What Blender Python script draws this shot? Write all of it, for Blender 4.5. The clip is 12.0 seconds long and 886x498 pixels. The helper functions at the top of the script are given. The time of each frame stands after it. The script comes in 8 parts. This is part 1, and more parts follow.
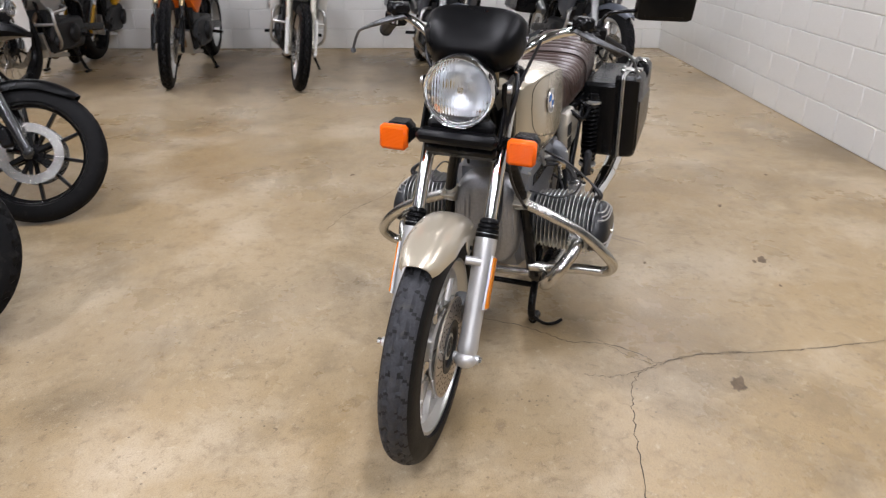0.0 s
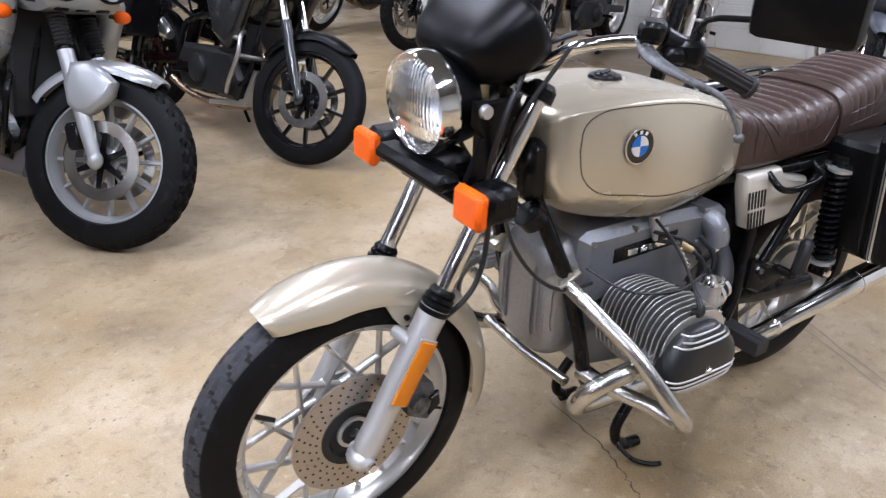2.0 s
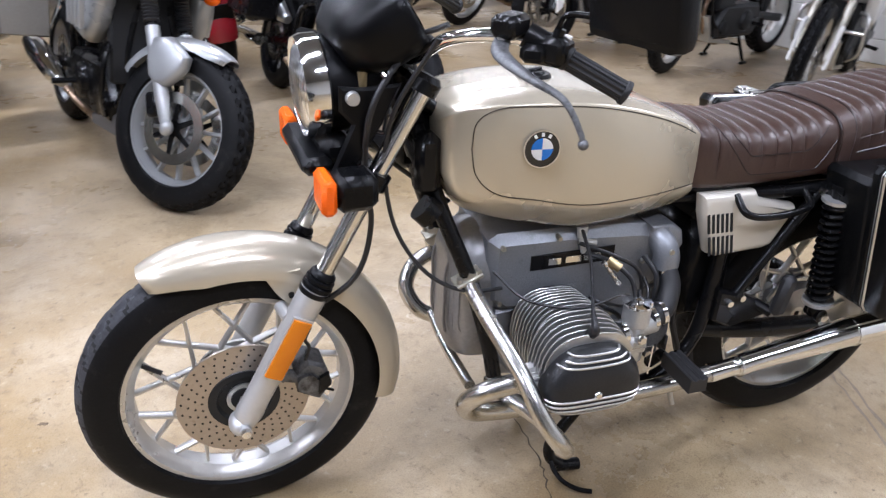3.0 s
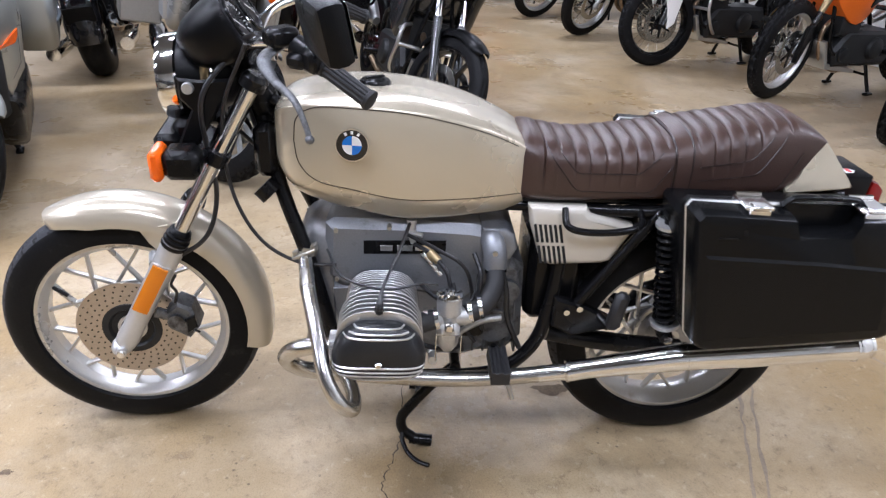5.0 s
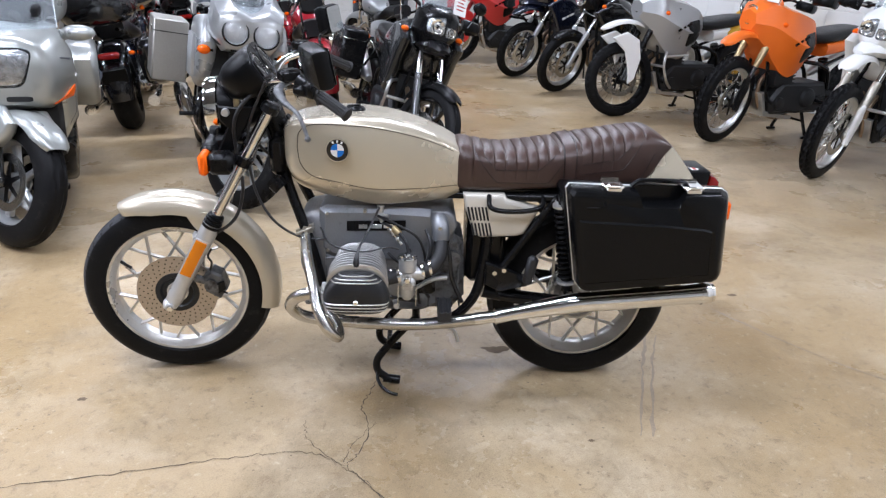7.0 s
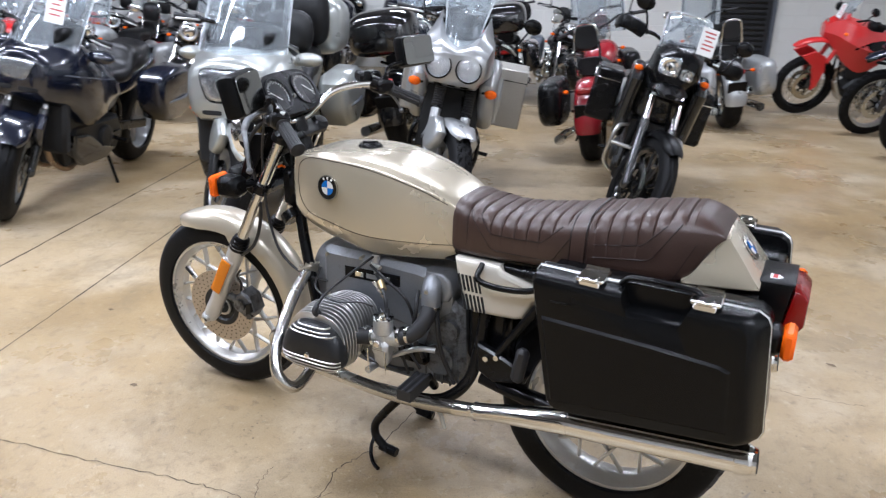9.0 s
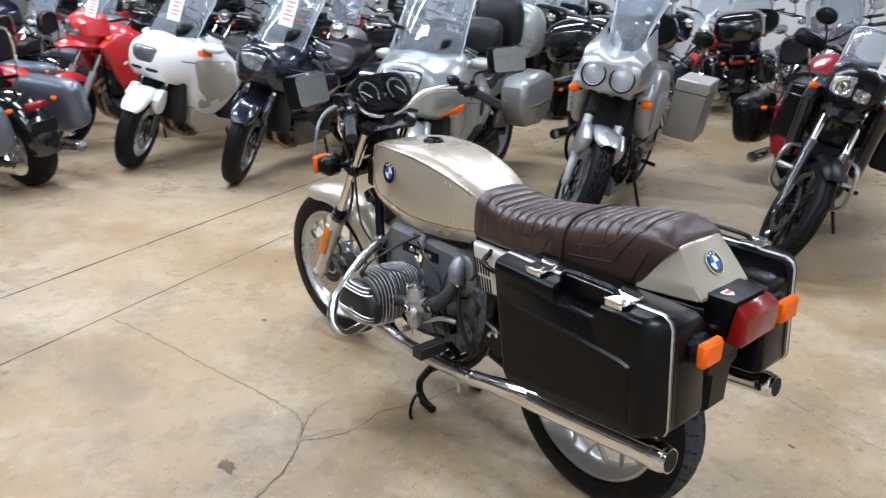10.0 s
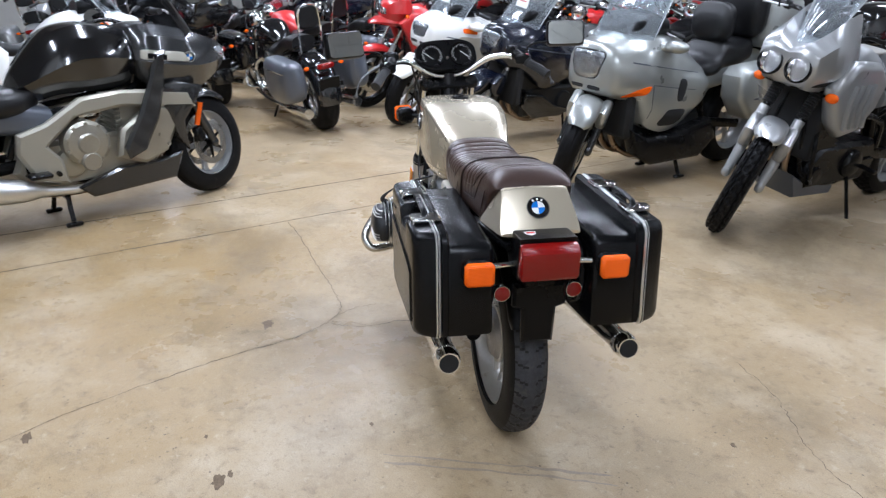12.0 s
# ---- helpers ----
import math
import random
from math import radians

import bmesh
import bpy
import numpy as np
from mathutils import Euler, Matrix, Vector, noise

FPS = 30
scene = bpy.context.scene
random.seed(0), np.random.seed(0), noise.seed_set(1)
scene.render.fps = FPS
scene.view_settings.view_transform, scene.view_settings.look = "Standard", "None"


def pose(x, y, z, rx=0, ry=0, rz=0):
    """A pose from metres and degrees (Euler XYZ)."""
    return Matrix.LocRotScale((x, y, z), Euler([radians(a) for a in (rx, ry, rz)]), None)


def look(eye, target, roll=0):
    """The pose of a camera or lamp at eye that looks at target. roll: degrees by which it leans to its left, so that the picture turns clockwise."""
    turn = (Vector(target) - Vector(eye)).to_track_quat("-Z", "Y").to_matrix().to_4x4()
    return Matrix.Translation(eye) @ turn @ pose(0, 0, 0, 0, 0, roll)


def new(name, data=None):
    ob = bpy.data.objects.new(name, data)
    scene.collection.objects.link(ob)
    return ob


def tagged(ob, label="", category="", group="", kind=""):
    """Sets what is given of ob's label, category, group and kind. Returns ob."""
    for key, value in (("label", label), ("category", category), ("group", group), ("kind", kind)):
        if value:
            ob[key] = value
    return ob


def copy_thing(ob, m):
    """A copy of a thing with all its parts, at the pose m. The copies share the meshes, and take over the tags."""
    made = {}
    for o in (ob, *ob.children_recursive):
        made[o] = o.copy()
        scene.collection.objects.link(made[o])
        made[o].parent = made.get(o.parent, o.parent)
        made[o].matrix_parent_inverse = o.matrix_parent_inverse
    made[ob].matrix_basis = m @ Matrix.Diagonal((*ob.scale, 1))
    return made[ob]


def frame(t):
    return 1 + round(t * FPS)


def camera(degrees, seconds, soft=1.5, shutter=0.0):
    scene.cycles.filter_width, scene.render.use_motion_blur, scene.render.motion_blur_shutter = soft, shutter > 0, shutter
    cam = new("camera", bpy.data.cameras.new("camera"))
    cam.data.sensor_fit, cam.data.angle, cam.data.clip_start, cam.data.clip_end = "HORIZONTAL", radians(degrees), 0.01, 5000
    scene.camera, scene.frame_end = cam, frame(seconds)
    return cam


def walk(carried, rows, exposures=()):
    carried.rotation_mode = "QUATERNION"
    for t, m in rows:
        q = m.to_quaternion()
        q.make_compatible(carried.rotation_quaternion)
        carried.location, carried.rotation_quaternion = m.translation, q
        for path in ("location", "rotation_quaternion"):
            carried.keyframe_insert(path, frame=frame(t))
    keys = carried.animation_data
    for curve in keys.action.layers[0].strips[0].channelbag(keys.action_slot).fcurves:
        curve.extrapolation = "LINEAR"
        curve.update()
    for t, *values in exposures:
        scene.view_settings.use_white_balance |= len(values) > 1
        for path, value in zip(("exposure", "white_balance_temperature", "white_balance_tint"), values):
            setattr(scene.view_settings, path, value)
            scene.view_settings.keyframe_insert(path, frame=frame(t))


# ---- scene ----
cam = camera(63.31, 12.0, soft=1.25, shutter=0.3)
PATH = [
    (0, (-2.165, -0.573, 1.328), (-0.449, 0.013, 0.485), 0.35),
    (0.5, (-1.903, -0.673, 1.310), (-0.287, 0.127, 0.444), 0.83),
    (1, (-1.603, -0.747, 1.285), (-0.172, 0.339, 0.405), 1.10),
    (1.5, (-1.334, -0.923, 1.253), (-0.154, 0.429, 0.371), 1.24),
    (2, (-1.131, -1.083, 1.257), (-0.136, 0.410, 0.373), 1.71),
    (2.5, (-0.918, -1.191, 1.263), (-0.057, 0.379, 0.373), 1.89),
    (3, (-0.668, -1.307, 1.256), (-0.082, 0.380, 0.355), 2.10),
    (3.5, (-0.385, -1.371, 1.263), (-0.071, 0.380, 0.349), 2.20),
    (3.7, (-0.304, -1.356, 1.250), (-0.037, 0.403, 0.338), 2.32),
    (5.3, (-0.013, -1.750, 1.346), (0.128, 0.027, 0.439), 2.88),
    (5.5, (-0.019, -1.842, 1.350), (0.118, -0.059, 0.453), 2.80),
    (6, (-0.039, -2.072, 1.395), (0.119, -0.260, 0.562), 2.78),
    (6.5, (0.028, -2.283, 1.388), (0.178, -0.442, 0.623), 2.27),
    (6.7, (0.034, -2.339, 1.400), (0.190, -0.497, 0.636), 2.15),
    (8.3, (0.600, -1.974, 1.346), (0.199, -0.139, 0.657), 1.54),
    (8.5, (0.724, -1.913, 1.359), (0.167, -0.120, 0.669), 1.44),
    (9, (1.047, -1.773, 1.373), (0.207, -0.094, 0.684), 1.12),
    (9.5, (1.376, -1.658, 1.408), (0.209, -0.190, 0.713), 1.03),
    (10, (1.727, -1.618, 1.434), (0.342, -0.355, 0.738), 1.14),
    (10.5, (2.030, -1.470, 1.404), (0.466, -0.445, 0.694), 1.04),
    (11, (2.319, -1.235, 1.425), (0.668, -0.363, 0.708), 0.96),
    (11.5, (2.581, -0.953, 1.426), (0.820, -0.340, 0.706), 0.56),
    (12, (2.697, -0.676, 1.410), (0.874, -0.299, 0.679), 0.55),
]
EXPOSURES = [(0.0, -0.25, 6250, 16), (1.5, -0.05, 5900, 17), (2.5, 0.08, 5700, 17), (3.5, 0.19, 5700, 17), (5.5, 0.19, 5700, 17), (6.5, 0.12, 5700, 15), (8.5, 0.13, 5780, 14), (10.0, 0.01, 5650, 12), (12.0, -0.10, 5620, 12)]
walk(cam, [(t, look(eye, target, roll)) for t, eye, target, roll in PATH], EXPOSURES)

# ---- light of the hall: rows of ceiling fluorescents, no daylight ----
EAST = Vector((0.932, 0.363, 0))
NORTH = Vector((-0.363, 0.932, 0))
HALL_TURN = math.degrees(math.atan2(0.363, 0.932))
CEILING = 4.3


def hall(a, b, z=0.0):
    """A point of the hall from metres along its two directions."""
    return EAST * a + NORTH * b + Vector((0, 0, z))


world = bpy.data.worlds.new("world")
scene.world = world
world.use_nodes = True
world.node_tree.nodes["Background"].inputs["Color"].default_value = (0.9, 0.95, 1.0, 1)
world.node_tree.nodes["Background"].inputs["Strength"].default_value = 0.05
LAMP_WATTS = 100.0
LAMP_COLOUR = (0.97, 0.985, 1.03)
LAMP_PLACES = [(-7.0, -1.0), (-7.0, 3.2), (-4.2, 0.9), (-3.4, 3.6), (-1.6, -0.3), (0.1, 2.8), (3.7, -1.6), (3.6, 5.0), (-0.6, 7.4), (-10.5, 1.0), (-0.9, -3.0)]
scene.view_settings.exposure = 0.0


# ---- geometry ----
class Geo:
    """Vertices and faces of one mesh."""

    def __init__(self):
        self.v, self.f, self.m = [], [], []

    def add(self, vs, fs, slot=0):
        n = len(self.v)
        self.v += [tuple(p) for p in vs]
        self.f += [tuple(i + n for i in f) for f in fs]
        self.m += [slot] * len(fs)
        return self

    def move(self, m, start=0):
        self.v = self.v[:start] + [tuple(m @ Vector(p)) for p in self.v[start:]]
        return self

    def mirror(self):
        n = len(self.v)
        self.v += [(x, -y, z) for x, y, z in self.v]
        self.f += [tuple(i + n for i in reversed(f)) for f in self.f]
        self.m += self.m[:]
        return self

    def box(self, c, s, bevel=0.0, m=None, slot=0):
        h = [d / 2 for d in s]
        b = min(bevel, min(h) * 0.9)
        if b <= 0:
            vs = [(sx * h[0], sy * h[1], sz * h[2]) for sx in (-1, 1) for sy in (-1, 1) for sz in (-1, 1)]
            fs = [(0, 1, 3, 2), (4, 6, 7, 5), (0, 4, 5, 1), (2, 3, 7, 6), (0, 2, 6, 4), (1, 5, 7, 3)]
        else:
            vs, idx = [], {}
            for sx in (-1, 1):
                for sy in (-1, 1):
                    for sz in (-1, 1):
                        for ax in range(3):
                            p = [sx * (h[0] - b), sy * (h[1] - b), sz * (h[2] - b)]
                            p[ax] += (sx, sy, sz)[ax] * b
                            idx[sx, sy, sz, ax] = len(vs)
                            vs.append(p)
            fs = []
            for ax in range(3):
                o = [i for i in range(3) if i != ax]
                for s1 in (-1, 1):
                    q = []
                    for u, w in ((-1, -1), (1, -1), (1, 1), (-1, 1)):
                        k = [0, 0, 0]
                        k[ax], k[o[0]], k[o[1]] = s1, u, w
                        q.append(idx[k[0], k[1], k[2], ax])
                    fs.append(q if (s1 > 0) == (ax != 1) else q[::-1])
            for ax in range(3):
                o = [i for i in range(3) if i != ax]
                for u in (-1, 1):
                    for w in (-1, 1):
                        q = []
                        for s1, face in ((-1, o[0]), (1, o[0]), (1, o[1]), (-1, o[1])):
                            k = [0, 0, 0]
                            k[ax], k[o[0]], k[o[1]] = s1, u, w
                            q.append(idx[k[0], k[1], k[2], face])
                        fs.append(q if u * w * (1 if ax != 1 else -1) < 0 else q[::-1])
            for sx in (-1, 1):
                for sy in (-1, 1):
                    for sz in (-1, 1):
                        q = [idx[sx, sy, sz, a] for a in range(3)]
                        fs.append(q if sx * sy * sz > 0 else q[::-1])
        mm = Matrix.Translation(c) @ (m or Matrix())
        return self.add([mm @ Vector(p) for p in vs], fs, slot)

    def rings(self, rings, caps=True, slot=0, closed=False):
        n = len(rings[0])
        vs = [p for r in rings for p in r]
        fs = []
        k = len(rings)
        for i in range(k if closed else k - 1):
            for j in range(n):
                a, b = i * n + j, i * n + (j + 1) % n
                c, d = ((i + 1) % k) * n + (j + 1) % n, ((i + 1) % k) * n + j
                fs.append((a, b, c, d))
        if caps and not closed:
            fs += [tuple(range(n))[::-1], tuple(range((k - 1) * n, k * n))]
        return self.add(vs, fs, slot)

    def tube(self, pts, r, segs=10, sub=5, closed=False, flat=1.0, slot=0, up=None):
        """A round bar through the points; r may be one radius a point."""
        pts = [Vector(p) for p in pts]
        rs = list(r) if isinstance(r, (list, tuple)) else [r] * len(pts)
        if sub > 1 and len(pts) > 2:
            pts, rs = spline(pts, rs, sub, closed)
        n = len(pts)
        tan = []
        for i in range(n):
            a = pts[(i - 1) % n] if closed or i else pts[0]
            b = pts[(i + 1) % n] if closed or i < n - 1 else pts[-1]
            tan.append((b - a).normalized())
        u = Vector(up) if up else (Vector((0, 0, 1)) if abs(tan[0].z) < 0.9 else Vector((1, 0, 0)))
        rings = []
        for i in range(n):
            if up:
                u = Vector(up)
            u = (u - tan[i] * u.dot(tan[i])).normalized()
            w = tan[i].cross(u)
            rings.append([pts[i] + (u * math.cos(t) * flat + w * math.sin(t)) * rs[i] for t in (2 * math.pi * k / segs for k in range(segs))])
        return self.rings(rings, True, slot, closed)

    def beam(self, p, q, w, d, side=(0, 1, 0), w2=None, slot=0):
        """A rectangular bar from p to q: d thick along side, w wide across."""
        p, q, s = Vector(p), Vector(q), Vector(side).normalized()
        t = (q - p).normalized()
        n = t.cross(s).normalized()
        s = n.cross(t)
        out = []
        for c, ww in ((p, w), (q, w2 or w)):
            out.append([c + s * d / 2 * a + n * ww / 2 * b for a, b in ((-1, -0.6), (-0.6, -1), (0.6, -1), (1, -0.6), (1, 0.6), (0.6, 1), (-0.6, 1), (-1, 0.6))])
        return self.rings(out, True, slot)

    def lathe(self, prof, c=(0, 0, 0), axis="y", segs=48, loop=False, slot=0, bump=None):
        """Turns (radius, along) round an axis through c; loop: the profile is closed."""
        ax = {"x": ((0, 1, 0), (0, 0, 1), (1, 0, 0)), "y": ((0, 0, 1), (1, 0, 0), (0, 1, 0)), "z": ((1, 0, 0), (0, 1, 0), (0, 0, 1))}[axis]
        U, W, A = (Vector(a) for a in ax)
        c = Vector(c)
        rings = []
        for i in range(segs):
            t = 2 * math.pi * i / segs
            e = U * math.cos(t) + W * math.sin(t)
            rings.append([c + e * max((r + (bump(i, j) if bump else 0)), 1e-4) + A * h for j, (r, h) in enumerate(prof)])
        n = len(prof)
        vs = [p for r in rings for p in r]
        fs = []
        for i in range(segs):
            i2 = (i + 1) % segs
            for j in range(n if loop else n - 1):
                j2 = (j + 1) % n
                fs.append((i * n + j, i * n + j2, i2 * n + j2, i2 * n + j))
        return self.add(vs, fs, slot)

    def prism(self, outline, y0, y1, bevel=0.004, plane="xz", m=None, slot=0, steps=1):
        """An outline, run counter-clockwise, given depth, with chamfered edges."""
        pts = [Vector((a, b)) for a, b in outline]
        area = sum(pts[i - 1].x * pts[i].y - pts[i].x * pts[i - 1].y for i in range(len(pts)))
        if area < 0:
            pts.reverse()
        n = len(pts)
        lean = []
        for i in range(n):
            d1, d2 = (pts[i] - pts[i - 1]).normalized(), (pts[(i + 1) % n] - pts[i]).normalized()
            n1, n2 = Vector((-d1.y, d1.x)), Vector((-d2.y, d2.x))
            k = n1 + n2
            lean.append(k / max(0.4, k.dot(n1)))
        s = 1 if y1 > y0 else -1
        half = []
        for q in range(steps + 1):
            a = math.pi / 2 * q / steps
            half.append(([p + e * (bevel * (1 - math.sin(a))) for p, e in zip(pts, lean)], bevel * (1 - math.cos(a))))
        rings = [(r, y0 + s * d) for r, d in half] + [(r, y1 - s * d) for r, d in reversed(half)]

        def put(p, y):
            return {"xz": (p.x, y, p.y), "xy": (p.x, p.y, y), "yz": (y, p.x, p.y)}[plane]

        start = len(self.v)
        self.rings([[put(p, y) for p in r] for r, y in rings], True, slot)
        if m:
            self.move(m, start)
        return self

    def ball(self, c, s, segs=16, slot=0, m=None):
        prof = [(math.sin(math.pi * k / 10), -math.cos(math.pi * k / 10)) for k in range(11)]
        start = len(self.v)
        self.lathe(prof, (0, 0, 0), "z", segs, slot=slot)
        return self.move(Matrix.Translation(c) @ (m or Matrix()) @ Matrix.Diagonal((*s, 1)), start)

    def body(self, secs, segs=32, sub=5, slot=0, caps=True, axis="x"):
        """A rounded body through sections (x, half width, bottom, top, squareness, [middle y], [waist])."""
        keys = [list(s) + [0] * (7 - len(s)) for s in secs]
        if sub > 1:
            keys = spline_rows(keys, sub)
        rings = []
        for x, w, zb, zt, n, yc, waist in keys:
            zc, hz = (zb + zt) / 2, (zt - zb) / 2
            ring = []
            for k in range(segs):
                t = 2 * math.pi * k / segs
                cu, su = math.cos(t), math.sin(t)
                yy = math.copysign(abs(cu) ** (2 / n), cu)
                zz = math.copysign(abs(su) ** (2 / n), su)
                y = yc + w * yy * (1 - waist * max(0, zz))
                ring.append((x, y, zc + hz * zz) if axis == "x" else (zc + hz * zz, y, x))
            rings.append(ring)
        return self.rings(rings, caps, slot)


def spline(pts, rs, sub, closed=False):
    rows = [list(p) + [r] for p, r in zip(pts, rs)]
    rows = spline_rows(rows, sub, closed)
    return [Vector(r[:3]) for r in rows], [r[3] for r in rows]


def spline_rows(rows, sub, closed=False):
    a = np.array(rows, float)
    n, out = len(a), []
    for i in range(n if closed else n - 1):
        p1, p2 = a[i], a[(i + 1) % n]
        p0 = a[(i - 1) % n] if closed or i else 2 * p1 - p2
        p3 = a[(i + 2) % n] if closed or i < n - 2 else 2 * p2 - p1
        d1, d0, d2 = (max(np.linalg.norm(u[:3]) ** 0.5, 1e-6) for u in (p2 - p1, p1 - p0, p3 - p2))
        m1 = d1 * ((p1 - p0) / d0 - (p2 - p0) / (d0 + d1)) + (p2 - p1)
        m2 = d1 * ((p3 - p2) / d2 - (p3 - p1) / (d1 + d2)) + (p2 - p1)
        for k in range(sub):
            t = k / sub
            out.append((2 * t ** 3 - 3 * t * t + 1) * p1 + (t ** 3 - 2 * t * t + t) * m1 + (3 * t * t - 2 * t ** 3) * p2 + (t ** 3 - t * t) * m2)
    if not closed:
        out.append(a[-1])
    return [list(r) for r in out]


def meshed(name, geo, mats, sharp=38):
    me = bpy.data.meshes.new(name)
    me.from_pydata(geo.v, [], geo.f)
    for mt in mats if isinstance(mats, (list, tuple)) else [mats]:
        me.materials.append(mt)
    me.polygons.foreach_set("material_index", geo.m)
    me.polygons.foreach_set("use_smooth", [True] * len(geo.f))
    me.validate()
    me.update()
    bm = bmesh.new()
    bm.from_mesh(me)
    bmesh.ops.recalc_face_normals(bm, faces=bm.faces)
    bm.to_mesh(me)
    bm.free()
    me.set_sharp_from_angle(angle=radians(sharp))
    return me


def part(name, geo, material, parent, label="", m=None, sharp=38):
    ob = new(name, meshed(name, geo, material, sharp))
    ob.parent = parent
    if m:
        ob.matrix_basis = m
    if label:
        ob["label"] = label
    return ob


def thing(name, label, category, group="", m=None):
    ob = new(name)
    ob.empty_display_size = 0.1
    if m:
        ob.matrix_basis = m
    return tagged(ob, label, category, group)


def text_bars(widths, height, gap, depth=0.001):
    """Plain bars in a row, for writing; about the origin in the xz plane."""
    g = Geo()
    x = -(sum(widths) + gap * (len(widths) - 1)) / 2
    for w in widths:
        g.box((x + w / 2, 0, 0), (w, depth, height))
        x += w + gap
    return g


# ---- materials ----
def tint(c, k):
    return tuple(min(1, max(0, v * k)) for v in c) + (1,)


def surface(name, colour, rough=0.5, metal=0.0, var=0.12, scale=6.0, bump=0.0, fine=120.0, coat=0.0, rvar=0.12, flake=0.0, dirt=None, dirt_at=0.62, spec=0.5):
    """A painted, cast, moulded or worn surface: blotches, grain, uneven gloss."""
    mt = bpy.data.materials.new(name)
    mt.use_nodes = True
    nt = mt.node_tree
    N, L = nt.nodes, nt.links
    p = N["Principled BSDF"]
    p.inputs["Metallic"].default_value = metal
    p.inputs["Coat Weight"].default_value = coat
    p.inputs["Coat Roughness"].default_value = 0.18 if flake else 0.06
    p.inputs["Specular IOR Level"].default_value = spec
    co = N.new("ShaderNodeTexCoord")
    big = N.new("ShaderNodeTexNoise")
    big.inputs["Scale"].default_value, big.inputs["Detail"].default_value = scale, 5
    small = N.new("ShaderNodeTexNoise")
    small.inputs["Scale"].default_value, small.inputs["Detail"].default_value = fine, 3
    L.new(co.outputs["Object"], big.inputs["Vector"])
    L.new(co.outputs["Object"], small.inputs["Vector"])
    mix = N.new("ShaderNodeMix")
    mix.data_type = "RGBA"
    mix.inputs["A"].default_value, mix.inputs["B"].default_value = tint(colour, 1 - var), tint(colour, 1 + var)
    L.new(big.outputs["Fac"], mix.inputs["Factor"])
    out = mix.outputs["Result"]
    m2 = N.new("ShaderNodeMix")
    m2.data_type, m2.blend_type = "RGBA", "MULTIPLY"
    m2.inputs["Factor"].default_value = min(1, var * 1.5 + flake)
    L.new(out, m2.inputs["A"])
    L.new(small.outputs["Fac"], m2.inputs["B"])
    gain = N.new("ShaderNodeMix")
    gain.data_type, gain.blend_type = "RGBA", "MULTIPLY"
    gain.inputs["Factor"].default_value = 1
    gain.inputs["B"].default_value = (1 + 0.8 * min(1, var * 1.5 + flake),) * 3 + (1,)
    L.new(m2.outputs["Result"], gain.inputs["A"])
    out = gain.outputs["Result"]
    if dirt:
        d = N.new("ShaderNodeTexNoise")
        d.inputs["Scale"].default_value, d.inputs["Detail"].default_value, d.inputs["Roughness"].default_value = scale * 2.3, 8, 0.65
        L.new(co.outputs["Object"], d.inputs["Vector"])
        r = N.new("ShaderNodeMapRange")
        r.inputs["From Min"].default_value, r.inputs["From Max"].default_value = dirt_at - 0.08, dirt_at + 0.12
        L.new(d.outputs["Fac"], r.inputs["Value"])
        m3 = N.new("ShaderNodeMix")
        m3.data_type = "RGBA"
        m3.inputs["B"].default_value = (*dirt, 1)
        L.new(r.outputs["Result"], m3.inputs["Factor"])
        L.new(out, m3.inputs["A"])
        out = m3.outputs["Result"]
    L.new(out, p.inputs["Base Color"])
    rr = N.new("ShaderNodeMapRange")
    rr.inputs["To Min"].default_value, rr.inputs["To Max"].default_value = max(0.02, rough - rvar), min(1, rough + rvar)
    L.new(big.outputs["Fac"], rr.inputs["Value"])
    L.new(rr.outputs["Result"], p.inputs["Roughness"])
    if bump:
        b = N.new("ShaderNodeBump")
        b.inputs["Strength"].default_value, b.inputs["Distance"].default_value = bump, 0.002
        L.new(small.outputs["Fac"], b.inputs["Height"])
        L.new(b.outputs["Normal"], p.inputs["Normal"])
    return mt


def glassy(name, colour, rough=0.05, ior=1.45, clear=1.0):
    mt = bpy.data.materials.new(name)
    mt.use_nodes = True
    p = mt.node_tree.nodes["Principled BSDF"]
    p.inputs["Base Color"].default_value = (*colour, 1)
    p.inputs["Transmission Weight"].default_value = clear
    p.inputs["Roughness"].default_value = rough
    p.inputs["IOR"].default_value = ior
    return mt


def fluted(name, rough):
    """Clear pressed glass with upright flutes and a few cross steps."""
    mt = glassy(name, (0.97, 0.99, 1.0), rough, 1.45)
    N, L = mt.node_tree.nodes, mt.node_tree.links
    co, b = N.new("ShaderNodeTexCoord"), N.new("ShaderNodeBump")
    up, cross, mix = N.new("ShaderNodeTexWave"), N.new("ShaderNodeTexWave"), N.new("ShaderNodeMath")
    up.bands_direction, cross.bands_direction, mix.operation = "Y", "Z", "ADD"
    up.inputs["Scale"].default_value, cross.inputs["Scale"].default_value = 38, 14
    b.inputs["Strength"].default_value, b.inputs["Distance"].default_value = 0.22, 0.004
    for w, k in ((up, 0), (cross, 1)):
        L.new(co.outputs["Object"], w.inputs["Vector"])
        L.new(w.outputs["Fac"], mix.inputs[k])
    L.new(mix.outputs[0], b.inputs["Height"])
    L.new(b.outputs["Normal"], mt.node_tree.nodes["Principled BSDF"].inputs["Normal"])
    return mt


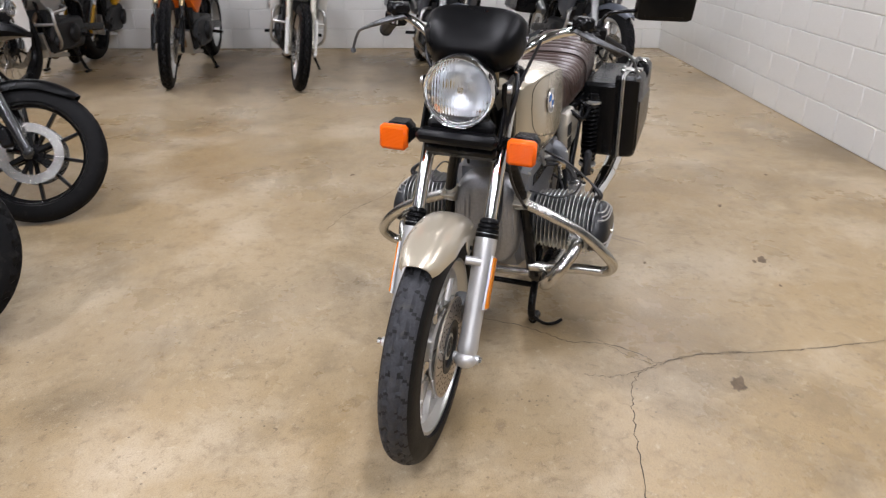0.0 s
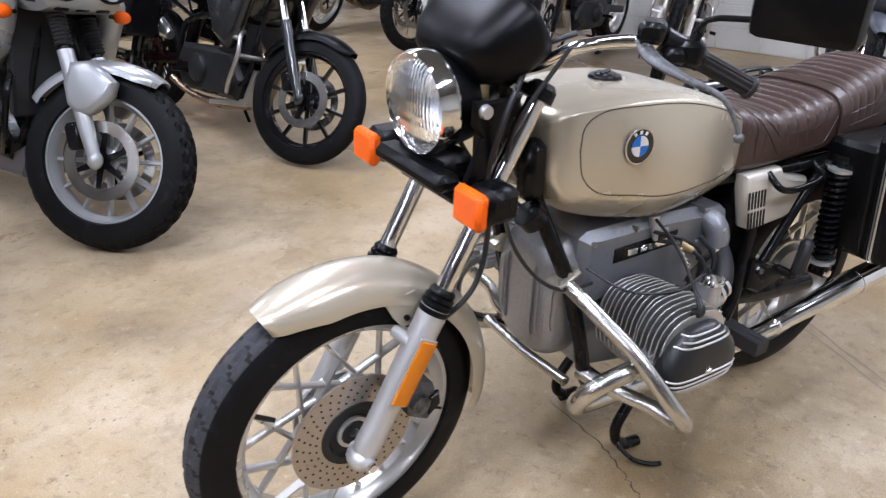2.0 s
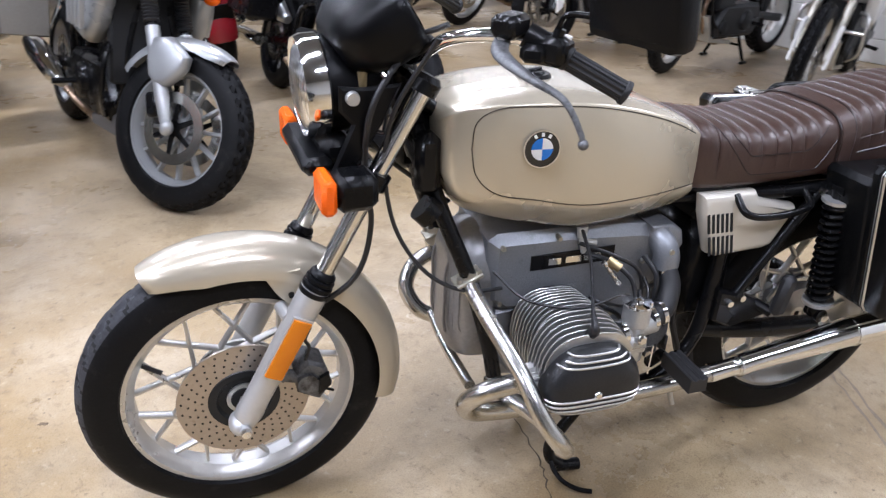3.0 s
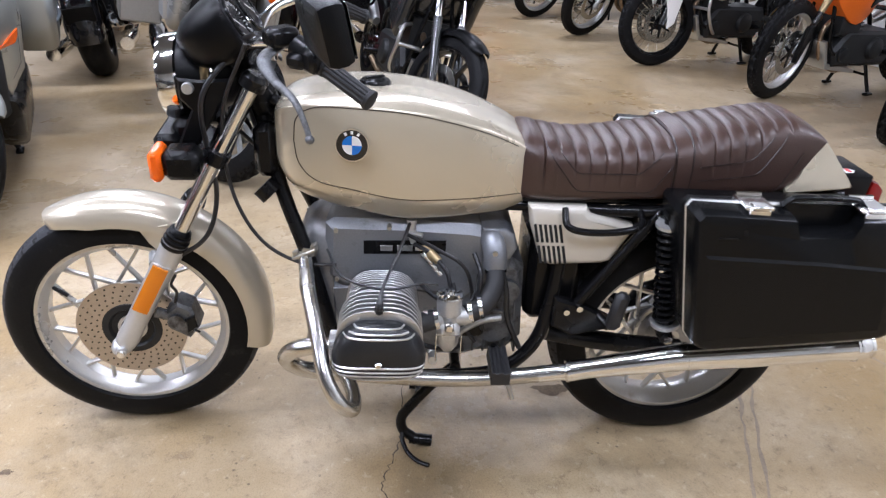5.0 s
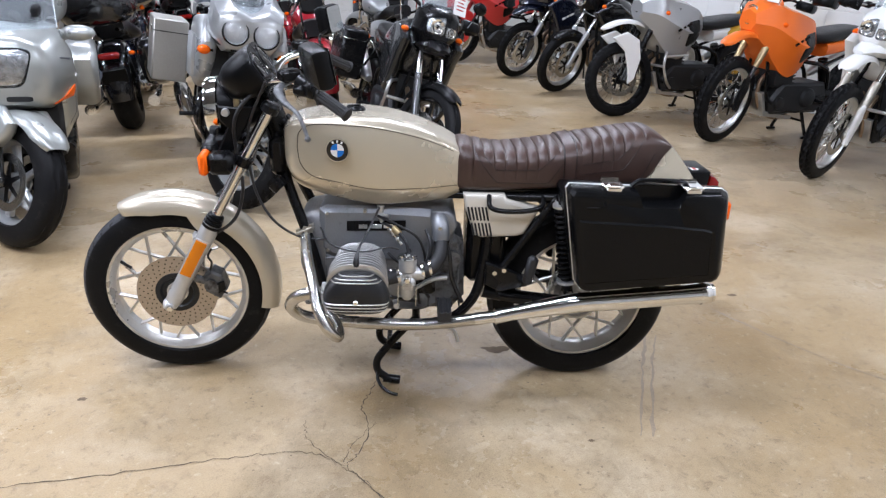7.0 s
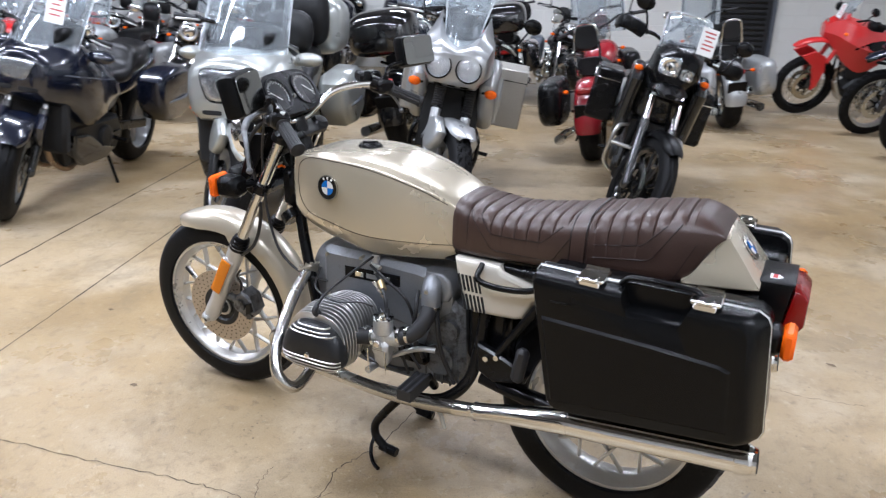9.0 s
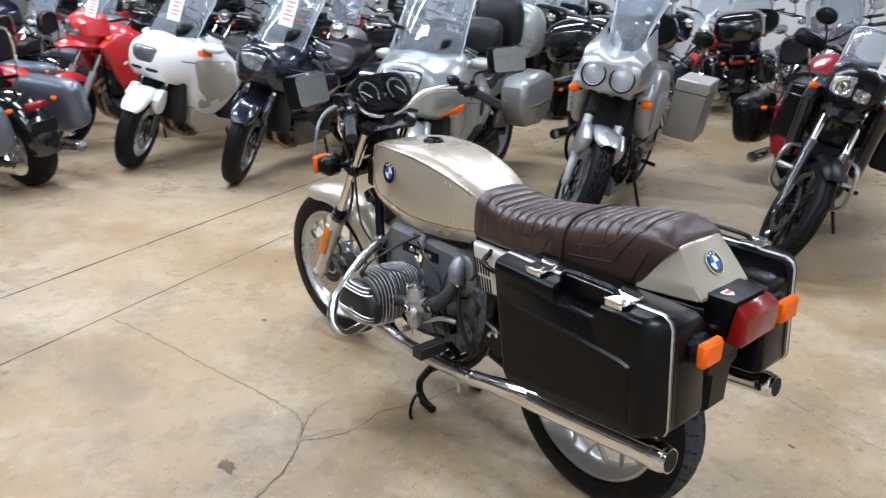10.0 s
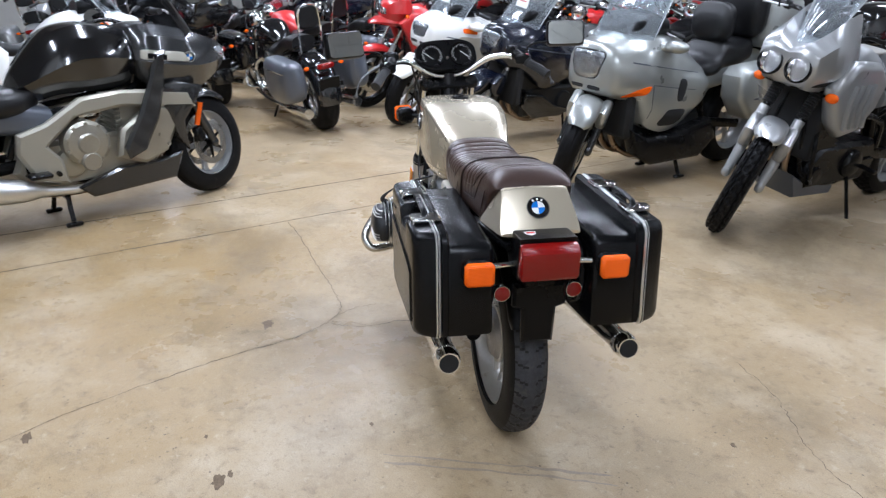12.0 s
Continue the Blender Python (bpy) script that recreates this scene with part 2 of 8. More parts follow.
def lens(name, colour, scale=90, coat=0.5):
    """Ribbed coloured plastic of a lamp, half let through."""
    mt = bpy.data.materials.new(name)
    mt.use_nodes = True
    N, L = mt.node_tree.nodes, mt.node_tree.links
    p = N["Principled BSDF"]
    p.inputs["Base Color"].default_value = (*colour, 1)
    p.inputs["Roughness"].default_value = 0.2
    p.inputs["Coat Weight"].default_value = coat
    p.inputs["Specular IOR Level"].default_value = 0.22
    co, wv, b = N.new("ShaderNodeTexCoord"), N.new("ShaderNodeTexWave"), N.new("ShaderNodeBump")
    wv.bands_direction = "Z"
    wv.inputs["Scale"].default_value = scale
    b.inputs["Strength"].default_value, b.inputs["Distance"].default_value = 0.35, 0.002
    L.new(co.outputs["Object"], wv.inputs["Vector"])
    L.new(wv.outputs["Fac"], b.inputs["Height"])
    L.new(b.outputs["Normal"], p.inputs["Normal"])
    return mt


def glowing(name, colour, strength):
    mt = bpy.data.materials.new(name)
    mt.use_nodes = True
    p = mt.node_tree.nodes["Principled BSDF"]
    p.inputs["Base Color"].default_value = (0.9, 0.9, 0.9, 1)
    p.inputs["Emission Color"].default_value = (*colour, 1)
    p.inputs["Emission Strength"].default_value = strength
    return mt


def concrete():
    """Worn, sealed tan slab: broad stains, trowel clouds, sand grain, pits, uneven polish."""
    mt = bpy.data.materials.new("sealed_concrete")
    mt.use_nodes = True
    N, L = mt.node_tree.nodes, mt.node_tree.links
    p = N["Principled BSDF"]
    co = N.new("ShaderNodeTexCoord")

    def tex(scale, detail, rough=0.55, dist=0.0):
        n = N.new("ShaderNodeTexNoise")
        n.inputs["Scale"].default_value, n.inputs["Detail"].default_value = scale, detail
        n.inputs["Roughness"].default_value, n.inputs["Distortion"].default_value = rough, dist
        L.new(co.outputs["Object"], n.inputs["Vector"])
        return n.outputs["Fac"]

    def ranged(src, a, b, lo=0.0, hi=1.0):
        r = N.new("ShaderNodeMapRange")
        for k, v in zip(("From Min", "From Max", "To Min", "To Max"), (a, b, lo, hi)):
            r.inputs[k].default_value = v
        L.new(src, r.inputs["Value"])
        return r.outputs["Result"]

    def mixed(fac, a, b, blend="MIX"):
        m = N.new("ShaderNodeMix")
        m.data_type, m.blend_type = "RGBA", blend
        for v, k in ((fac, "Factor"), (a, "A"), (b, "B")):
            if isinstance(v, (tuple, float)):
                m.inputs[k].default_value = v
            else:
                L.new(v, m.inputs[k])
        return m.outputs["Result"]

    c = mixed(ranged(tex(0.38, 4, 0.5, 0.2), 0.36, 0.64), (0.345, 0.240, 0.112, 1), (0.425, 0.335, 0.212, 1))
    c = mixed(ranged(tex(1.9, 8, 0.62, 0.2), 0.48, 0.70, 0, 0.75), c, (0.520, 0.433, 0.305, 1))
    c = mixed(ranged(tex(1.1, 7, 0.58, 0.2), 0.52, 0.74, 0, 0.75), c, (0.250, 0.165, 0.070, 1))
    c = mixed(ranged(tex(6.5, 10, 0.75, 0.2), 0.55, 0.70, 0, 0.5), c, (0.170, 0.120, 0.070, 1))
    c = mixed(ranged(tex(3.4, 9, 0.72, 0.3), 0.54, 0.70, 0, 0.55), c, (0.190, 0.142, 0.080, 1))
    c = mixed(ranged(tex(0.7, 10, 0.72, 0.4), 0.53, 0.65, 0, 0.6), c, (0.175, 0.132, 0.078, 1))
    c = mixed(ranged(tex(60, 6, 0.7), 0.62, 0.72, 0, 0.5), c, (0.16, 0.12, 0.08, 1))
    c = mixed(ranged(tex(26, 7, 0.75, 0.5), 0.54, 0.68, 0, 0.6), c, (0.19, 0.138, 0.082, 1))
    c = mixed(ranged(tex(33, 6, 0.7, 0.3), 0.58, 0.70, 0, 0.4), c, (0.60, 0.515, 0.375, 1))
    c = mixed(ranged(tex(210, 3), 0.35, 0.65, 0.84, 1.10), (0.0, 0.0, 0.0, 1), c)
    vo = N.new("ShaderNodeTexVoronoi")
    vo.inputs["Scale"].default_value = 34
    L.new(co.outputs["Object"], vo.inputs["Vector"])
    dots = N.new("ShaderNodeMath")
    dots.operation = "MULTIPLY"
    L.new(ranged(vo.outputs["Distance"], 0.10, 0.17, 1, 0), dots.inputs[0])
    L.new(ranged(tex(5.0, 6, 0.7), 0.50, 0.62, 0, 0.8), dots.inputs[1])
    c = mixed(dots.outputs[0], c, (0.09, 0.068, 0.045, 1))
    L.new(c, p.inputs["Base Color"])
    L.new(ranged(tex(1.2, 8, 0.65), 0.3, 0.7, 0.20, 0.44), p.inputs["Roughness"])
    p.inputs["Specular IOR Level"].default_value = 0.30
    b = N.new("ShaderNodeBump")
    b.inputs["Strength"].default_value, b.inputs["Distance"].default_value = 0.5, 0.003
    L.new(tex(90, 6, 0.7), b.inputs["Height"])
    b2 = N.new("ShaderNodeBump")
    b2.inputs["Strength"].default_value, b2.inputs["Distance"].default_value = 0.2, 0.012
    L.new(tex(3, 3), b2.inputs["Height"])
    L.new(b.outputs["Normal"], b2.inputs["Normal"])
    L.new(b2.outputs["Normal"], p.inputs["Normal"])
    return mt


CONCRETE = concrete()
CRACK = surface("crack_dirt", (0.060, 0.045, 0.030), 0.9, var=0.3, scale=30)
STAIN = surface("oil_stain", (0.150, 0.112, 0.074), 0.7, spec=0.1, var=0.35, scale=40, fine=160)
WALL = surface("painted_block", (0.76, 0.76, 0.73), 0.5, var=0.05, scale=1.4, bump=0.35, fine=90, dirt=(0.62, 0.58, 0.50), dirt_at=0.70)
MORTAR = surface("painted_mortar", (0.71, 0.71, 0.68), 0.75, var=0.08, bump=0.4)
CEIL = surface("ceiling_paint", (0.17, 0.17, 0.165), 0.8, var=0.06, scale=2)
DARKGAP = surface("dark_opening", (0.02, 0.02, 0.022), 0.8)
LAMP = glowing("lamp_diffuser", (1.0, 0.96, 0.89), 9.0)
LAMPBODY = surface("lamp_housing", (0.75, 0.75, 0.74), 0.5)
CHAMPAGNE = surface("champagne_metallic_paint", (0.545, 0.485, 0.365), 0.27, metal=0.52, var=0.03, scale=3, fine=900, coat=0.7, flake=0.10, rvar=0.03)
# same champagne paint, toned apart for the light that falls on the fender
FENDERTONE = surface("champagne_fender_tone", (0.51, 0.455, 0.345), 0.28, metal=0.4, var=0.03, scale=3, fine=900, coat=0.9, flake=0.06, rvar=0.03)
# champagne again, lightened in colour because the side covers face more light
SIDETONE = surface("champagne_side_tone", (0.60, 0.565, 0.485), 0.32, metal=0.15, var=0.03, scale=3, fine=900, coat=0.7, flake=0.05, rvar=0.03)
STRIPE = surface("dark_pinstripe", (0.028, 0.022, 0.016), 0.5, spec=0.2)
CHROME = surface("chrome", (0.80, 0.80, 0.79), 0.09, metal=1, var=0.03, rvar=0.04)
DULL_CHROME = surface("tarnished_chrome", (0.54, 0.53, 0.50), 0.24, metal=1, var=0.14, scale=14, rvar=0.1, dirt=(0.20, 0.15, 0.10), dirt_at=0.72)
ALLOY = surface("cast_alloy", (0.52, 0.52, 0.505), 0.42, metal=0.75, var=0.14, scale=9, bump=0.25, fine=260, dirt=(0.17, 0.145, 0.115), dirt_at=0.70)
ENGINE = surface("engine_casting", (0.225, 0.235, 0.252), 0.40, metal=0.55, var=0.18, scale=7, bump=0.3, fine=240, dirt=(0.10, 0.095, 0.09), dirt_at=0.68)
FINCAST = surface("dull_fin_casting", (0.29, 0.29, 0.295), 0.42, metal=0.7, var=0.2, scale=12, bump=0.2)
GEARBOX = surface("grimy_gearbox_casting", (0.14, 0.144, 0.148), 0.48, metal=0.5, var=0.35, scale=14, bump=0.4, fine=220, dirt=(0.03, 0.026, 0.022), dirt_at=0.55)
COVERBLACK = surface("satin_black_rocker_paint", (0.012, 0.0125, 0.0135), 0.36, spec=0.4, var=0.25, scale=14, bump=0.25, fine=260)
TREAD = surface("dusty_tyre_tread", (0.040, 0.041, 0.045), 0.62, spec=0.2, var=0.35, scale=9, bump=0.35, fine=180, dirt=(0.075, 0.07, 0.062), dirt_at=0.64)
FORK = surface("fork_alloy_paint", (0.55, 0.55, 0.54), 0.38, metal=0.6, var=0.07, bump=0.1)
WHEELPAINT = surface("silver_wheel_paint", (0.56, 0.55, 0.52), 0.30, metal=0.6, var=0.08, scale=7, dirt=(0.36, 0.31, 0.23), dirt_at=0.70)
FINS = surface("bright_fin_edges", (0.56, 0.56, 0.55), 0.36, metal=0.9, var=0.12, scale=12)
BLACK = surface("satin_black_paint", (0.0042, 0.0042, 0.0046), 0.26, spec=0.20, var=0.2, scale=9, coat=0.05)
PLASTIC = surface("black_moulded_plastic", (0.0034, 0.0035, 0.0039), 0.30, spec=0.16, var=0.16, scale=7, bump=0.22, fine=420)
CASE = surface("grained_case_plastic", (0.0036, 0.0038, 0.0042), 0.24, spec=0.18, var=0.14, scale=5, bump=0.12, fine=520, rvar=0.08)
RUBBER = surface("tyre_rubber", (0.0062, 0.0062, 0.0066), 0.5, spec=0.12, var=0.3, scale=12, bump=0.2, fine=150, dirt=(0.024, 0.0225, 0.02), dirt_at=0.66)
GRIP = surface("grip_rubber", (0.013, 0.013, 0.014), 0.55, var=0.15, scale=14)
CABLE = surface("cable_sheath", (0.012, 0.012, 0.013), 0.4)
LEATHER = surface("brown_vinyl", (0.046, 0.0255, 0.019), 0.33, var=0.22, scale=7, bump=0.35, fine=330, rvar=0.08)
PIPING = surface("seam_piping", (0.016, 0.009, 0.007), 0.34)
DISC = surface("worn_brake_disc", (0.44, 0.39, 0.335), 0.33, metal=0.85, var=0.12, scale=20, dirt=(0.30, 0.24, 0.18), dirt_at=0.68)
# near-black puts the shade inside holes, slots and vents into the colour
HOLE = surface("hole_shade_black", (0.01, 0.01, 0.01), 0.9)
AMBER = lens("amber_lens", (0.92, 0.135, 0.002), 90, 0.0)
REFLECTOR = lens("amber_reflector", (0.72, 0.215, 0.004), 260, 0.1)
RED = lens("red_lens", (0.20, 0.003, 0.002), 110, 0.5)
GLASS = glassy("lamp_glass", (1, 1, 1), 0.16)
LAMPGLASS = fluted("fluted_lamp_glass", 0.18)
LAMPIN = surface("lamp_interior", (0.40, 0.42, 0.44), 0.20, metal=0.9, var=0.5, scale=28, fine=60, bump=0.5)
CASTWARM = surface("warm_cast_alloy", (0.37, 0.355, 0.30), 0.36, metal=0.8, var=0.14, scale=12, bump=0.25, fine=200)
BOWL = surface("lamp_reflector", (0.80, 0.82, 0.85), 0.30, metal=1, var=0.04, rvar=0.08)
# milky grey puts a haze of reflections into the otherwise clear screens
SCREEN = glassy("milky_clear_screen", (0.66, 0.71, 0.74), 0.02, 1.5, 0.90)
PALE_EDGE = surface("pale_screen_edge", (0.55, 0.58, 0.60), 0.25, var=0.03, coat=0.5)
MIRROR = surface("mirror_glass", (0.27, 0.275, 0.265), 0.03, metal=1, var=0.0, rvar=0.01)
WHITE = surface("white_paint", (0.78, 0.78, 0.75), 0.3, var=0.02, coat=0.4, rvar=0.02)
PAPER = surface("white_paper_tag", (0.82, 0.82, 0.80), 0.7, var=0.03)
INK = surface("tag_ink", (0.45, 0.06, 0.06), 0.7)
BLUE = surface("enamel_blue", (0.012, 0.16, 0.55), 0.25, coat=0.4)
BRASS = surface("brass_fitting", (0.46, 0.36, 0.20), 0.36, metal=1)
ZINC = surface("zinc_plated_steel", (0.42, 0.40, 0.34), 0.4, metal=0.9, var=0.15)
DARKENGINE = surface("dark_engine_casting", (0.022, 0.0225, 0.023), 0.45, metal=0.3, spec=0.3, var=0.2, scale=9, bump=0.2)
SCUFF = surface("tyre_scuff", (0.26, 0.205, 0.145), 0.5, var=0.25, scale=30)
RED_PAINT = surface("red_paint", (0.55, 0.02, 0.02), 0.3, var=0.02, coat=0.6, rvar=0.02)
DEEP_RED = surface("deep_red_paint", (0.24, 0.008, 0.014), 0.25, var=0.02, coat=0.7, rvar=0.02)
ORANGE = surface("orange_plastic", (0.85, 0.17, 0.012), 0.35, var=0.02, rvar=0.02)
YELLOW = surface("yellow_paint", (0.62, 0.34, 0.02), 0.35, var=0.02, rvar=0.02)
BEIGE = surface("warm_beige_panel", (0.41, 0.375, 0.30), 0.38, metal=0.2, var=0.04, coat=0.3, rvar=0.03)
DULL_ALU = surface("dull_aluminium", (0.36, 0.345, 0.31), 0.42, metal=0.7, var=0.12, scale=5, bump=0.1)
SILVER = surface("silver_metallic_paint", (0.36, 0.37, 0.37), 0.28, metal=0.45, var=0.02, fine=900, coat=0.6, flake=0.08, rvar=0.02)
GREIGE = surface("pale_grey_green_paint", (0.36, 0.375, 0.355), 0.28, metal=0.5, var=0.02, coat=0.6, rvar=0.02)
GRAPHITE = surface("graphite_metallic_paint", (0.032, 0.033, 0.034), 0.22, metal=0.4, var=0.02, fine=900, coat=0.7, rvar=0.02)
TITAN = surface("warm_grey_frame_paint", (0.36, 0.345, 0.285), 0.36, metal=0.45, var=0.02, rvar=0.02)
DARKBLUE = surface("dark_blue_paint", (0.005, 0.007, 0.016), 0.2, var=0.02, coat=0.8, rvar=0.02)
SLATE = surface("slate_paint", (0.085, 0.095, 0.115), 0.38, metal=0.2, var=0.02, coat=0.4, rvar=0.02)
BLACKGLOSS = surface("gloss_black_paint", (0.006, 0.006, 0.0065), 0.14, var=0.02, coat=0.8, rvar=0.02)
SEATBLACK = surface("black_vinyl", (0.0065, 0.0065, 0.007), 0.38, spec=0.35, var=0.15, bump=0.3, fine=330)
ALU = surface("brushed_aluminium", (0.62, 0.62, 0.60), 0.34, metal=0.9, var=0.07, scale=5, bump=0.05)
COPPER = surface("heat_tinted_pipe", (0.34, 0.25, 0.17), 0.3, metal=0.9, var=0.2, scale=9)


# ---- the hall ----
def wall_run(name, a0, b0, a1, b1, height, thick, blocks=True):
    """A painted block wall from one hall point to another; its seen face is to the left of the run."""
    p, q = hall(a0, b0), hall(a1, b1)
    d = (q - p).normalized()
    n = Vector((-d.y, d.x, 0))
    length = (q - p).length
    base = Matrix.Translation(p) @ Matrix(((d.x, n.x, 0, 0), (d.y, n.y, 0, 0), (0, 0, 1, 0), (0, 0, 0, 1)))
    g = Geo()
    g.box((length / 2, -thick / 2 - 0.004, height / 2), (length, thick, height))
    ob = new(name, meshed(name, g, MORTAR))
    ob.matrix_basis = base
    tagged(ob, "white painted concrete block wall with scuffs", "wall", kind="structure")
    return ob, base, length


floor = Geo()
floor.box((0, 0, -0.1), (26, 24, 0.2))
FLOOR = new("floor", meshed("floor", floor, CONCRETE))
FLOOR.matrix_basis = Matrix.Translation(hall(-3.6, 3.0)) @ pose(0, 0, 0, 0, 0, HALL_TURN)
tagged(FLOOR, "tan sealed concrete floor, stained, cracked and scuffed", "floor", kind="structure")

# ceiling out of view; its grey is kept dark to cut bounced light
ceil = Geo()
ceil.box((0, 0, CEILING + 0.1), (26, 24, 0.2))
ob = new("ceiling", meshed("ceiling", ceil, CEIL))
ob.matrix_basis = FLOOR.matrix_basis
tagged(ob, "plain flat ceiling, unseen, kept dark to cut bounced light", "ceiling", kind="structure")

WALLS = [
    wall_run("wall_east", 5.85, -2.47, 5.85, 11.0, CEILING, 0.2),
    wall_run("wall_south", 1.2, -2.47, 5.85, -2.47, CEILING, 0.2),
    wall_run("wall_north", 5.85, 10.8, -16.0, 10.8, CEILING, 0.2),
    wall_run("wall_west", -16.0, 10.8, -16.0, -8.0, CEILING, 0.2),
    wall_run("wall_far_south", -16.0, -8.0, 1.2, -8.0, CEILING, 0.2),
    wall_run("wall_return", 1.2, -8.0, 1.2, -2.47, CEILING, 0.2),
]


def ceiling_light():
    g = Geo()
    g.box((0, 0, 0.05), (2.44, 0.30, 0.07), 0.012)
    ob = thing("ceiling_light", "long white fluorescent ceiling light, switched on", "ceiling light", "ceiling lights")
    part("housing", g, LAMPBODY, ob)
    d = Geo()
    d.box((0, 0, 0.002), (2.38, 0.24, 0.024), 0.008)
    part("diffuser", d, LAMP, ob, "glowing white diffuser")
    return ob


first = ceiling_light()
for i, (a, b) in enumerate(LAMP_PLACES):
    m = Matrix.Translation(hall(a, b, CEILING - 0.09)) @ pose(0, 0, 0, 0, 0, HALL_TURN)
    if i:
        copy_thing(first, m)
    else:
        first.matrix_basis = m
    data = bpy.data.lights.new("fluorescent", "AREA")
    data.shape, data.size, data.size_y = "RECTANGLE", 2.38, 0.24
    data.energy, data.color = LAMP_WATTS, LAMP_COLOUR
    lamp = new("fluorescent", data)
    lamp.matrix_basis = m @ Matrix.Translation((0, 0, -0.02))

# a slatted doorway in the far wall; a near-black panel paints its shaded opening
DOOR = thing("door_1", "dark doorway with slats in a grey frame, its opening a near-black panel", "door", m=Matrix.Translation(hall(4.0, 10.785)) @ pose(0, 0, 0, 0, 0, HALL_TURN))
tagged(DOOR, kind="structure")
part("opening_panel", Geo().box((0, -0.012, 1.03), (0.90, 0.03, 2.04), 0.004), DARKGAP, DOOR)
for q in (-0.485, 0.485):
    part("door_frame", Geo().box((q, -0.022, 1.04), (0.07, 0.07, 2.08), 0.005), SLATE, DOOR)
part("door_frame", Geo().box((0, -0.022, 2.115), (1.04, 0.07, 0.07), 0.005), SLATE, DOOR)
for k in range(14):
    part("slat", Geo().box((0, -0.034, 0.35 + 0.085 * k), (0.74, 0.022, 0.045), 0.003, Matrix.Rotation(0.6, 4, "X")), DARKENGINE, DOOR)


# ---- wheels, shared by all the motorcycles ----
def tyre_geo(radius, width, rim_r, segs=120, groove=0.004, pattern="road"):
    """A tyre round y at the origin, with its tread cut in."""
    k = width / 2
    prof = []
    depth = radius - rim_r
    for j in range(25):
        t = math.pi * (j / 24) - math.pi / 2
        side = math.sin(t)
        y = k * math.copysign(abs(side) ** 0.85, side)
        r = rim_r + depth * (abs(math.cos(t)) ** 0.62)
        prof.append((r, y))
    prof += [(rim_r - 0.008, k * 0.62), (rim_r - 0.008, -k * 0.62)]

    def cut(i, j):
        if j < 6 or j > 18 or (pattern == "road" and not 8 <= j <= 16):
            return 0.0
        y = (j - 12) / 6
        ph = i / segs
        if pattern == "road":
            a = (ph * (segs // 8) + 1.1 * abs(y) + (0.5 if y > 0 else 0)) % 1
            return -groove if (j in (10, 14) and a > 0.3) or (a < 0.22 and abs(y) > 0.12) else 0.0
        if pattern == "block":
            a = (ph * 34 + (0.5 if j % 4 < 2 else 0) + 0.35 * y) % 1
            return -groove * 2.2 if a < 0.32 or j in (9, 15) else 0.0
        return 0.0

    return Geo().lathe(prof, segs=segs, loop=True, bump=cut)


def rim_geo(rim_r, width, segs=72):
    k = width / 2
    p = [(rim_r + 0.004, -k), (rim_r + 0.004, -k + 0.007), (rim_r - 0.010, -k + 0.012), (rim_r - 0.019, -k * 0.45), (rim_r - 0.019, k * 0.45),
         (rim_r - 0.010, k - 0.012), (rim_r + 0.004, k - 0.007), (rim_r + 0.004, k), (rim_r - 0.012, k), (rim_r - 0.015, k - 0.009), (rim_r - 0.029, k * 0.4),
         (rim_r - 0.029, -k * 0.4), (rim_r - 0.015, -k + 0.009), (rim_r - 0.012, -k)]
    return Geo().lathe(p, segs=segs, loop=True)


def hub_geo(g, r, w, flange=0.03):
    g.lathe([(0.008, -w), (r * 0.7, -w), (r * 0.7, -w * 0.75), (r + flange, -w * 0.6), (r + flange, -w * 0.45), (r, -w * 0.35), (r, w * 0.35), (r + flange, w * 0.45), (r + flange, w * 0.6), (r * 0.7, w * 0.75), (r * 0.7, w), (0.008, w)], segs=40)
    return g


def disc_geo(r_out, r_in, y, thick=0.005, holes=0, carrier=0.045):
    g = Geo()
    g.lathe([(r_in, y - thick / 2), (r_out, y - thick / 2), (r_out, y + thick / 2), (r_in, y + thick / 2)], segs=64, loop=True)
    return g


def disc_holes(r_out, r_in, y, rows, count, size=0.0025):
    g = Geo()
    for k in range(count):
        for q in range(rows):
            t = 2 * math.pi * (k + q * 0.37) / count
            r = r_in + (r_out - r_in) * (0.18 + 0.66 * (q / max(1, rows - 1)))
            c = (r * math.sin(t), y, r * math.cos(t))
            g.lathe([(0.0002, -0.0005), (size, -0.0005), (size, 0.0005), (0.0002, 0.0005)], c, "y", 8)
    return g


def snowflake(w, rim_r):
    """Hub and crossed spokes of a cast wheel."""
    part("hub", hub_geo(Geo(), 0.050, 0.05, 0.043), WHEELPAINT, w)
    rr, r0, d = rim_r - 0.024, 0.088, 0.082
    n = 10

    def at(r, a):
        return (r * math.sin(a), 0, r * math.cos(a))

    def sweep(r):
        return math.acos(d / r) - math.acos(d / r0)

    off = 2 * sweep(0.70 * rr) % (2 * math.pi / n)
    for i in range(n):
        t = 2 * math.pi * i / n
        part("spoke", Geo().beam(at(r0, t), at(rr, t + sweep(rr)), 0.0098, 0.019, (0, 1, 0), 0.0076), WHEELPAINT, w)
        part("spoke", Geo().beam(at(r0, t + off), at(rr, t + off - sweep(rr)), 0.0098, 0.016, (0, 1, 0), 0.0076), WHEELPAINT, w)


# ---- the champagne motorcycle ----
HERO = thing("motorcycle", "champagne beige twin-cylinder touring motorcycle with brown seat and black panniers", "motorcycle", m=pose(0, -0.0447, 0, 0, 0, -1.32))
STEER_AT = Vector((-0.42, 0, 0.80))
STEER_AXIS = Vector((0.478, 0, 0.878)).normalized()
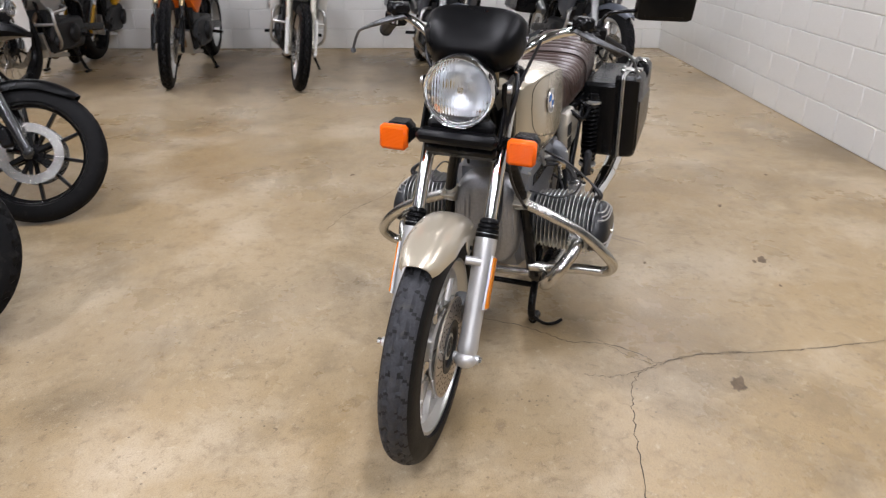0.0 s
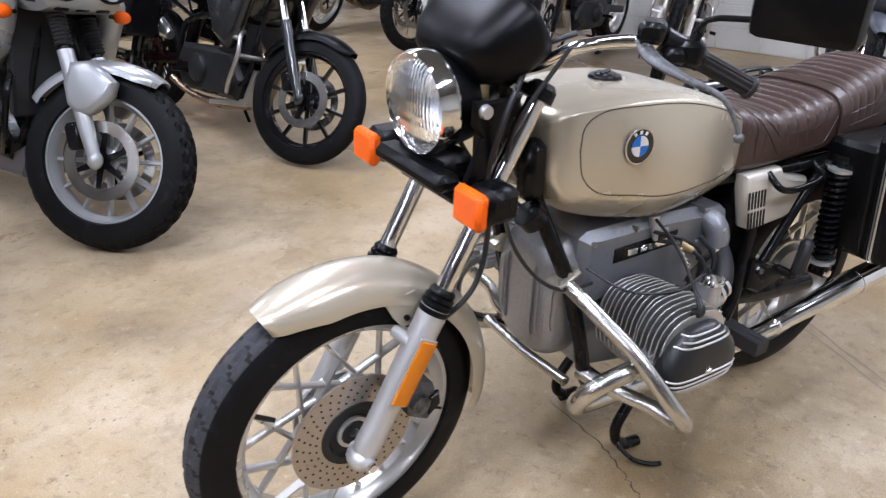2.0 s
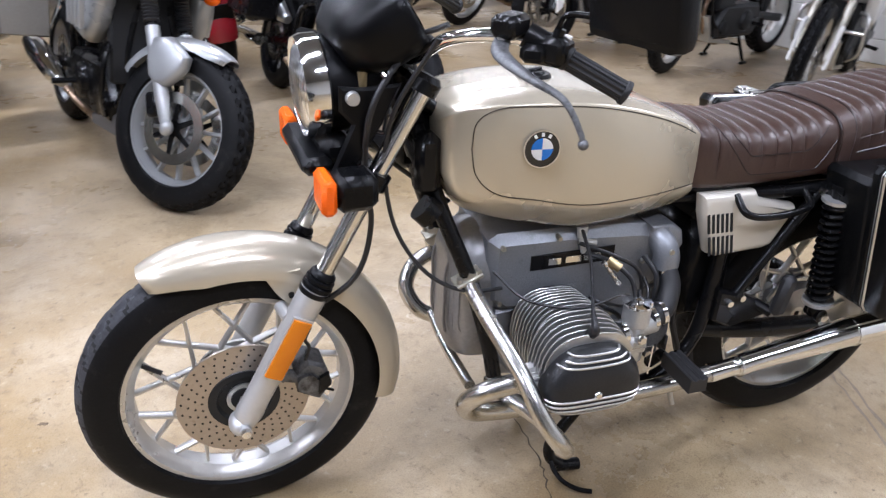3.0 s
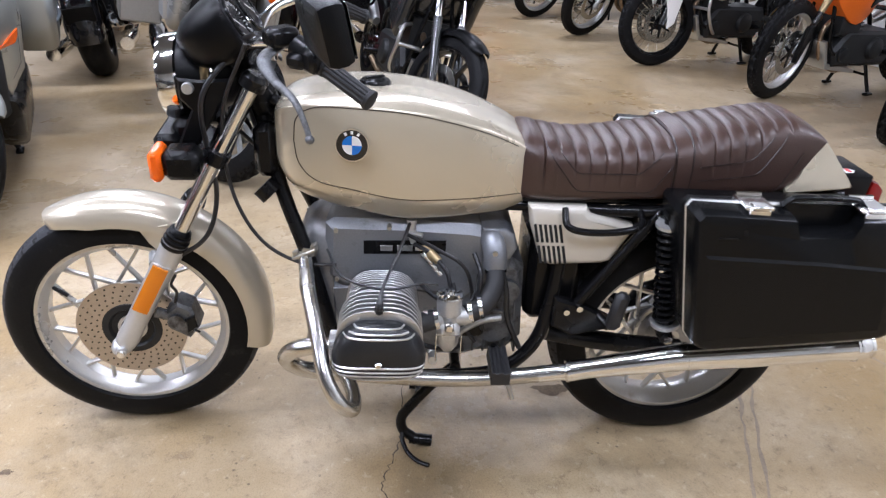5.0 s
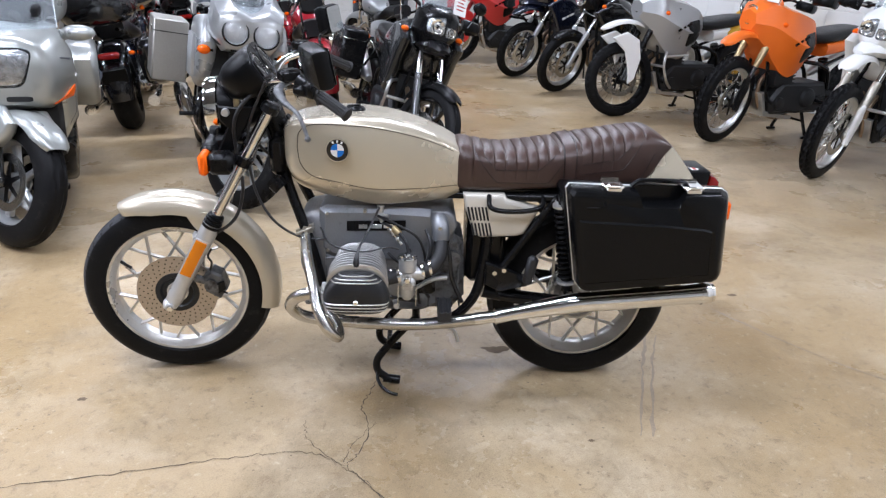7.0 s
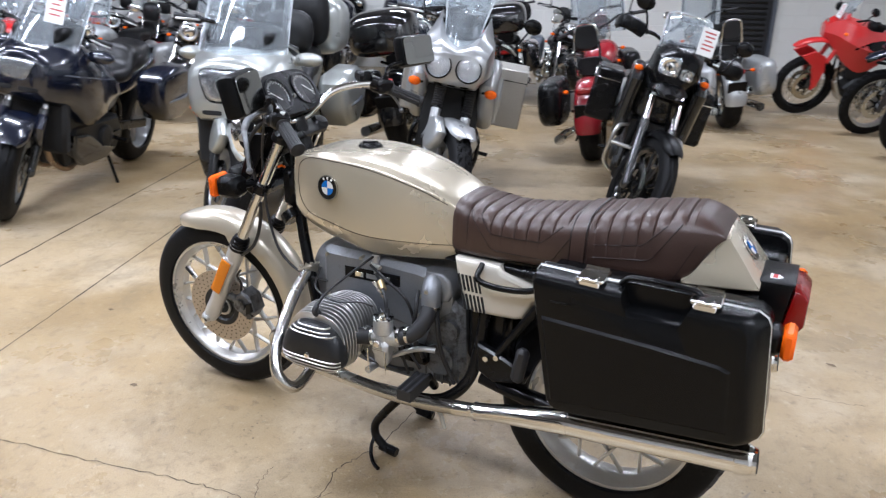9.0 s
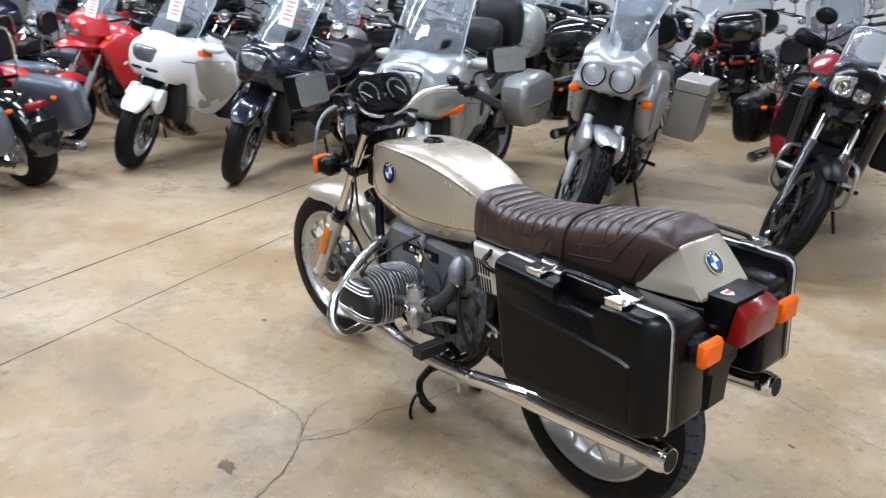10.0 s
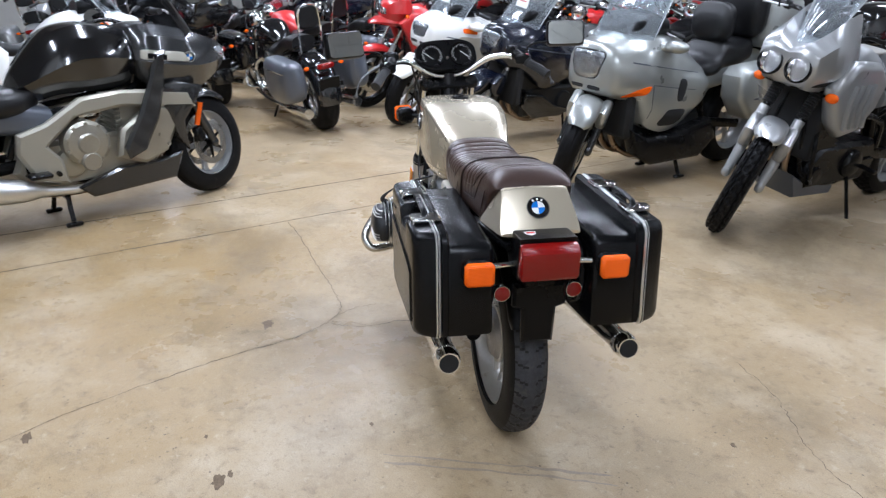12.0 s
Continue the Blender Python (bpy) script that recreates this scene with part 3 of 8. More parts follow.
STEER = Matrix.Translation(STEER_AT) @ Matrix.Rotation(radians(4.75), 4, STEER_AXIS) @ Matrix.Translation(-STEER_AT)
FRONT, REAR = Vector((-0.660, 0, 0.3125)), Vector((0.712, 0, 0.311))


def roundel(parent, m, r):
    """A round enamel badge of four quarters, as plain shapes."""
    g = Geo().lathe([(0.0005, -0.003), (r, -0.003), (r, 0.0), (r * 0.94, 0.0025), (0.0005, 0.0025)], axis="y", segs=40)
    b = part("badge", g, BLACKGLOSS, parent, "round blue and white enamel badge", m)
    ring = Geo().lathe([(r * 0.96, 0.001), (r * 1.04, 0.001), (r * 1.04, 0.0035), (r * 0.96, 0.0035)], axis="y", segs=40, loop=True)
    part("badge_ring", ring, CHROME, b)
    for name, mat, turns in (("blue_quarter", BLUE, (0, 2)), ("white_quarter", WHITE, (1, 3))):
        q = Geo()
        for k in turns:
            arc = [(0.0, 0.0)] + [(r * 0.60 * math.cos(a), r * 0.60 * math.sin(a)) for a in (math.pi / 2 * (k + s / 6) for s in range(7))]
            q.prism(arc, 0.0028, 0.0038, 0.0002)
        part(name, q, mat, b)
    bars = Geo()
    for a in (60, 90, 120):
        t = radians(a)
        bars.box((r * 0.79 * math.cos(t), 0.003, r * 0.79 * math.sin(t)), (r * 0.16, 0.001, r * 0.2), m=Matrix.Rotation(math.pi / 2 - t, 4, "Y"))
    part("badge_bars", bars, WHITE, b)
    return b


def hero_wheel(name, centre, radius, width, rim_r, m):
    w = part(name, rim_geo(rim_r, width * 0.82), WHEELPAINT, HERO, "silver cast wheel with crossed spokes", m @ Matrix.Translation(centre))
    g = tyre_geo(radius, width, rim_r, 256, 0.0055)
    g.m = []
    for i in range(len(g.f)):
        j, turn = i % 27, i // 27
        v = abs(j - 11.5) / 6
        # sipes are tread faces coloured near-black for the shade in the grooves
        sipe = (turn * 40 / 256 + 0.5 * v) % 1 < 0.16 and v > 0.2
        g.m.append(0 if not 6 <= j <= 17 else 2 if sipe else 1)
    part("tyre", g, [RUBBER, TREAD, HOLE], w, "worn black road tyre with a dusty tread")
    snowflake(w, rim_r)
    a = radians(-62)
    v = Geo().tube([((rim_r - 0.03) * math.sin(a), -0.01, (rim_r - 0.03) * math.cos(a)), ((rim_r - 0.07) * math.sin(a), -0.02, (rim_r - 0.07) * math.cos(a))], 0.005, 8)
    part("valve", v, CABLE, w)
    return w


fw = hero_wheel("front_wheel", FRONT, 0.3125, 0.092, 0.236, STEER)
part("brake_disc", disc_geo(0.132, 0.072, -0.050), DISC, fw, "drilled brake disc with brown film")
tagged(part("disc_hole", disc_holes(0.132, 0.072, -0.0527, 4, 30), HOLE, fw), kind="stuff")
# near-black carrier carries the shade of the recessed hub in its colour
g = Geo().lathe([(0.074, -0.049), (0.071, -0.0545), (0.056, -0.0545), (0.050, -0.046), (0.030, -0.044), (0.026, -0.052), (0.010, -0.052)], segs=40)
part("disc_carrier", g, DARKENGINE, fw, "hub recess inside the disc, its shade coloured near-black")
rw = hero_wheel("rear_wheel", REAR, 0.3155, 0.124, 0.228, Matrix())
g = Geo().lathe([(0.02, -0.052), (0.070, -0.046), (0.086, -0.03), (0.088, 0.0)], segs=48)
part("brake_drum", g, FINCAST, rw)


def on_fork(s, u, dy=0.0, dx=0.0):
    """A point on a fork leg: s = -1 left, 1 right; u metres up from the axle end along the leg."""
    return Vector((-0.667 + 0.478 * u + dx * 0.878, s * 0.098 + dy, 0.298 + 0.878 * u - dx * 0.478))


for s in (-1, 1):
    g = Geo()
    g.tube([on_fork(s, -0.012), on_fork(s, 0.02), on_fork(s, 0.06), on_fork(s, 0.28), on_fork(s, 0.322)], [0.020, 0.027, 0.0255, 0.0285, 0.029], 18, 3)
    g.ball(on_fork(s, 0.0) + Vector((-0.012, 0, -0.004)), (0.020, 0.030, 0.022))
    g.tube([on_fork(s, -0.004, -0.034), on_fork(s, -0.004, 0.034)], 0.012, 12)
    g.tube([on_fork(s, 0.245, 0, -0.02), on_fork(s, 0.245, -s * 0.04, -0.03)], 0.012, 10)
    leg = part("fork_leg", g, FORK, HERO, "grey cast fork slider", STEER)
    g = Geo().tube([on_fork(s, 0.31), on_fork(s, 0.755)], 0.0178, 18)
    part("stanchion", g, CHROME, leg, "polished fork tube")
    g = Geo()
    ax = [(0.310, 0.0290), (0.313, 0.0305), (0.320, 0.0305), (0.323, 0.0265), (0.326, 0.0300), (0.332, 0.0300), (0.335, 0.0255), (0.338, 0.0285), (0.344, 0.0285), (0.347, 0.0235), (0.350, 0.0260), (0.356, 0.0250), (0.362, 0.0195)]
    g.tube([on_fork(s, q) for q, _ in ax], [r for _, r in ax], 18, 1)
    part("fork_boot", g, PLASTIC, leg, "black rubber dust boot")
    bolt = Geo()
    bolt.lathe([(0.0005, -0.006), (0.009, -0.006), (0.010, 0.0), (0.010, 0.01)], on_fork(s, -0.004, s * 0.036), "y", 8)
    part("axle_bolt", bolt, CHROME, leg)
    # amber reflector on the outer face of the leg
    a, b = on_fork(s, 0.130, s * 0.031, -0.004), on_fork(s, 0.262, s * 0.031, -0.004)
    g = Geo().beam(a, b, 0.036, 0.010, (0, 1, 0))
    rf = part("reflector", g, REFLECTOR, leg, "long amber side reflector")
    g = Geo().beam(a - (b - a) * 0.03 - Vector((0, s * 0.004, 0)), b + (b - a) * 0.03 - Vector((0, s * 0.004, 0)), 0.041, 0.008, (0, 1, 0))
    part("reflector_backing", g, FORK, rf)

# caliper behind the left leg
g = Geo()
g.prism([(-0.60, 0.335), (-0.545, 0.30), (-0.51, 0.345), (-0.53, 0.41), (-0.57, 0.43), (-0.605, 0.40)], -0.095, -0.028, 0.008)
g.tube([(-0.575, -0.105, 0.37), (-0.575, -0.03, 0.37)], 0.026, 16)
g.beam((-0.635, -0.09, 0.40), (-0.56, -0.075, 0.36), 0.03, 0.02)
cal = part("brake_caliper", g, GEARBOX, HERO, "dark cast brake caliper", STEER @ Matrix.Translation((-0.526, -0.06, 0.357)) @ Matrix.Diagonal((0.8, 1, 0.8, 1)) @ Matrix.Translation((0.56, 0.06, -0.365)))
g = Geo()
for k in range(3):
    g.box((-0.545 + k * 0.012, -0.099, 0.372 - k * 0.018), (0.026, 0.006, 0.007), 0.002, Matrix.Rotation(0.5, 4, "Y"))
g.prism([(-0.548, 0.325), (-0.515, 0.35), (-0.52, 0.39), (-0.545, 0.38)], -0.102, -0.09, 0.003)
part("caliper_cap", g, BLACK, cal)
g = Geo().tube([(-0.575, -0.085, 0.43), (-0.565, -0.09, 0.47), (-0.575, -0.095, 0.50), (-0.56, -0.09, 0.53)], 0.0045, 8)
part("brake_hose", g, CABLE, cal)


# front fender: an arched shell round the tyre
def fender_shell(centre, r, half, a0, a1, n=46, drop=0.035, thick=0.004, taper=0.8, tip=0.55):
    def ring(a, off, u):
        e = Vector((-math.cos(a), 0, math.sin(a)))
        k = half
        edge = min(1.0, u / 0.14)
        edge2 = min(1.0, (1 - u) / 0.06)
        kk = k * (tip + (1 - tip) * math.sqrt(edge)) * (0.9 + 0.1 * edge2)
        out = []
        for j in range(17):
            q = (j / 8 - 1)
            y = kk * math.sin(q * math.pi / 2)
            d = -drop * (1 - math.cos(q * math.pi / 2)) ** 1.3 * (0.6 + 0.4 * edge)
            out.append(Vector(centre) + e * (r + d + off) + Vector((0, y, 0)))
        return out

    rings = []
    for i in range(n + 1):
        u = i / n
        a = a0 + (a1 - a0) * u
        rings.append(ring(a, 0, u) + list(reversed(ring(a, -thick, u))))
    return Geo().rings(rings)


g = fender_shell(FRONT + Vector((0.002, 0, 0.006)), 0.340, 0.066, radians(61), radians(194), drop=0.056, tip=0.55)
fen = part("front_fender", g, FENDERTONE, HERO, "champagne front fender with pinstripe, toned for the light on it", STEER, sharp=60)
for s in (-1, 1):
    g = Geo()
    g.prism([(-0.640, 0.612), (-0.570, 0.618), (-0.548, 0.580), (-0.562, 0.548), (-0.596, 0.542), (-0.618, 0.570)], s * 0.059, s * 0.064, 0.002)
    part("fender_stay", g.move(Matrix.Translation((0.036, 0, -0.012))), FENDERTONE, fen)
    g = Geo().tube([(-0.554, s * 0.062, 0.553), (-0.554, s * 0.070, 0.553)], 0.006, 8)
    part("fender_bolt", g, BLACK, fen)

# yokes and lamp ears
g = Geo()
for s in (-1, 1):
    g.tube([on_fork(s, 0.545), on_fork(s, 0.575)], 0.027, 16)
g.beam(on_fork(-1, 0.56), on_fork(1, 0.56), 0.05, 0.03, (0.478, 0, 0.878))
g.box((-0.445, 0, 0.775), (0.06, 0.19, 0.035), 0.008, Matrix.Rotation(radians(29), 4, "Y"))
part("lower_yoke", g, BLACK, HERO, "black lower fork bridge", STEER)
g = Geo()
for s in (-1, 1):
    g.tube([on_fork(s, 0.735), on_fork(s, 0.757), on_fork(s, 0.767)], [0.028, 0.028, 0.02], 18, 1)
g.beam(on_fork(-1, 0.748), on_fork(1, 0.748), 0.06, 0.018, (0.478, 0, 0.878))
part("upper_yoke", g, BLACK, HERO, "black upper fork bridge", STEER)
for s in (-1, 1):
    g = Geo()
    g.prism([(-0.462, 0.962), (-0.42, 0.958), (-0.352, 0.962), (-0.385, 0.895), (-0.43, 0.822), (-0.462, 0.800), (-0.478, 0.812), (-0.440, 0.895), (-0.462, 0.920)], s * 0.096, s * 0.108, 0.005)
    ear = part("headlamp_ear", g, PLASTIC, HERO, "black moulded headlamp bracket", STEER)
    b = Geo().lathe([(0.0005, s * 0.118), (0.011, s * 0.118), (0.0125, s * 0.112), (0.0125, s * 0.106)], (-0.440, 0, 0.943), "y", 16)
    part("ear_bolt", b, ALLOY, ear)
g = Geo()
g.box((-0.50, 0, 0.822), (0.055, 0.21, 0.034), 0.012)
g.box((-0.46, 0, 0.84), (0.06, 0.17, 0.05), 0.015)
part("lamp_crossbar", g, PLASTIC, HERO, "", STEER)

# headlamp
HL = Vector((-0.500, 0.004, 0.934))
HLM = STEER @ Matrix.Translation(HL) @ Matrix.Rotation(radians(-3), 4, "Y") @ Matrix.Diagonal((1, 0.92, 0.92, 1))
g = Geo().lathe([(0.094, 0.02), (0.094, 0.045), (0.088, 0.085), (0.070, 0.13), (0.040, 0.155), (0.0005, 0.16)], axis="x", segs=48)
hl = part("headlamp", g, PLASTIC, HERO, "round headlamp in a black shell", HLM)
g = Geo().lathe([(0.090, -0.004), (0.094, -0.008), (0.099, 0.004), (0.099, 0.03), (0.094, 0.034), (0.088, 0.008)], axis="x", segs=56, loop=True)
part("headlamp_rim", g, CHROME, hl, "bright chrome rim")
g = Geo().lathe([(0.088, 0.01), (0.080, 0.03), (0.060, 0.052), (0.032, 0.066), (0.014, 0.070), (0.0005, 0.070)], axis="x", segs=48)
part("reflector_bowl", g, BOWL, hl)
g = Geo().lathe([(0.0005, 0.02), (0.010, 0.02), (0.014, 0.03), (0.014, 0.07)], axis="x", segs=20)
part("bulb_shield", g, CHROME, hl)
g = Geo().lathe([(0.0895, 0.006), (0.075, -0.008), (0.045, -0.016), (0.0005, -0.019), (0.0005, -0.015), (0.045, -0.012), (0.075, -0.004), (0.0895, 0.009)], axis="x", segs=48)
part("headlamp_glass", g, LAMPGLASS, hl, "ribbed clear glass").visible_shadow = False

# instrument pod
PODM = STEER @ Matrix.Translation((-0.374, 0, 1.043)) @ Matrix.Rotation(radians(57), 4, "Y")
g = Geo()
ring = []
for z, k in ((-0.085, 0.50), (-0.078, 0.66), (-0.05, 0.86), (-0.01, 0.98), (0.03, 1.0), (0.042, 1.0), (0.047, 0.97)):
    out = []
    for q in range(44):
        t = 2 * math.pi * q / 44
        cu, su = math.cos(t), math.sin(t)
        y = 0.130 * math.copysign(abs(cu) ** 0.52, cu)
        x = 0.066 * math.copysign(abs(su) ** 0.62, su) * (1.0 - 0.04 * math.cos(2 * t))
        out.append((x * (k if k > 0.7 else k * 0.9) - (0.012 * (1 - k)), y * k, z))
    ring.append(out)
g.rings(ring)
pod = part("instrument_pod", g, PLASTIC, HERO, "black plastic instrument pod with two dials", PODM, sharp=50)
for s in (-1, 1):
    c = (0.0, s * 0.064, 0.048)
    g = Geo().lathe([(0.0005, 0), (0.045, 0), (0.047, 0.004), (0.052, 0.004), (0.053, 0.0), (0.053, -0.01)], c, "z", 40)
    d = part("dial", g, BLACK, pod, "black dial with pale marks")
    t = Geo()
    for k in range(21):
        a = radians(-130 + 13 * k)
        rr = 0.039
        t.box((c[0] - rr * math.cos(a), c[1] + rr * math.sin(a), c[2] + 0.001), (0.006 if k % 2 else 0.010, 0.0013, 0.0008), 0, Matrix.Rotation(-a, 4, "Z"))
    t.box((c[0] + 0.004, c[1] + 0.014 * s, c[2] + 0.0016), (0.046, 0.0022, 0.001), 0, Matrix.Rotation(radians(50), 4, "Z"))
    part("dial_marks", t, WHITE, d)
g = Geo()
g.lathe([(0.0005, 0.052), (0.006, 0.052), (0.008, 0.046)], (0.015, 0, 0), "z", 14)
part("warning_lamp", g, CHROME, pod)
g = Geo()
g.tube([(0.045, -0.112, -0.045), (0.05, -0.118, -0.045)], 0.007, 10)
part("pod_screw", g, CHROME, pod)
g = Geo()
g.tube([(-0.43, 0.045, 1.0), (-0.435, 0.05, 0.96), (-0.44, 0.05, 0.93)], 0.009, 10)
part("instrument_cable", g, BRASS, HERO, "", STEER)
g = Geo().tube([(-0.40, -0.06, 1.02), (-0.41, -0.065, 0.985), (-0.415, -0.07, 0.94)], 0.010, 10)
part("instrument_cable", g, BRASS, HERO, "", STEER)

# handlebar, grips, levers, switches, mirrors
g = Geo()
bar = [(-0.155, -0.293, 1.042), (-0.19, -0.268, 1.060), (-0.245, -0.215, 1.062), (-0.295, -0.158, 1.045), (-0.316, -0.10, 1.008), (-0.318, -0.05, 0.988), (-0.318, 0, 0.984)]
g.tube(bar + [(x, -y, z) for x, y, z in bar[-2::-1]], 0.0112, 14, 6)
hb = part("handlebar", g, CHROME, HERO, "chromed tubular handlebar", STEER)
for s in (-1, 1):
    a, b = Vector((-0.152, s * 0.295, 1.040)), Vector((-0.070, s * 0.352, 0.995))
    g = Geo()
    n = 40
    d = (b - a).normalized()
    u = d.cross(Vector((0, 0, 1))).normalized()
    w = d.cross(u)
    rings = []
    for k, (q, r) in enumerate(((-0.02, 0.019), (0.0, 0.019), (0.002, 0.0165), (0.04, 0.0165), (0.08, 0.0165), (0.094, 0.0168), (0.096, 0.0190), (0.103, 0.0190), (0.105, 0.014))):
        rings.append([a + d * q + (u * math.cos(2 * math.pi * j / n) + w * math.sin(2 * math.pi * j / n)) * (r - (0.0022 if j % 3 == 0 and 2 <= k <= 5 else 0)) for j in range(n)])
    g.rings(rings)
    part("grip", g, GRIP, hb, "black ribbed rubber grip")
    g = Geo()
    c = a - d * 0.03
    g.box(c, (0.05, 0.060, 0.044), 0.01, Matrix.Rotation(s * -0.62, 4, "Z"))
    g.tube([c - d * 0.045, c + d * 0.02], 0.0205, 16)
    part("switch_housing", g, BLACK, hb, "black switch housing")
    g = Geo()
    g.box(c - d * 0.050 + Vector((-0.022, 0, 0.012)), (0.060, 0.042, 0.034), 0.008, Matrix.Rotation(s * -0.62, 4, "Z"))
    part("lever_bracket", g, BLACK, hb)
    g = Geo()
    g.box(c + Vector((-0.03, 0, -0.004)), (0.04, 0.03, 0.028), 0.008, Matrix.Rotation(s * 0.6, 4, "Z"))
    g.tube([c + Vector((0.0, s * 0.012, 0.02)), c + Vector((0.004, s * 0.014, 0.034))], 0.009, 10)
    sw = part("lever_perch", g, BLACK, hb)
    b2 = Geo().box(c + Vector((0.018, s * 0.01, 0.018)), (0.014, 0.012, 0.010), 0.002)
    part("switch_button", b2, RED_PAINT if s > 0 else WHITE, sw)
    e = c - d * 0.040
    lv = [e + Vector(v) for v in ((-0.030, s * -0.02, -0.004), (-0.045, s * 0.0, -0.008), (-0.058, s * 0.03, -0.018), (-0.035, s * 0.085, -0.040), (0.0, s * 0.125, -0.062), (0.02, s * 0.148, -0.105), (0.024, s * 0.152, -0.120))]
    g = Geo().tube(lv, [0.012, 0.0135, 0.0135, 0.0085, 0.0062, 0.0052, 0.0050], 12, 5, flat=0.6)
    g.ball(lv[-1], (0.0082, 0.0082, 0.0082), 10)
    part("lever", g, GEARBOX, hb, "dark grey alloy hand lever")
    g = Geo().lathe([(0.0005, 0.016), (0.007, 0.016), (0.009, 0.012), (0.009, -0.016)], lv[1], "z", 12)
    part("lever_pivot", g, CHROME, hb)
    # mirror on a thin stalk
    mc = Vector((-0.130, s * 0.443, 1.151))
    g = Geo().tube([c + Vector((0.0, s * 0.012, 0.03)), c + Vector((0.0, s * 0.03, 0.055)), mc + Vector((-0.02, -s * 0.055, -0.03)), mc + Vector((-0.008, -s * 0.01, -0.005))], 0.0048, 8, 4)
    st = part("mirror", g, BLACK, hb, "rectangular mirror on a thin black stalk")
    face = Matrix.Translation(mc) @ Matrix.Rotation(radians(s * -17), 4, "Z") @ Matrix.Rotation(radians(-12), 4, "Y")
    ol = [(y * 0.076, z * 0.050) for y, z in ((-0.8, -1), (0.8, -1), (0.97, -0.9), (1, -0.7), (1, 0.7), (0.95, 0.92), (0.8, 1), (-0.8, 1), (-0.95, 0.92), (-1, 0.7), (-1, -0.7), (-0.97, -0.9))]
    g = Geo().prism(ol, -0.044, 0.004, 0.016, "yz", steps=2)
    part("mirror_shell", g, PLASTIC, st, "", face)
    g = Geo().prism([(y * 0.9, z * 0.88) for y, z in ol], 0.0045, 0.006, 0.0005, "yz")
    part("mirror_glass", g, MIRROR, st, "", face)
    # front indicators
    g = Geo()
    ix = Vector((-0.455, s * 0.166, 0.806))
    g.tube([Vector((-0.42, s * 0.10, 0.802)), Vector((-0.43, s * 0.15, 0.806))], 0.010, 12)
    g.box(ix, (0.075, 0.070, 0.064), 0.014)
    ind = part("indicator", g, PLASTIC, HERO, "square amber indicator in a black shell", STEER)
    g = Geo().box(ix + Vector((-0.048, 0, 0)), (0.026, 0.074, 0.065), 0.008)
    part("indicator_lens", g, AMBER, ind, "amber ribbed lens")

# tank
TANK = [
    # x, half width, bottom, lower edge of the side panel, upper edge, top, roof flatness
    (-0.272, 0.070, 0.800, 0.825, 0.872, 0.884),
    (-0.262, 0.098, 0.760, 0.795, 0.888, 0.902),
    (-0.235, 0.122, 0.718, 0.762, 0.904, 0.916),
    (-0.170, 0.143, 0.692, 0.745, 0.915, 0.929),
    (-0.080, 0.153, 0.672, 0.730, 0.917, 0.936),
    (0.010, 0.154, 0.656, 0.722, 0.911, 0.932),
    (0.090, 0.148, 0.658, 0.720, 0.897, 0.918),
    (0.170, 0.136, 0.664, 0.720, 0.875, 0.894),
    (0.240, 0.119, 0.670, 0.722, 0.847, 0.863),
    (0.275, 0.108, 0.678, 0.724, 0.825, 0.840),
    (0.292, 0.098, 0.694, 0.728, 0.800, 0.812),
]
rows = spline_rows(TANK, 6)
ring = []
for x, w, zb, zl, zu, zt in rows:
    half = [(0, zb + 0.014), (0.42 * w, zb + 0.004), (0.66 * w, zb), (0.80 * w, zb + 0.010), (0.950 * w, zl - 0.018), (0.992 * w, zl - 0.004), (1.0 * w, zl + 0.004), (1.004 * w, zl * 0.6 + zu * 0.4), (0.985 * w, zl * 0.25 + zu * 0.75),
            (0.953 * w, zu - 0.005), (0.935 * w, zu + 0.003), (0.885 * w, zu + (zt - zu) * 0.34), (0.78 * w, zu + (zt - zu) * 0.68), (0.55 * w, zu + (zt - zu) * 0.92), (0.28 * w, zt - 0.001), (0, zt)]
    hh = spline_rows([[y, z, 0] for y, z in half], 3)
    ring.append([(x, y, z) for y, z, _ in hh] + [(x, -y, z) for y, z, _ in hh[-2:0:-1]])
g = Geo().rings(ring)
tank = part("fuel_tank", g, CHAMPAGNE, HERO, "champagne metallic fuel tank with dark pinstripes", sharp=55)
from mathutils.bvhtree import BVHTree
tree = BVHTree.FromPolygons([Vector(p) for p in g.v], g.f)


def on_tank(x, z, s):
    hit = tree.ray_cast(Vector((x, s * 0.5, z)), Vector((0, -s, 0)))
    return (hit[0], hit[1]) if hit[0] else (Vector((x, s * 0.1, z)), Vector((0, s, 0)))


LINE = [(-0.222, 0.840), (-0.212, 0.790), (-0.180, 0.758), (-0.10, 0.741), (0.005, 0.722), (0.15, 0.722), (0.272, 0.727)]
TOPLINE = [(-0.222, 0.840), (-0.214, 0.888), (-0.180, 0.911), (-0.08, 0.915), (0.02, 0.908), (0.12, 0.887), (0.20, 0.861), (0.255, 0.835)]
for s in (-1, 1):
    for ln in (LINE, TOPLINE):
        pts = spline_rows([[x, z, 0] for x, z in ln], 8)
        pp = [on_tank(x, z, s) for x, z, _ in pts]
        g = Geo().tube([p + n * 0.0002 for p, n in pp], 0.00115, 6, 1)
        part("pinstripe", g, STRIPE, tank)
    p, n = on_tank(-0.098, 0.841, s)
    q = n.to_track_quat("Y", "Z").to_matrix().to_4x4()
    roundel(tank, Matrix.Translation(p + n * 0.002) @ q, 0.034)
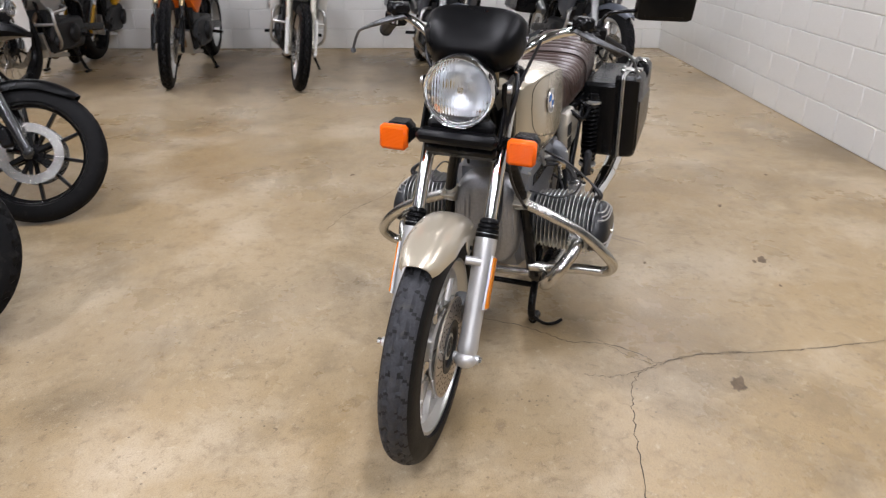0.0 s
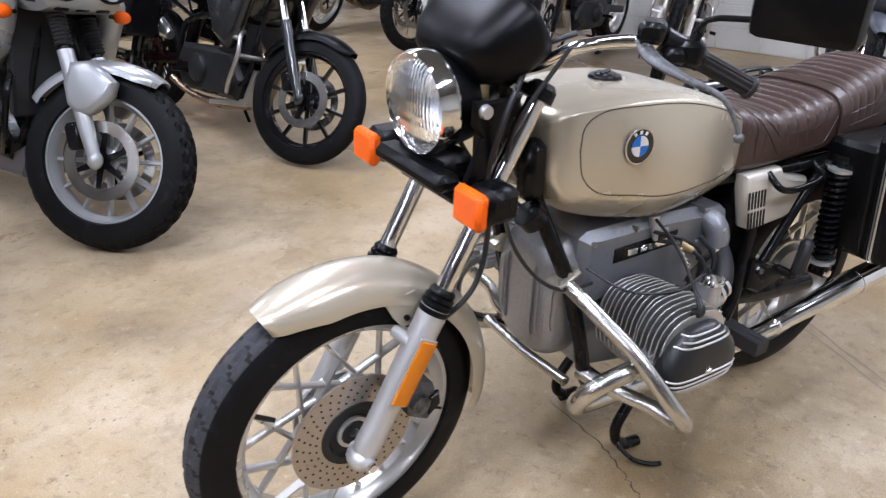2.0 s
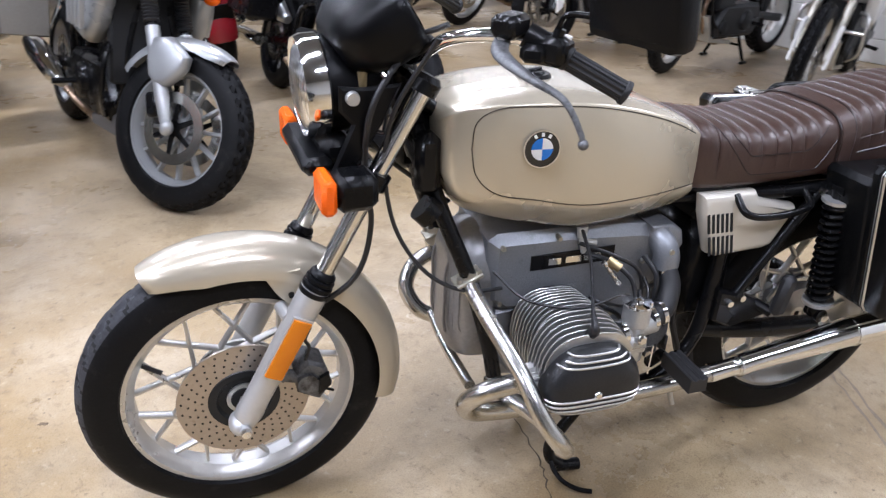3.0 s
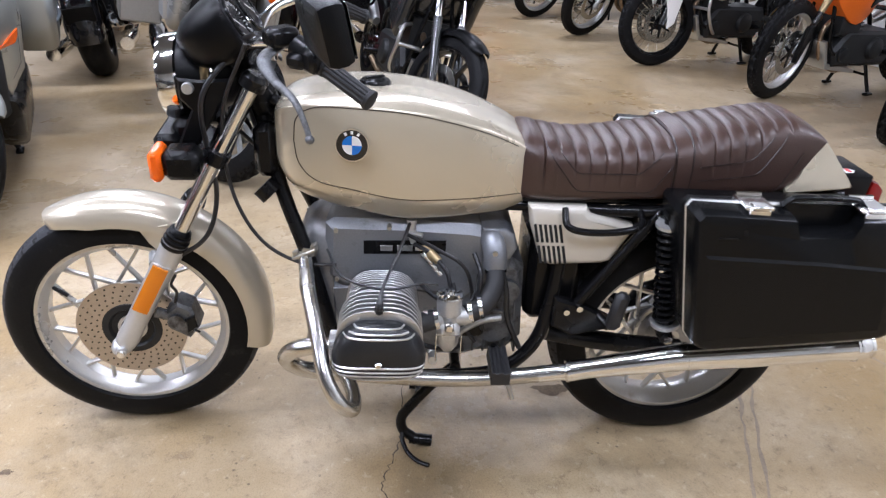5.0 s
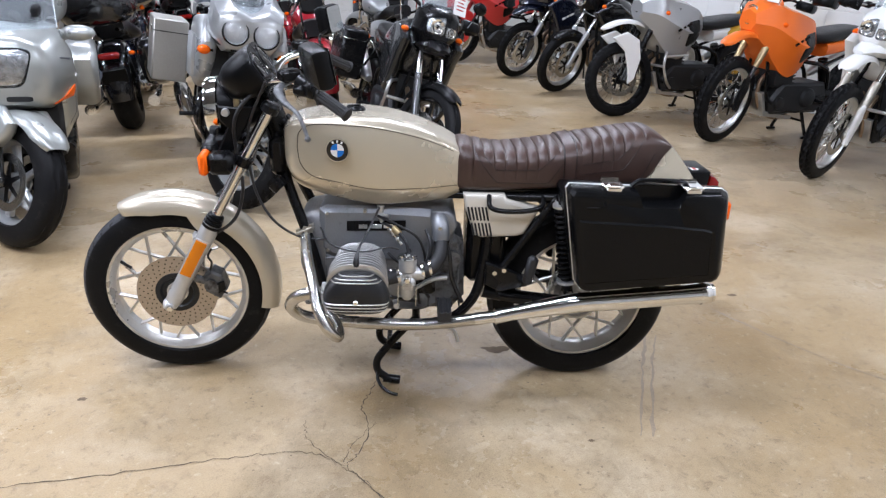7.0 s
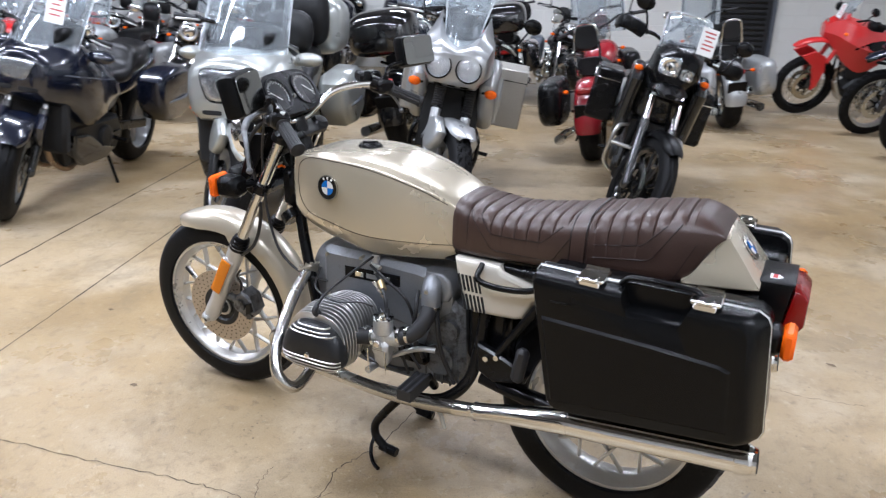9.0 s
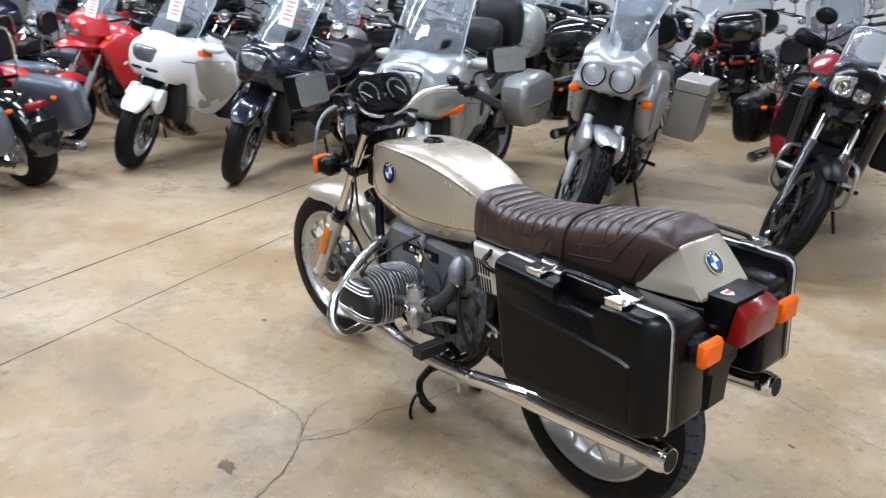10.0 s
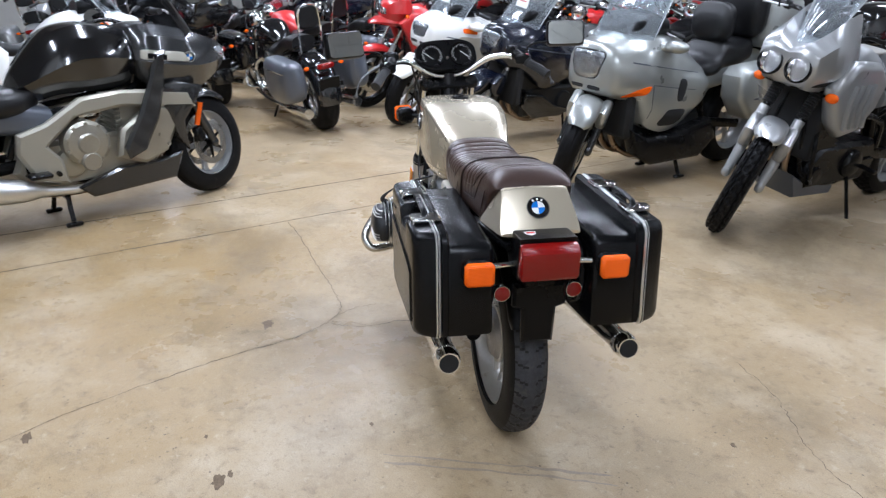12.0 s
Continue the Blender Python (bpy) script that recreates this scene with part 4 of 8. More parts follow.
g = Geo().lathe([(0.0005, 0.014), (0.020, 0.014), (0.024, 0.010), (0.031, 0.010), (0.035, 0.004), (0.036, -0.006)], (-0.058, 0, 0.932), "z", 36)
g.box((-0.058, 0, 0.947), (0.045, 0.010, 0.006), 0.002, Matrix.Rotation(0.5, 4, "Z"))
cap = part("filler_cap", g, BLACK, tank, "black and chrome filler cap")
g = Geo().lathe([(0.035, 0.002), (0.040, 0.003), (0.040, -0.004), (0.035, -0.004)], (-0.058, 0, 0.932), "z", 36, loop=True)
part("cap_ring", g, CHROME, cap)
g = Geo().tube([(0.03, -0.11, 0.655), (0.03, -0.115, 0.625), (0.035, -0.12, 0.60)], [0.012, 0.009, 0.006], 10)
g.tube([(0.02, -0.118, 0.628), (0.055, -0.13, 0.625)], 0.006, 8)
part("fuel_tap", g, ALLOY, tank)

# seat with pleats
SEAT = [(0.262, 0.098, 0.714, 0.842), (0.274, 0.114, 0.708, 0.853), (0.33, 0.123, 0.707, 0.844), (0.40, 0.128, 0.710, 0.835), (0.47, 0.131, 0.714, 0.840), (0.54, 0.133, 0.718, 0.850), (0.60, 0.134, 0.722, 0.860),
        (0.625, 0.133, 0.724, 0.866), (0.67, 0.131, 0.727, 0.875), (0.75, 0.128, 0.731, 0.890), (0.80, 0.126, 0.734, 0.899), (0.84, 0.124, 0.738, 0.905), (0.868, 0.122, 0.750, 0.906), (0.892, 0.119, 0.790, 0.901), (0.915, 0.114, 0.832, 0.889), (0.930, 0.108, 0.852, 0.877), (0.938, 0.102, 0.860, 0.868)]
INNER = [[(0.345, 0.838), (0.352, 0.822), (0.383, 0.788), (0.392, 0.783), (0.40, 0.7825), (0.515, 0.7865), (0.524, 0.788), (0.532, 0.794), (0.578, 0.838)],
         [(0.655, 0.806), (0.757, 0.822), (0.766, 0.825), (0.774, 0.832), (0.818, 0.880)]]
OUTER = [[(0.318, 0.838), (0.337, 0.808), (0.382, 0.752), (0.391, 0.744), (0.402, 0.742), (0.540, 0.744), (0.551, 0.746), (0.560, 0.754), (0.598, 0.815)],
         [(0.655, 0.775), (0.772, 0.789), (0.783, 0.792), (0.792, 0.800), (0.848, 0.888)], [(0.838, 0.752), (0.850, 0.775), (0.884, 0.850)]]


def pleat_end(x):
    """The height at which the pleats stop on the side of the seat."""
    for ln in INNER:
        for (x0, z0), (x1, z1) in zip(ln, ln[1:]):
            if x0 <= x <= x1:
                return z0 + (z1 - z0) * (x - x0) / (x1 - x0)
    return 0.745 if x < 0.345 else 0.84 if x < 0.66 else 0.885


rows = spline_rows(SEAT, 34)
ring = []
saddle = []
for i, (x, w, zb, zt) in enumerate(rows):
    r = []
    h = zt - zb
    pleat = 0.0
    if 0.29 < x < 0.592 or 0.645 < x < 0.87:
        ph = ((x - 0.30) / 0.0335) % 1
        pleat = 0.0046 * math.exp(-((ph - 0.5) / 0.065) ** 2) + 0.0010 * math.cos(2 * math.pi * (ph - 0.5))
    low = pleat_end(x)
    for k in range(64):
        t = 2 * math.pi * k / 64
        cu, su = math.cos(t), math.sin(t)
        n = 3.4 if su > 0 else 7
        y = w * math.copysign(abs(cu) ** (2 / n), cu)
        z = zb + h / 2 + h / 2 * math.copysign(abs(su) ** (2 / n), su)
        f = min(1, max(0, (z - low) / 0.006))
        if su > 0:
            y *= 1 - 0.06 * max(0, (z - zb) / h - 0.4)
        d = pleat * f
        r.append((x, y * (1 - d / w), z - d * max(0, su)))
    ring.append(r)
    if 0.596 < x < 0.641:
        saddle.append(r)
g = Geo().rings(ring)
seat = part("seat", g, LEATHER, HERO, "pleated brown vinyl dual seat", sharp=60)
seat_tree = BVHTree.FromPolygons([Vector(p) for p in g.v], g.f)


def on_seat(x, z, s):
    hit = seat_tree.ray_cast(Vector((x, s * 0.5, z)), Vector((0, -s, 0)))
    return hit[0] + hit[1] * 0.0006 if hit[0] else None


for s in (-1, 1):
    for ln in INNER + OUTER:
        pts = []
        for (x0, z0), (x1, z1) in zip(ln, ln[1:]):
            n = max(1, int(math.hypot(x1 - x0, z1 - z0) / 0.006))
            pts += [on_seat(x0 + (x1 - x0) * q / n, z0 + (z1 - z0) * q / n, s) for q in range(n)]
        pts = [p for p in pts if p]
        part("seam", Geo().tube(pts, 0.0012, 6, 1), PIPING, seat)
# broad strap over the middle of the seat, edged with stitched folds
band = []
mid = saddle[len(saddle) // 2][0][0]
for r in saddle:
    e = 0.0055 if abs(r[0][0] - mid) < 0.0165 else 0.0010
    row = []
    for k in list(range(56, 64)) + list(range(0, 41)):
        x, y, z = r[k]
        n = Vector((0, y * 1.1, max(0.0, z - 0.80))).normalized()
        row.append((x, y + n.y * e, z + n.z * e))
    row += [(x, y * 0.96, z - 0.006) for x, y, z in reversed(row)]
    band.append(row)
strap = part("seat_strap", Geo().rings(band), LEATHER, seat, "brown grab strap", sharp=60)
for x0, r in ((mid - 0.018, saddle[1]), (mid + 0.018, saddle[-2])):
    pts = []
    for k in list(range(57, 64)) + list(range(0, 40)):
        x, y, z = r[k]
        pts.append((x0, y * 1.014, z + 0.0018))
    part("strap_fold", Geo().tube(pts, 0.0030, 6, 1), PIPING, strap)
g = Geo().box((0.575, 0, 0.712), (0.60, 0.22, 0.018), 0.006)
part("seat_pan", g, BLACK, seat)
# painted tail hump
COWL = [(0.860, 0.128, 0.750, 0.762), (0.878, 0.128, 0.750, 0.778), (0.905, 0.125, 0.751, 0.826), (0.928, 0.121, 0.752, 0.862), (0.941, 0.119, 0.752, 0.866), (0.956, 0.117, 0.753, 0.851), (0.985, 0.114, 0.755, 0.815), (1.008, 0.111, 0.757, 0.785), (1.022, 0.106, 0.758, 0.768)]
ring = []
for x, w, zb, zt in spline_rows(COWL, 6):
    half = [(0, zb), (w * 0.7, zb), (w * 0.985, zb + 0.002), (w, zb + 0.005), (w * (1 - 1.6 * (zt - zb) * 0.3), zb + (zt - zb) * 0.35), (w * (1 - 2.4 * (zt - zb)) + 0.004, zt - 0.004), (w * (1 - 2.4 * (zt - zb)) - 0.006, zt), (0, zt + 0.002)]
    ring.append([(x, y, z) for y, z in half] + [(x, -y, z) for y, z in half[-2:0:-1]])
g = Geo().rings(ring)
cowl = part("tail_cowl", g, CHAMPAGNE, HERO, "champagne painted tail cowl with round badge", sharp=32)
roundel(cowl, Matrix.Translation((0.983, 0, 0.821)) @ Vector((0.78, 0, 0.63)).to_track_quat("Y", "Z").to_matrix().to_4x4(), 0.030)

# side covers
for s in (-1, 1):
    g = Geo().prism([(0.288, 0.706), (0.296, 0.66), (0.328, 0.567), (0.35, 0.558), (0.47, 0.565), (0.49, 0.572), (0.535, 0.655), (0.53, 0.665), (0.43, 0.690), (0.42, 0.706)], s * 0.095, s * 0.138, 0.016, steps=3)
    sc = part("side_cover", g, SIDETONE, HERO, "champagne side cover with vent slots, lightened for the light on it")
    for row in (0, 1):
        for k in range(6):
            x0, z0 = 0.305 + 0.0112 * k + 0.013 * row, 0.664 - 0.053 * row
            part("vent_slot", Geo().beam((x0, s * 0.1385, z0), (x0 + 0.010, s * 0.1385, z0 - 0.044), 0.0062, 0.0022), HOLE, sc)
    g = Geo().tube([(0.37, s * 0.13, 0.70), (0.372, s * 0.165, 0.675), (0.40, s * 0.172, 0.665), (0.50, s * 0.172, 0.668), (0.535, s * 0.165, 0.68), (0.54, s * 0.13, 0.70)], 0.008, 10, 4)
    part("grab_handle", g, BLACK, HERO, "black grab handle under the seat")

# frame
g = Geo()
for s in (-1, 1):
    g.tube([(-0.30, s * 0.03, 0.86), (-0.265, s * 0.075, 0.72), (-0.205, s * 0.115, 0.56), (-0.165, s * 0.13, 0.42), (-0.135, s * 0.14, 0.30), (-0.08, s * 0.145, 0.258), (0.1, s * 0.145, 0.25), (0.26, s * 0.14, 0.27), (0.335, s * 0.13, 0.34), (0.365, s * 0.12, 0.45), (0.375, s * 0.11, 0.60), (0.36, s * 0.10, 0.69)], 0.0165, 12, 5)
    g.tube([(-0.28, s * 0.03, 0.90), (0.0, s * 0.06, 0.70), (0.30, s * 0.09, 0.69), (0.60, s * 0.13, 0.70), (0.86, s * 0.12, 0.735), (1.02, s * 0.08, 0.73)], 0.014, 12, 5)
    g.tube([(0.585, s * 0.135, 0.70), (0.425, s * 0.135, 0.455), (0.39, s * 0.13, 0.40)], 0.012, 10, 1)
    g.prism([(0.37, 0.48), (0.45, 0.455), (0.52, 0.42), (0.51, 0.395), (0.42, 0.375), (0.37, 0.40)], s * 0.12, s * 0.15, 0.006)
g.tube([(-0.335, 0, 0.985), (-0.275, 0, 0.80)], 0.035, 16)
g.beam((-0.27, 0, 0.86), (0.25, 0, 0.72), 0.05, 0.04)
fr = part("frame", g, BLACK, HERO, "black tubular frame")
for s in (-1, 1):
    for x, z in ((0.43, 0.455), (0.40, 0.445), (0.58, 0.695)):
        part("frame_bolt", Geo().lathe([(0.0005, s * 0.158), (0.008, s * 0.158), (0.009, s * 0.15), (0.009, s * 0.13)], (x, 0, z), "y", 6), CHROME, fr)

# swinging arm, final drive, shocks
g = Geo()
for s in (-1, 1):
    g.tube([(0.37, s * 0.10, 0.36), (0.50, s * 0.105, 0.335), (0.712, s * 0.10, 0.311)], [0.026, 0.024, 0.024], 14, 3)
g.ball((0.712, 0.09, 0.311), (0.09, 0.05, 0.09))
part("swinging_arm", g, BLACK, HERO, "black swinging arm with shaft drive")
for s in (-1, 1):
    t, b = Vector((0.595, s * 0.175, 0.715)), Vector((0.640, s * 0.165, 0.395))
    g = Geo().tube([t, t * 0.75 + b * 0.25], 0.016, 12)
    g.tube([t * 0.5 + b * 0.5, b], 0.019, 12)
    g.tube([t + Vector((0, -0.02, 0)), t + Vector((0, 0.02, 0))], 0.016, 12)
    g.tube([b + Vector((0, -0.02, 0)), b + Vector((0, 0.02, 0))], 0.016, 12)
    sh = part("shock_absorber", g, BLACK, HERO, "black coil-over shock absorber")
    d = (b - t).normalized()
    u = Vector((0, 1, 0))
    w = d.cross(u)
    pts = []
    for k in range(14 * 14 + 1):
        a = 2 * math.pi * k / 14
        q = 0.03 + 0.245 * k / (14 * 14)
        pts.append(t + d * q + (u * math.cos(a) + w * math.sin(a)) * 0.026)
    part("spring", Geo().tube(pts, 0.0048, 6, 1), BLACK, sh)
    for q in (0.022, 0.285):
        part("spring_cup", Geo().tube([t + d * q, t + d * (q + 0.008)], 0.034, 18), ALLOY, sh)
    g = Geo()
    g.lathe([(0.0005, s * 0.03), (0.011, s * 0.03), (0.012, s * 0.02), (0.012, 0)], t, "y", 6)
    g.lathe([(0.0005, s * 0.03), (0.011, s * 0.03), (0.012, s * 0.02), (0.012, 0)], b, "y", 6)
    part("shock_bolt", g, CHROME, sh)

# engine
g = Geo()
g.prism([(-0.165, 0.635), (-0.145, 0.648), (0.02, 0.648), (0.17, 0.640), (0.250, 0.628), (0.272, 0.600), (0.262, 0.52), (0.205, 0.475), (0.16, 0.43), (0.10, 0.45), (-0.13, 0.47), (-0.17, 0.50)], -0.112, 0.112, 0.020)
g.prism([(-0.17, 0.48), (-0.15, 0.35), (-0.11, 0.30), (0.02, 0.275), (0.17, 0.275), (0.23, 0.30), (0.25, 0.44), (0.1, 0.50)], -0.10, 0.10, 0.016)
g.prism([(0.190, 0.640), (0.245, 0.640), (0.268, 0.622), (0.276, 0.590), (0.262, 0.560), (0.225, 0.552), (0.196, 0.575)], -0.116, 0.116, 0.010, steps=3)
eng = part("engine_block", g, ENGINE, HERO, "grey cast engine block")
g = Geo().body([(-0.232, 0.040, 0.40, 0.57, 2.4), (-0.228, 0.075, 0.37, 0.60, 2.6), (-0.212, 0.096, 0.345, 0.625, 2.8), (-0.19, 0.104, 0.335, 0.635, 3), (-0.15, 0.106, 0.33, 0.64, 3)], 36, 4)
tc = part("timing_cover", g, FINCAST, eng, "finned silver timing cover")
g = Geo()
for k in (-6, -5, -4, -3, 3, 4, 5, 6):
    y = k * 0.0150
    h = 0.12 * math.sqrt(max(0.05, 1 - (y / 0.11) ** 2))
    fx = -0.238 + 0.9 * y * y * 3.0
    g.tube([(fx + 0.03, y, 0.485 - h - 0.012), (fx, y, 0.485 - h * 0.7), (fx - 0.002, y, 0.485), (fx, y, 0.485 + h * 0.7), (fx + 0.03, y, 0.485 + h + 0.012)], 0.0032, 6, 3)
part("cover_rib", g, FINCAST, tc)
g = Geo()
g.prism([(0.19, 0.55), (0.255, 0.56), (0.30, 0.53), (0.31, 0.33), (0.27, 0.285), (0.17, 0.28), (0.15, 0.40)], -0.094, 0.094, 0.018)
g.tube([(0.262, -0.09, 0.47), (0.262, -0.110, 0.47)], 0.030, 20)
g.tube([(0.235, -0.09, 0.375), (0.235, -0.112, 0.375)], 0.046, 24)
for k in range(5):
    g.box((0.19 + 0.026 * k, 0, 0.318), (0.006, 0.204, 0.05), 0.002)
part("gearbox", g, GEARBOX, eng, "cast gearbox with round covers")
g = Geo()
for x, z in ((-0.14, 0.625), (0.24, 0.61), (-0.14, 0.50), (0.235, 0.595), (0.12, 0.44), (-0.02, 0.635), (0.17, 0.50), (0.18, 0.56)):
    for s in (-1, 1):
        part("case_bolt", Geo().lathe([(0.0005, s * 0.119), (0.0048, s * 0.119), (0.0056, s * 0.113), (0.0056, s * 0.10)], (x, 0, z), "y", 8), ZINC, eng)
for s in (-1, 1):
    g = Geo().prism([(-0.078, 0.601), (0.110, 0.606), (0.110, 0.572), (-0.078, 0.567)], s * 0.1115, s * 0.1150, 0.001)
    pl = part("name_plate", g, BLACK, eng, "black name plate with plain bright bars")
    for k, (x, w) in enumerate(((-0.026, 0.028), (0.016, 0.036), (0.058, 0.038))):
        g = Geo().box((x, s * 0.1155, 0.5850 + 0.026 * x), (w, 0.0024, 0.015), 0.0005)
        part("plate_bar", g, CHROME, pl)

for s in (-1, 1):
    cx, cz = -0.034 + (0.014 if s > 0 else 0), 0.445
    g = Geo().tube([(cx, s * 0.09, cz), (cx, s * 0.318, cz)], 0.060, 24)
    g.box((cx, s * 0.20, cz + 0.07), (0.04, 0.18, 0.03), 0.008)
    g.box((cx, s * 0.306, cz), (0.15, 0.02, 0.12), 0.02)
    cyl = part("cylinder", g, COVERBLACK, HERO, "finned cylinder of the boxer engine")
    for k in range(15):
        y = 0.126 + k * 0.0131
        head = k > 8
        wx, wz = (0.094, 0.084) if head else (0.084, 0.080)
        arch = 0.012 * math.sin(k / 14 * math.pi)
        ol = []
        for q in range(22):
            t = 2 * math.pi * q / 22
            cu, su = math.cos(t), math.sin(t)
            ol.append((cx + wx * math.copysign(abs(cu) ** 0.62, cu) * (1 - 0.12 * max(0, su)), cz + 0.008 + (wz + arch) * math.copysign(abs(su) ** 0.7, su)))
        f = Geo().prism(ol, s * y, s * (y + 0.0032), 0.0008)
        part("fin", f, FINS, cyl)
    # rocker cover with bright lower fins
    rings = []
    for y, k in ((0.306, 0.98), (0.316, 1.0), (0.332, 0.985), (0.344, 0.94), (0.352, 0.86), (0.357, 0.72), (0.3595, 0.45)):
        ring = []
        for q in range(36):
            t = 2 * math.pi * q / 36
            cu, su = math.cos(t), math.sin(t)
            up = max(0.0, su)
            ring.append((cx + 0.100 * k * math.copysign(abs(cu) ** 0.55, cu) * (1 - 0.30 * up), s * y, cz - 0.004 + 0.078 * k ** 3 * up ** 0.7 - 0.056 * k * max(0.0, -su) ** 0.5))
        rings.append(ring)
    g = Geo().rings(rings)
    rc = part("rocker_cover", g, COVERBLACK, cyl, "black domed rocker cover with bright ribs", sharp=60)
    dome = BVHTree.FromPolygons([Vector(p) for p in g.v], g.f)
    for z, w in ((-0.052, 0.080), (-0.041, 0.092), (-0.030, 0.095), (-0.019, 0.096), (0.047, 0.074), (0.056, 0.068), (0.065, 0.058)):
        pts = []
        for q in range(-10, 11):
            h = dome.ray_cast(Vector((cx + w * q / 10, s * 0.6, cz + z)), Vector((0, -s, 0)))[0]
            if h:
                pts.append(h + Vector((0, s * 0.0008, 0)))
        part("rib", Geo().tube(pts, 0.0024, 6, 1), FINS, rc)
    g = Geo().lathe([(0.0005, s * 0.363), (0.006, s * 0.363), (0.0095, s * 0.359), (0.0095, s * 0.349)], (cx, 0, cz - 0.012), "y", 6)
    part("cover_nut", g, CHROME, rc)
    # plug and lead
    g = Geo().tube([(cx + 0.0, s * 0.30, cz + 0.085), (cx, s * 0.315, cz + 0.10), (cx + 0.005, s * 0.29, cz + 0.13), (cx + 0.04, s * 0.20, cz + 0.18), (cx + 0.06, s * 0.12, cz + 0.205)], [0.011, 0.0095, 0.004, 0.0038, 0.0038], 8, 5)
    part("plug_lead", g, CABLE, cyl, "black spark plug lead")
    g = Geo().tube([(-0.16, s * 0.12, 0.58), (-0.12, s * 0.20, 0.555), (-0.02, s * 0.24, 0.548), (0.06, s * 0.235, 0.562), (0.09, s * 0.22, 0.55)], 0.0028, 6, 5)
    part("throttle_cable", g, CABLE, HERO)
    # carburettor and intake
    c = Vector((0.118 + (0.014 if s > 0 else 0), s * 0.215, 0.470))
    g = Geo()
    g.lathe([(0.0005, 0.058), (0.026, 0.056), (0.028, 0.048), (0.028, 0.010), (0.022, 0.004), (0.022, -0.03)], c, "z", 22)
    g.box(c + Vector((0, 0, -0.035)), (0.052, 0.055, 0.05), 0.012)
    g.lathe([(0.0005, -0.095), (0.012, -0.092), (0.024, -0.075), (0.026, -0.05)], c, "z", 18)
    g.tube([c + Vector((-0.045, 0, -0.012)), c + Vector((0.05, -s * 0.01, -0.005))], 0.022, 16)
    g.tube([c + Vector((0, -0.035, -0.02)), c + Vector((0, 0.035, -0.02))], 0.010, 10)
    carb = part("carburettor", g, ALLOY, HERO, "cast alloy carburettor")
    for q in (-0.052, -0.03, 0.045, 0.068):
        g = Geo().tube([c + Vector((q, -s * max(0, q) * 0.3, -0.012 + max(0, q) * 0.3)), c + Vector((q + 0.009, -s * max(0, q) * 0.3, -0.010 + max(0, q) * 0.3))], 0.0265, 20)
        part("hose_clamp", g, CHROME, carb)
    g = Geo().tube([c + Vector((-0.085, s * 0.03, -0.012)), c + Vector((-0.035, 0, -0.012))], 0.0235, 16)
    g.tube([c + Vector((0.04, -s * 0.01, -0.005)), c + Vector((0.08, -s * 0.025, 0.012)), c + Vector((0.105, -s * 0.05, 0.05)), c + Vector((0.105, -s * 0.08, 0.09))], 0.0225, 16, 4)
    part("intake_hose", g, GRIP, carb, "black rubber intake hose")
    e = c + Vector((0.105, -s * 0.08, 0.09))
    g = Geo().tube([e + Vector((0, 0, -0.012)), e + Vector((0, 0, 0.018)), e + Vector((-0.004, -s * 0.012, 0.040)), e + Vector((-0.012, -s * 0.045, 0.056))], 0.0275, 18, 4)
    el = part("air_elbow", g, ENGINE, eng, "cast air intake elbow")
    part("elbow_bolt", Geo().lathe([(0.0005, s * 0.036), (0.006, s * 0.036), (0.0075, s * 0.030), (0.0075, s * 0.01)], e + Vector((-0.004, -s * 0.012, 0.036)), "y", 8), ZINC, el)
    part("hose_clamp", Geo().tube([e + Vector((0, 0, -0.014)), e + Vector((0, 0, -0.006))], 0.0288, 20), CHROME, el)
    g = Geo().tube([(0.035, s * 0.12, 0.60), (0.075, s * 0.16, 0.595), (0.11, s * 0.19, 0.565), (0.12, s * 0.20, 0.53)], 0.005, 8, 4)
    g.tube([(0.125, s * 0.20, 0.545), (0.135, s * 0.215, 0.50), (0.14, s * 0.22, 0.44)], 0.004, 8, 4)
    part("fuel_hose", g, CABLE, carb)
    g = Geo().tube([(0.072, s * 0.155, 0.597), (0.092, s * 0.172, 0.583)], 0.010, 12)
    part("fuel_filter", g, BRASS, carb)
    g = Geo().lathe([(0.0005, 0.066), (0.010, 0.065), (0.012, 0.058), (0.030, 0.056), (0.031, 0.052)], c, "z", 20)
    for q in (-0.018, 0.018):
        g.tube([c + Vector((q, s * 0.018, 0.05)), c + Vector((q, s * 0.018, 0.063))], 0.0035, 6)
    part("carburettor_top", g, CHROME, carb)
    g = Geo().tube([c + Vector((-0.028, s * 0.034, -0.10)), c + Vector((-0.028, s * 0.036, -0.03)), c + Vector((0.028, s * 0.036, -0.03)), c + Vector((0.028, s * 0.034, -0.10))], 0.0018, 6, 1)
    g.box(c + Vector((0.0, s * 0.033, -0.012)), (0.020, 0.016, 0.022), 0.004)
    part("float_bowl_clip", g, CHROME, carb)
    e = c + Vector((-0.020, -s * 0.05, 0.075))
    g = Geo().tube([e + Vector((-0.003, 0, 0.0038)) * q for q in range(15)], [0.0068 if q % 4 < 2 else 0.005 for q in range(15)], 10, 1)
    part("fuel_union", g, CHROME, carb)
    g = Geo().tube([(0.16, s * 0.125, 0.33), (0.13, s * 0.19, 0.36), (0.06, s * 0.21, 0.385), (0.02, s * 0.19, 0.40)], 0.006, 8, 4)
    g.tube([(0.19, s * 0.118, 0.52), (0.185, s * 0.15, 0.50), (0.15, s * 0.17, 0.42), (0.16, s * 0.15, 0.33)], 0.0045, 8, 4)
    part("breather_hose", g, CABLE, carb)
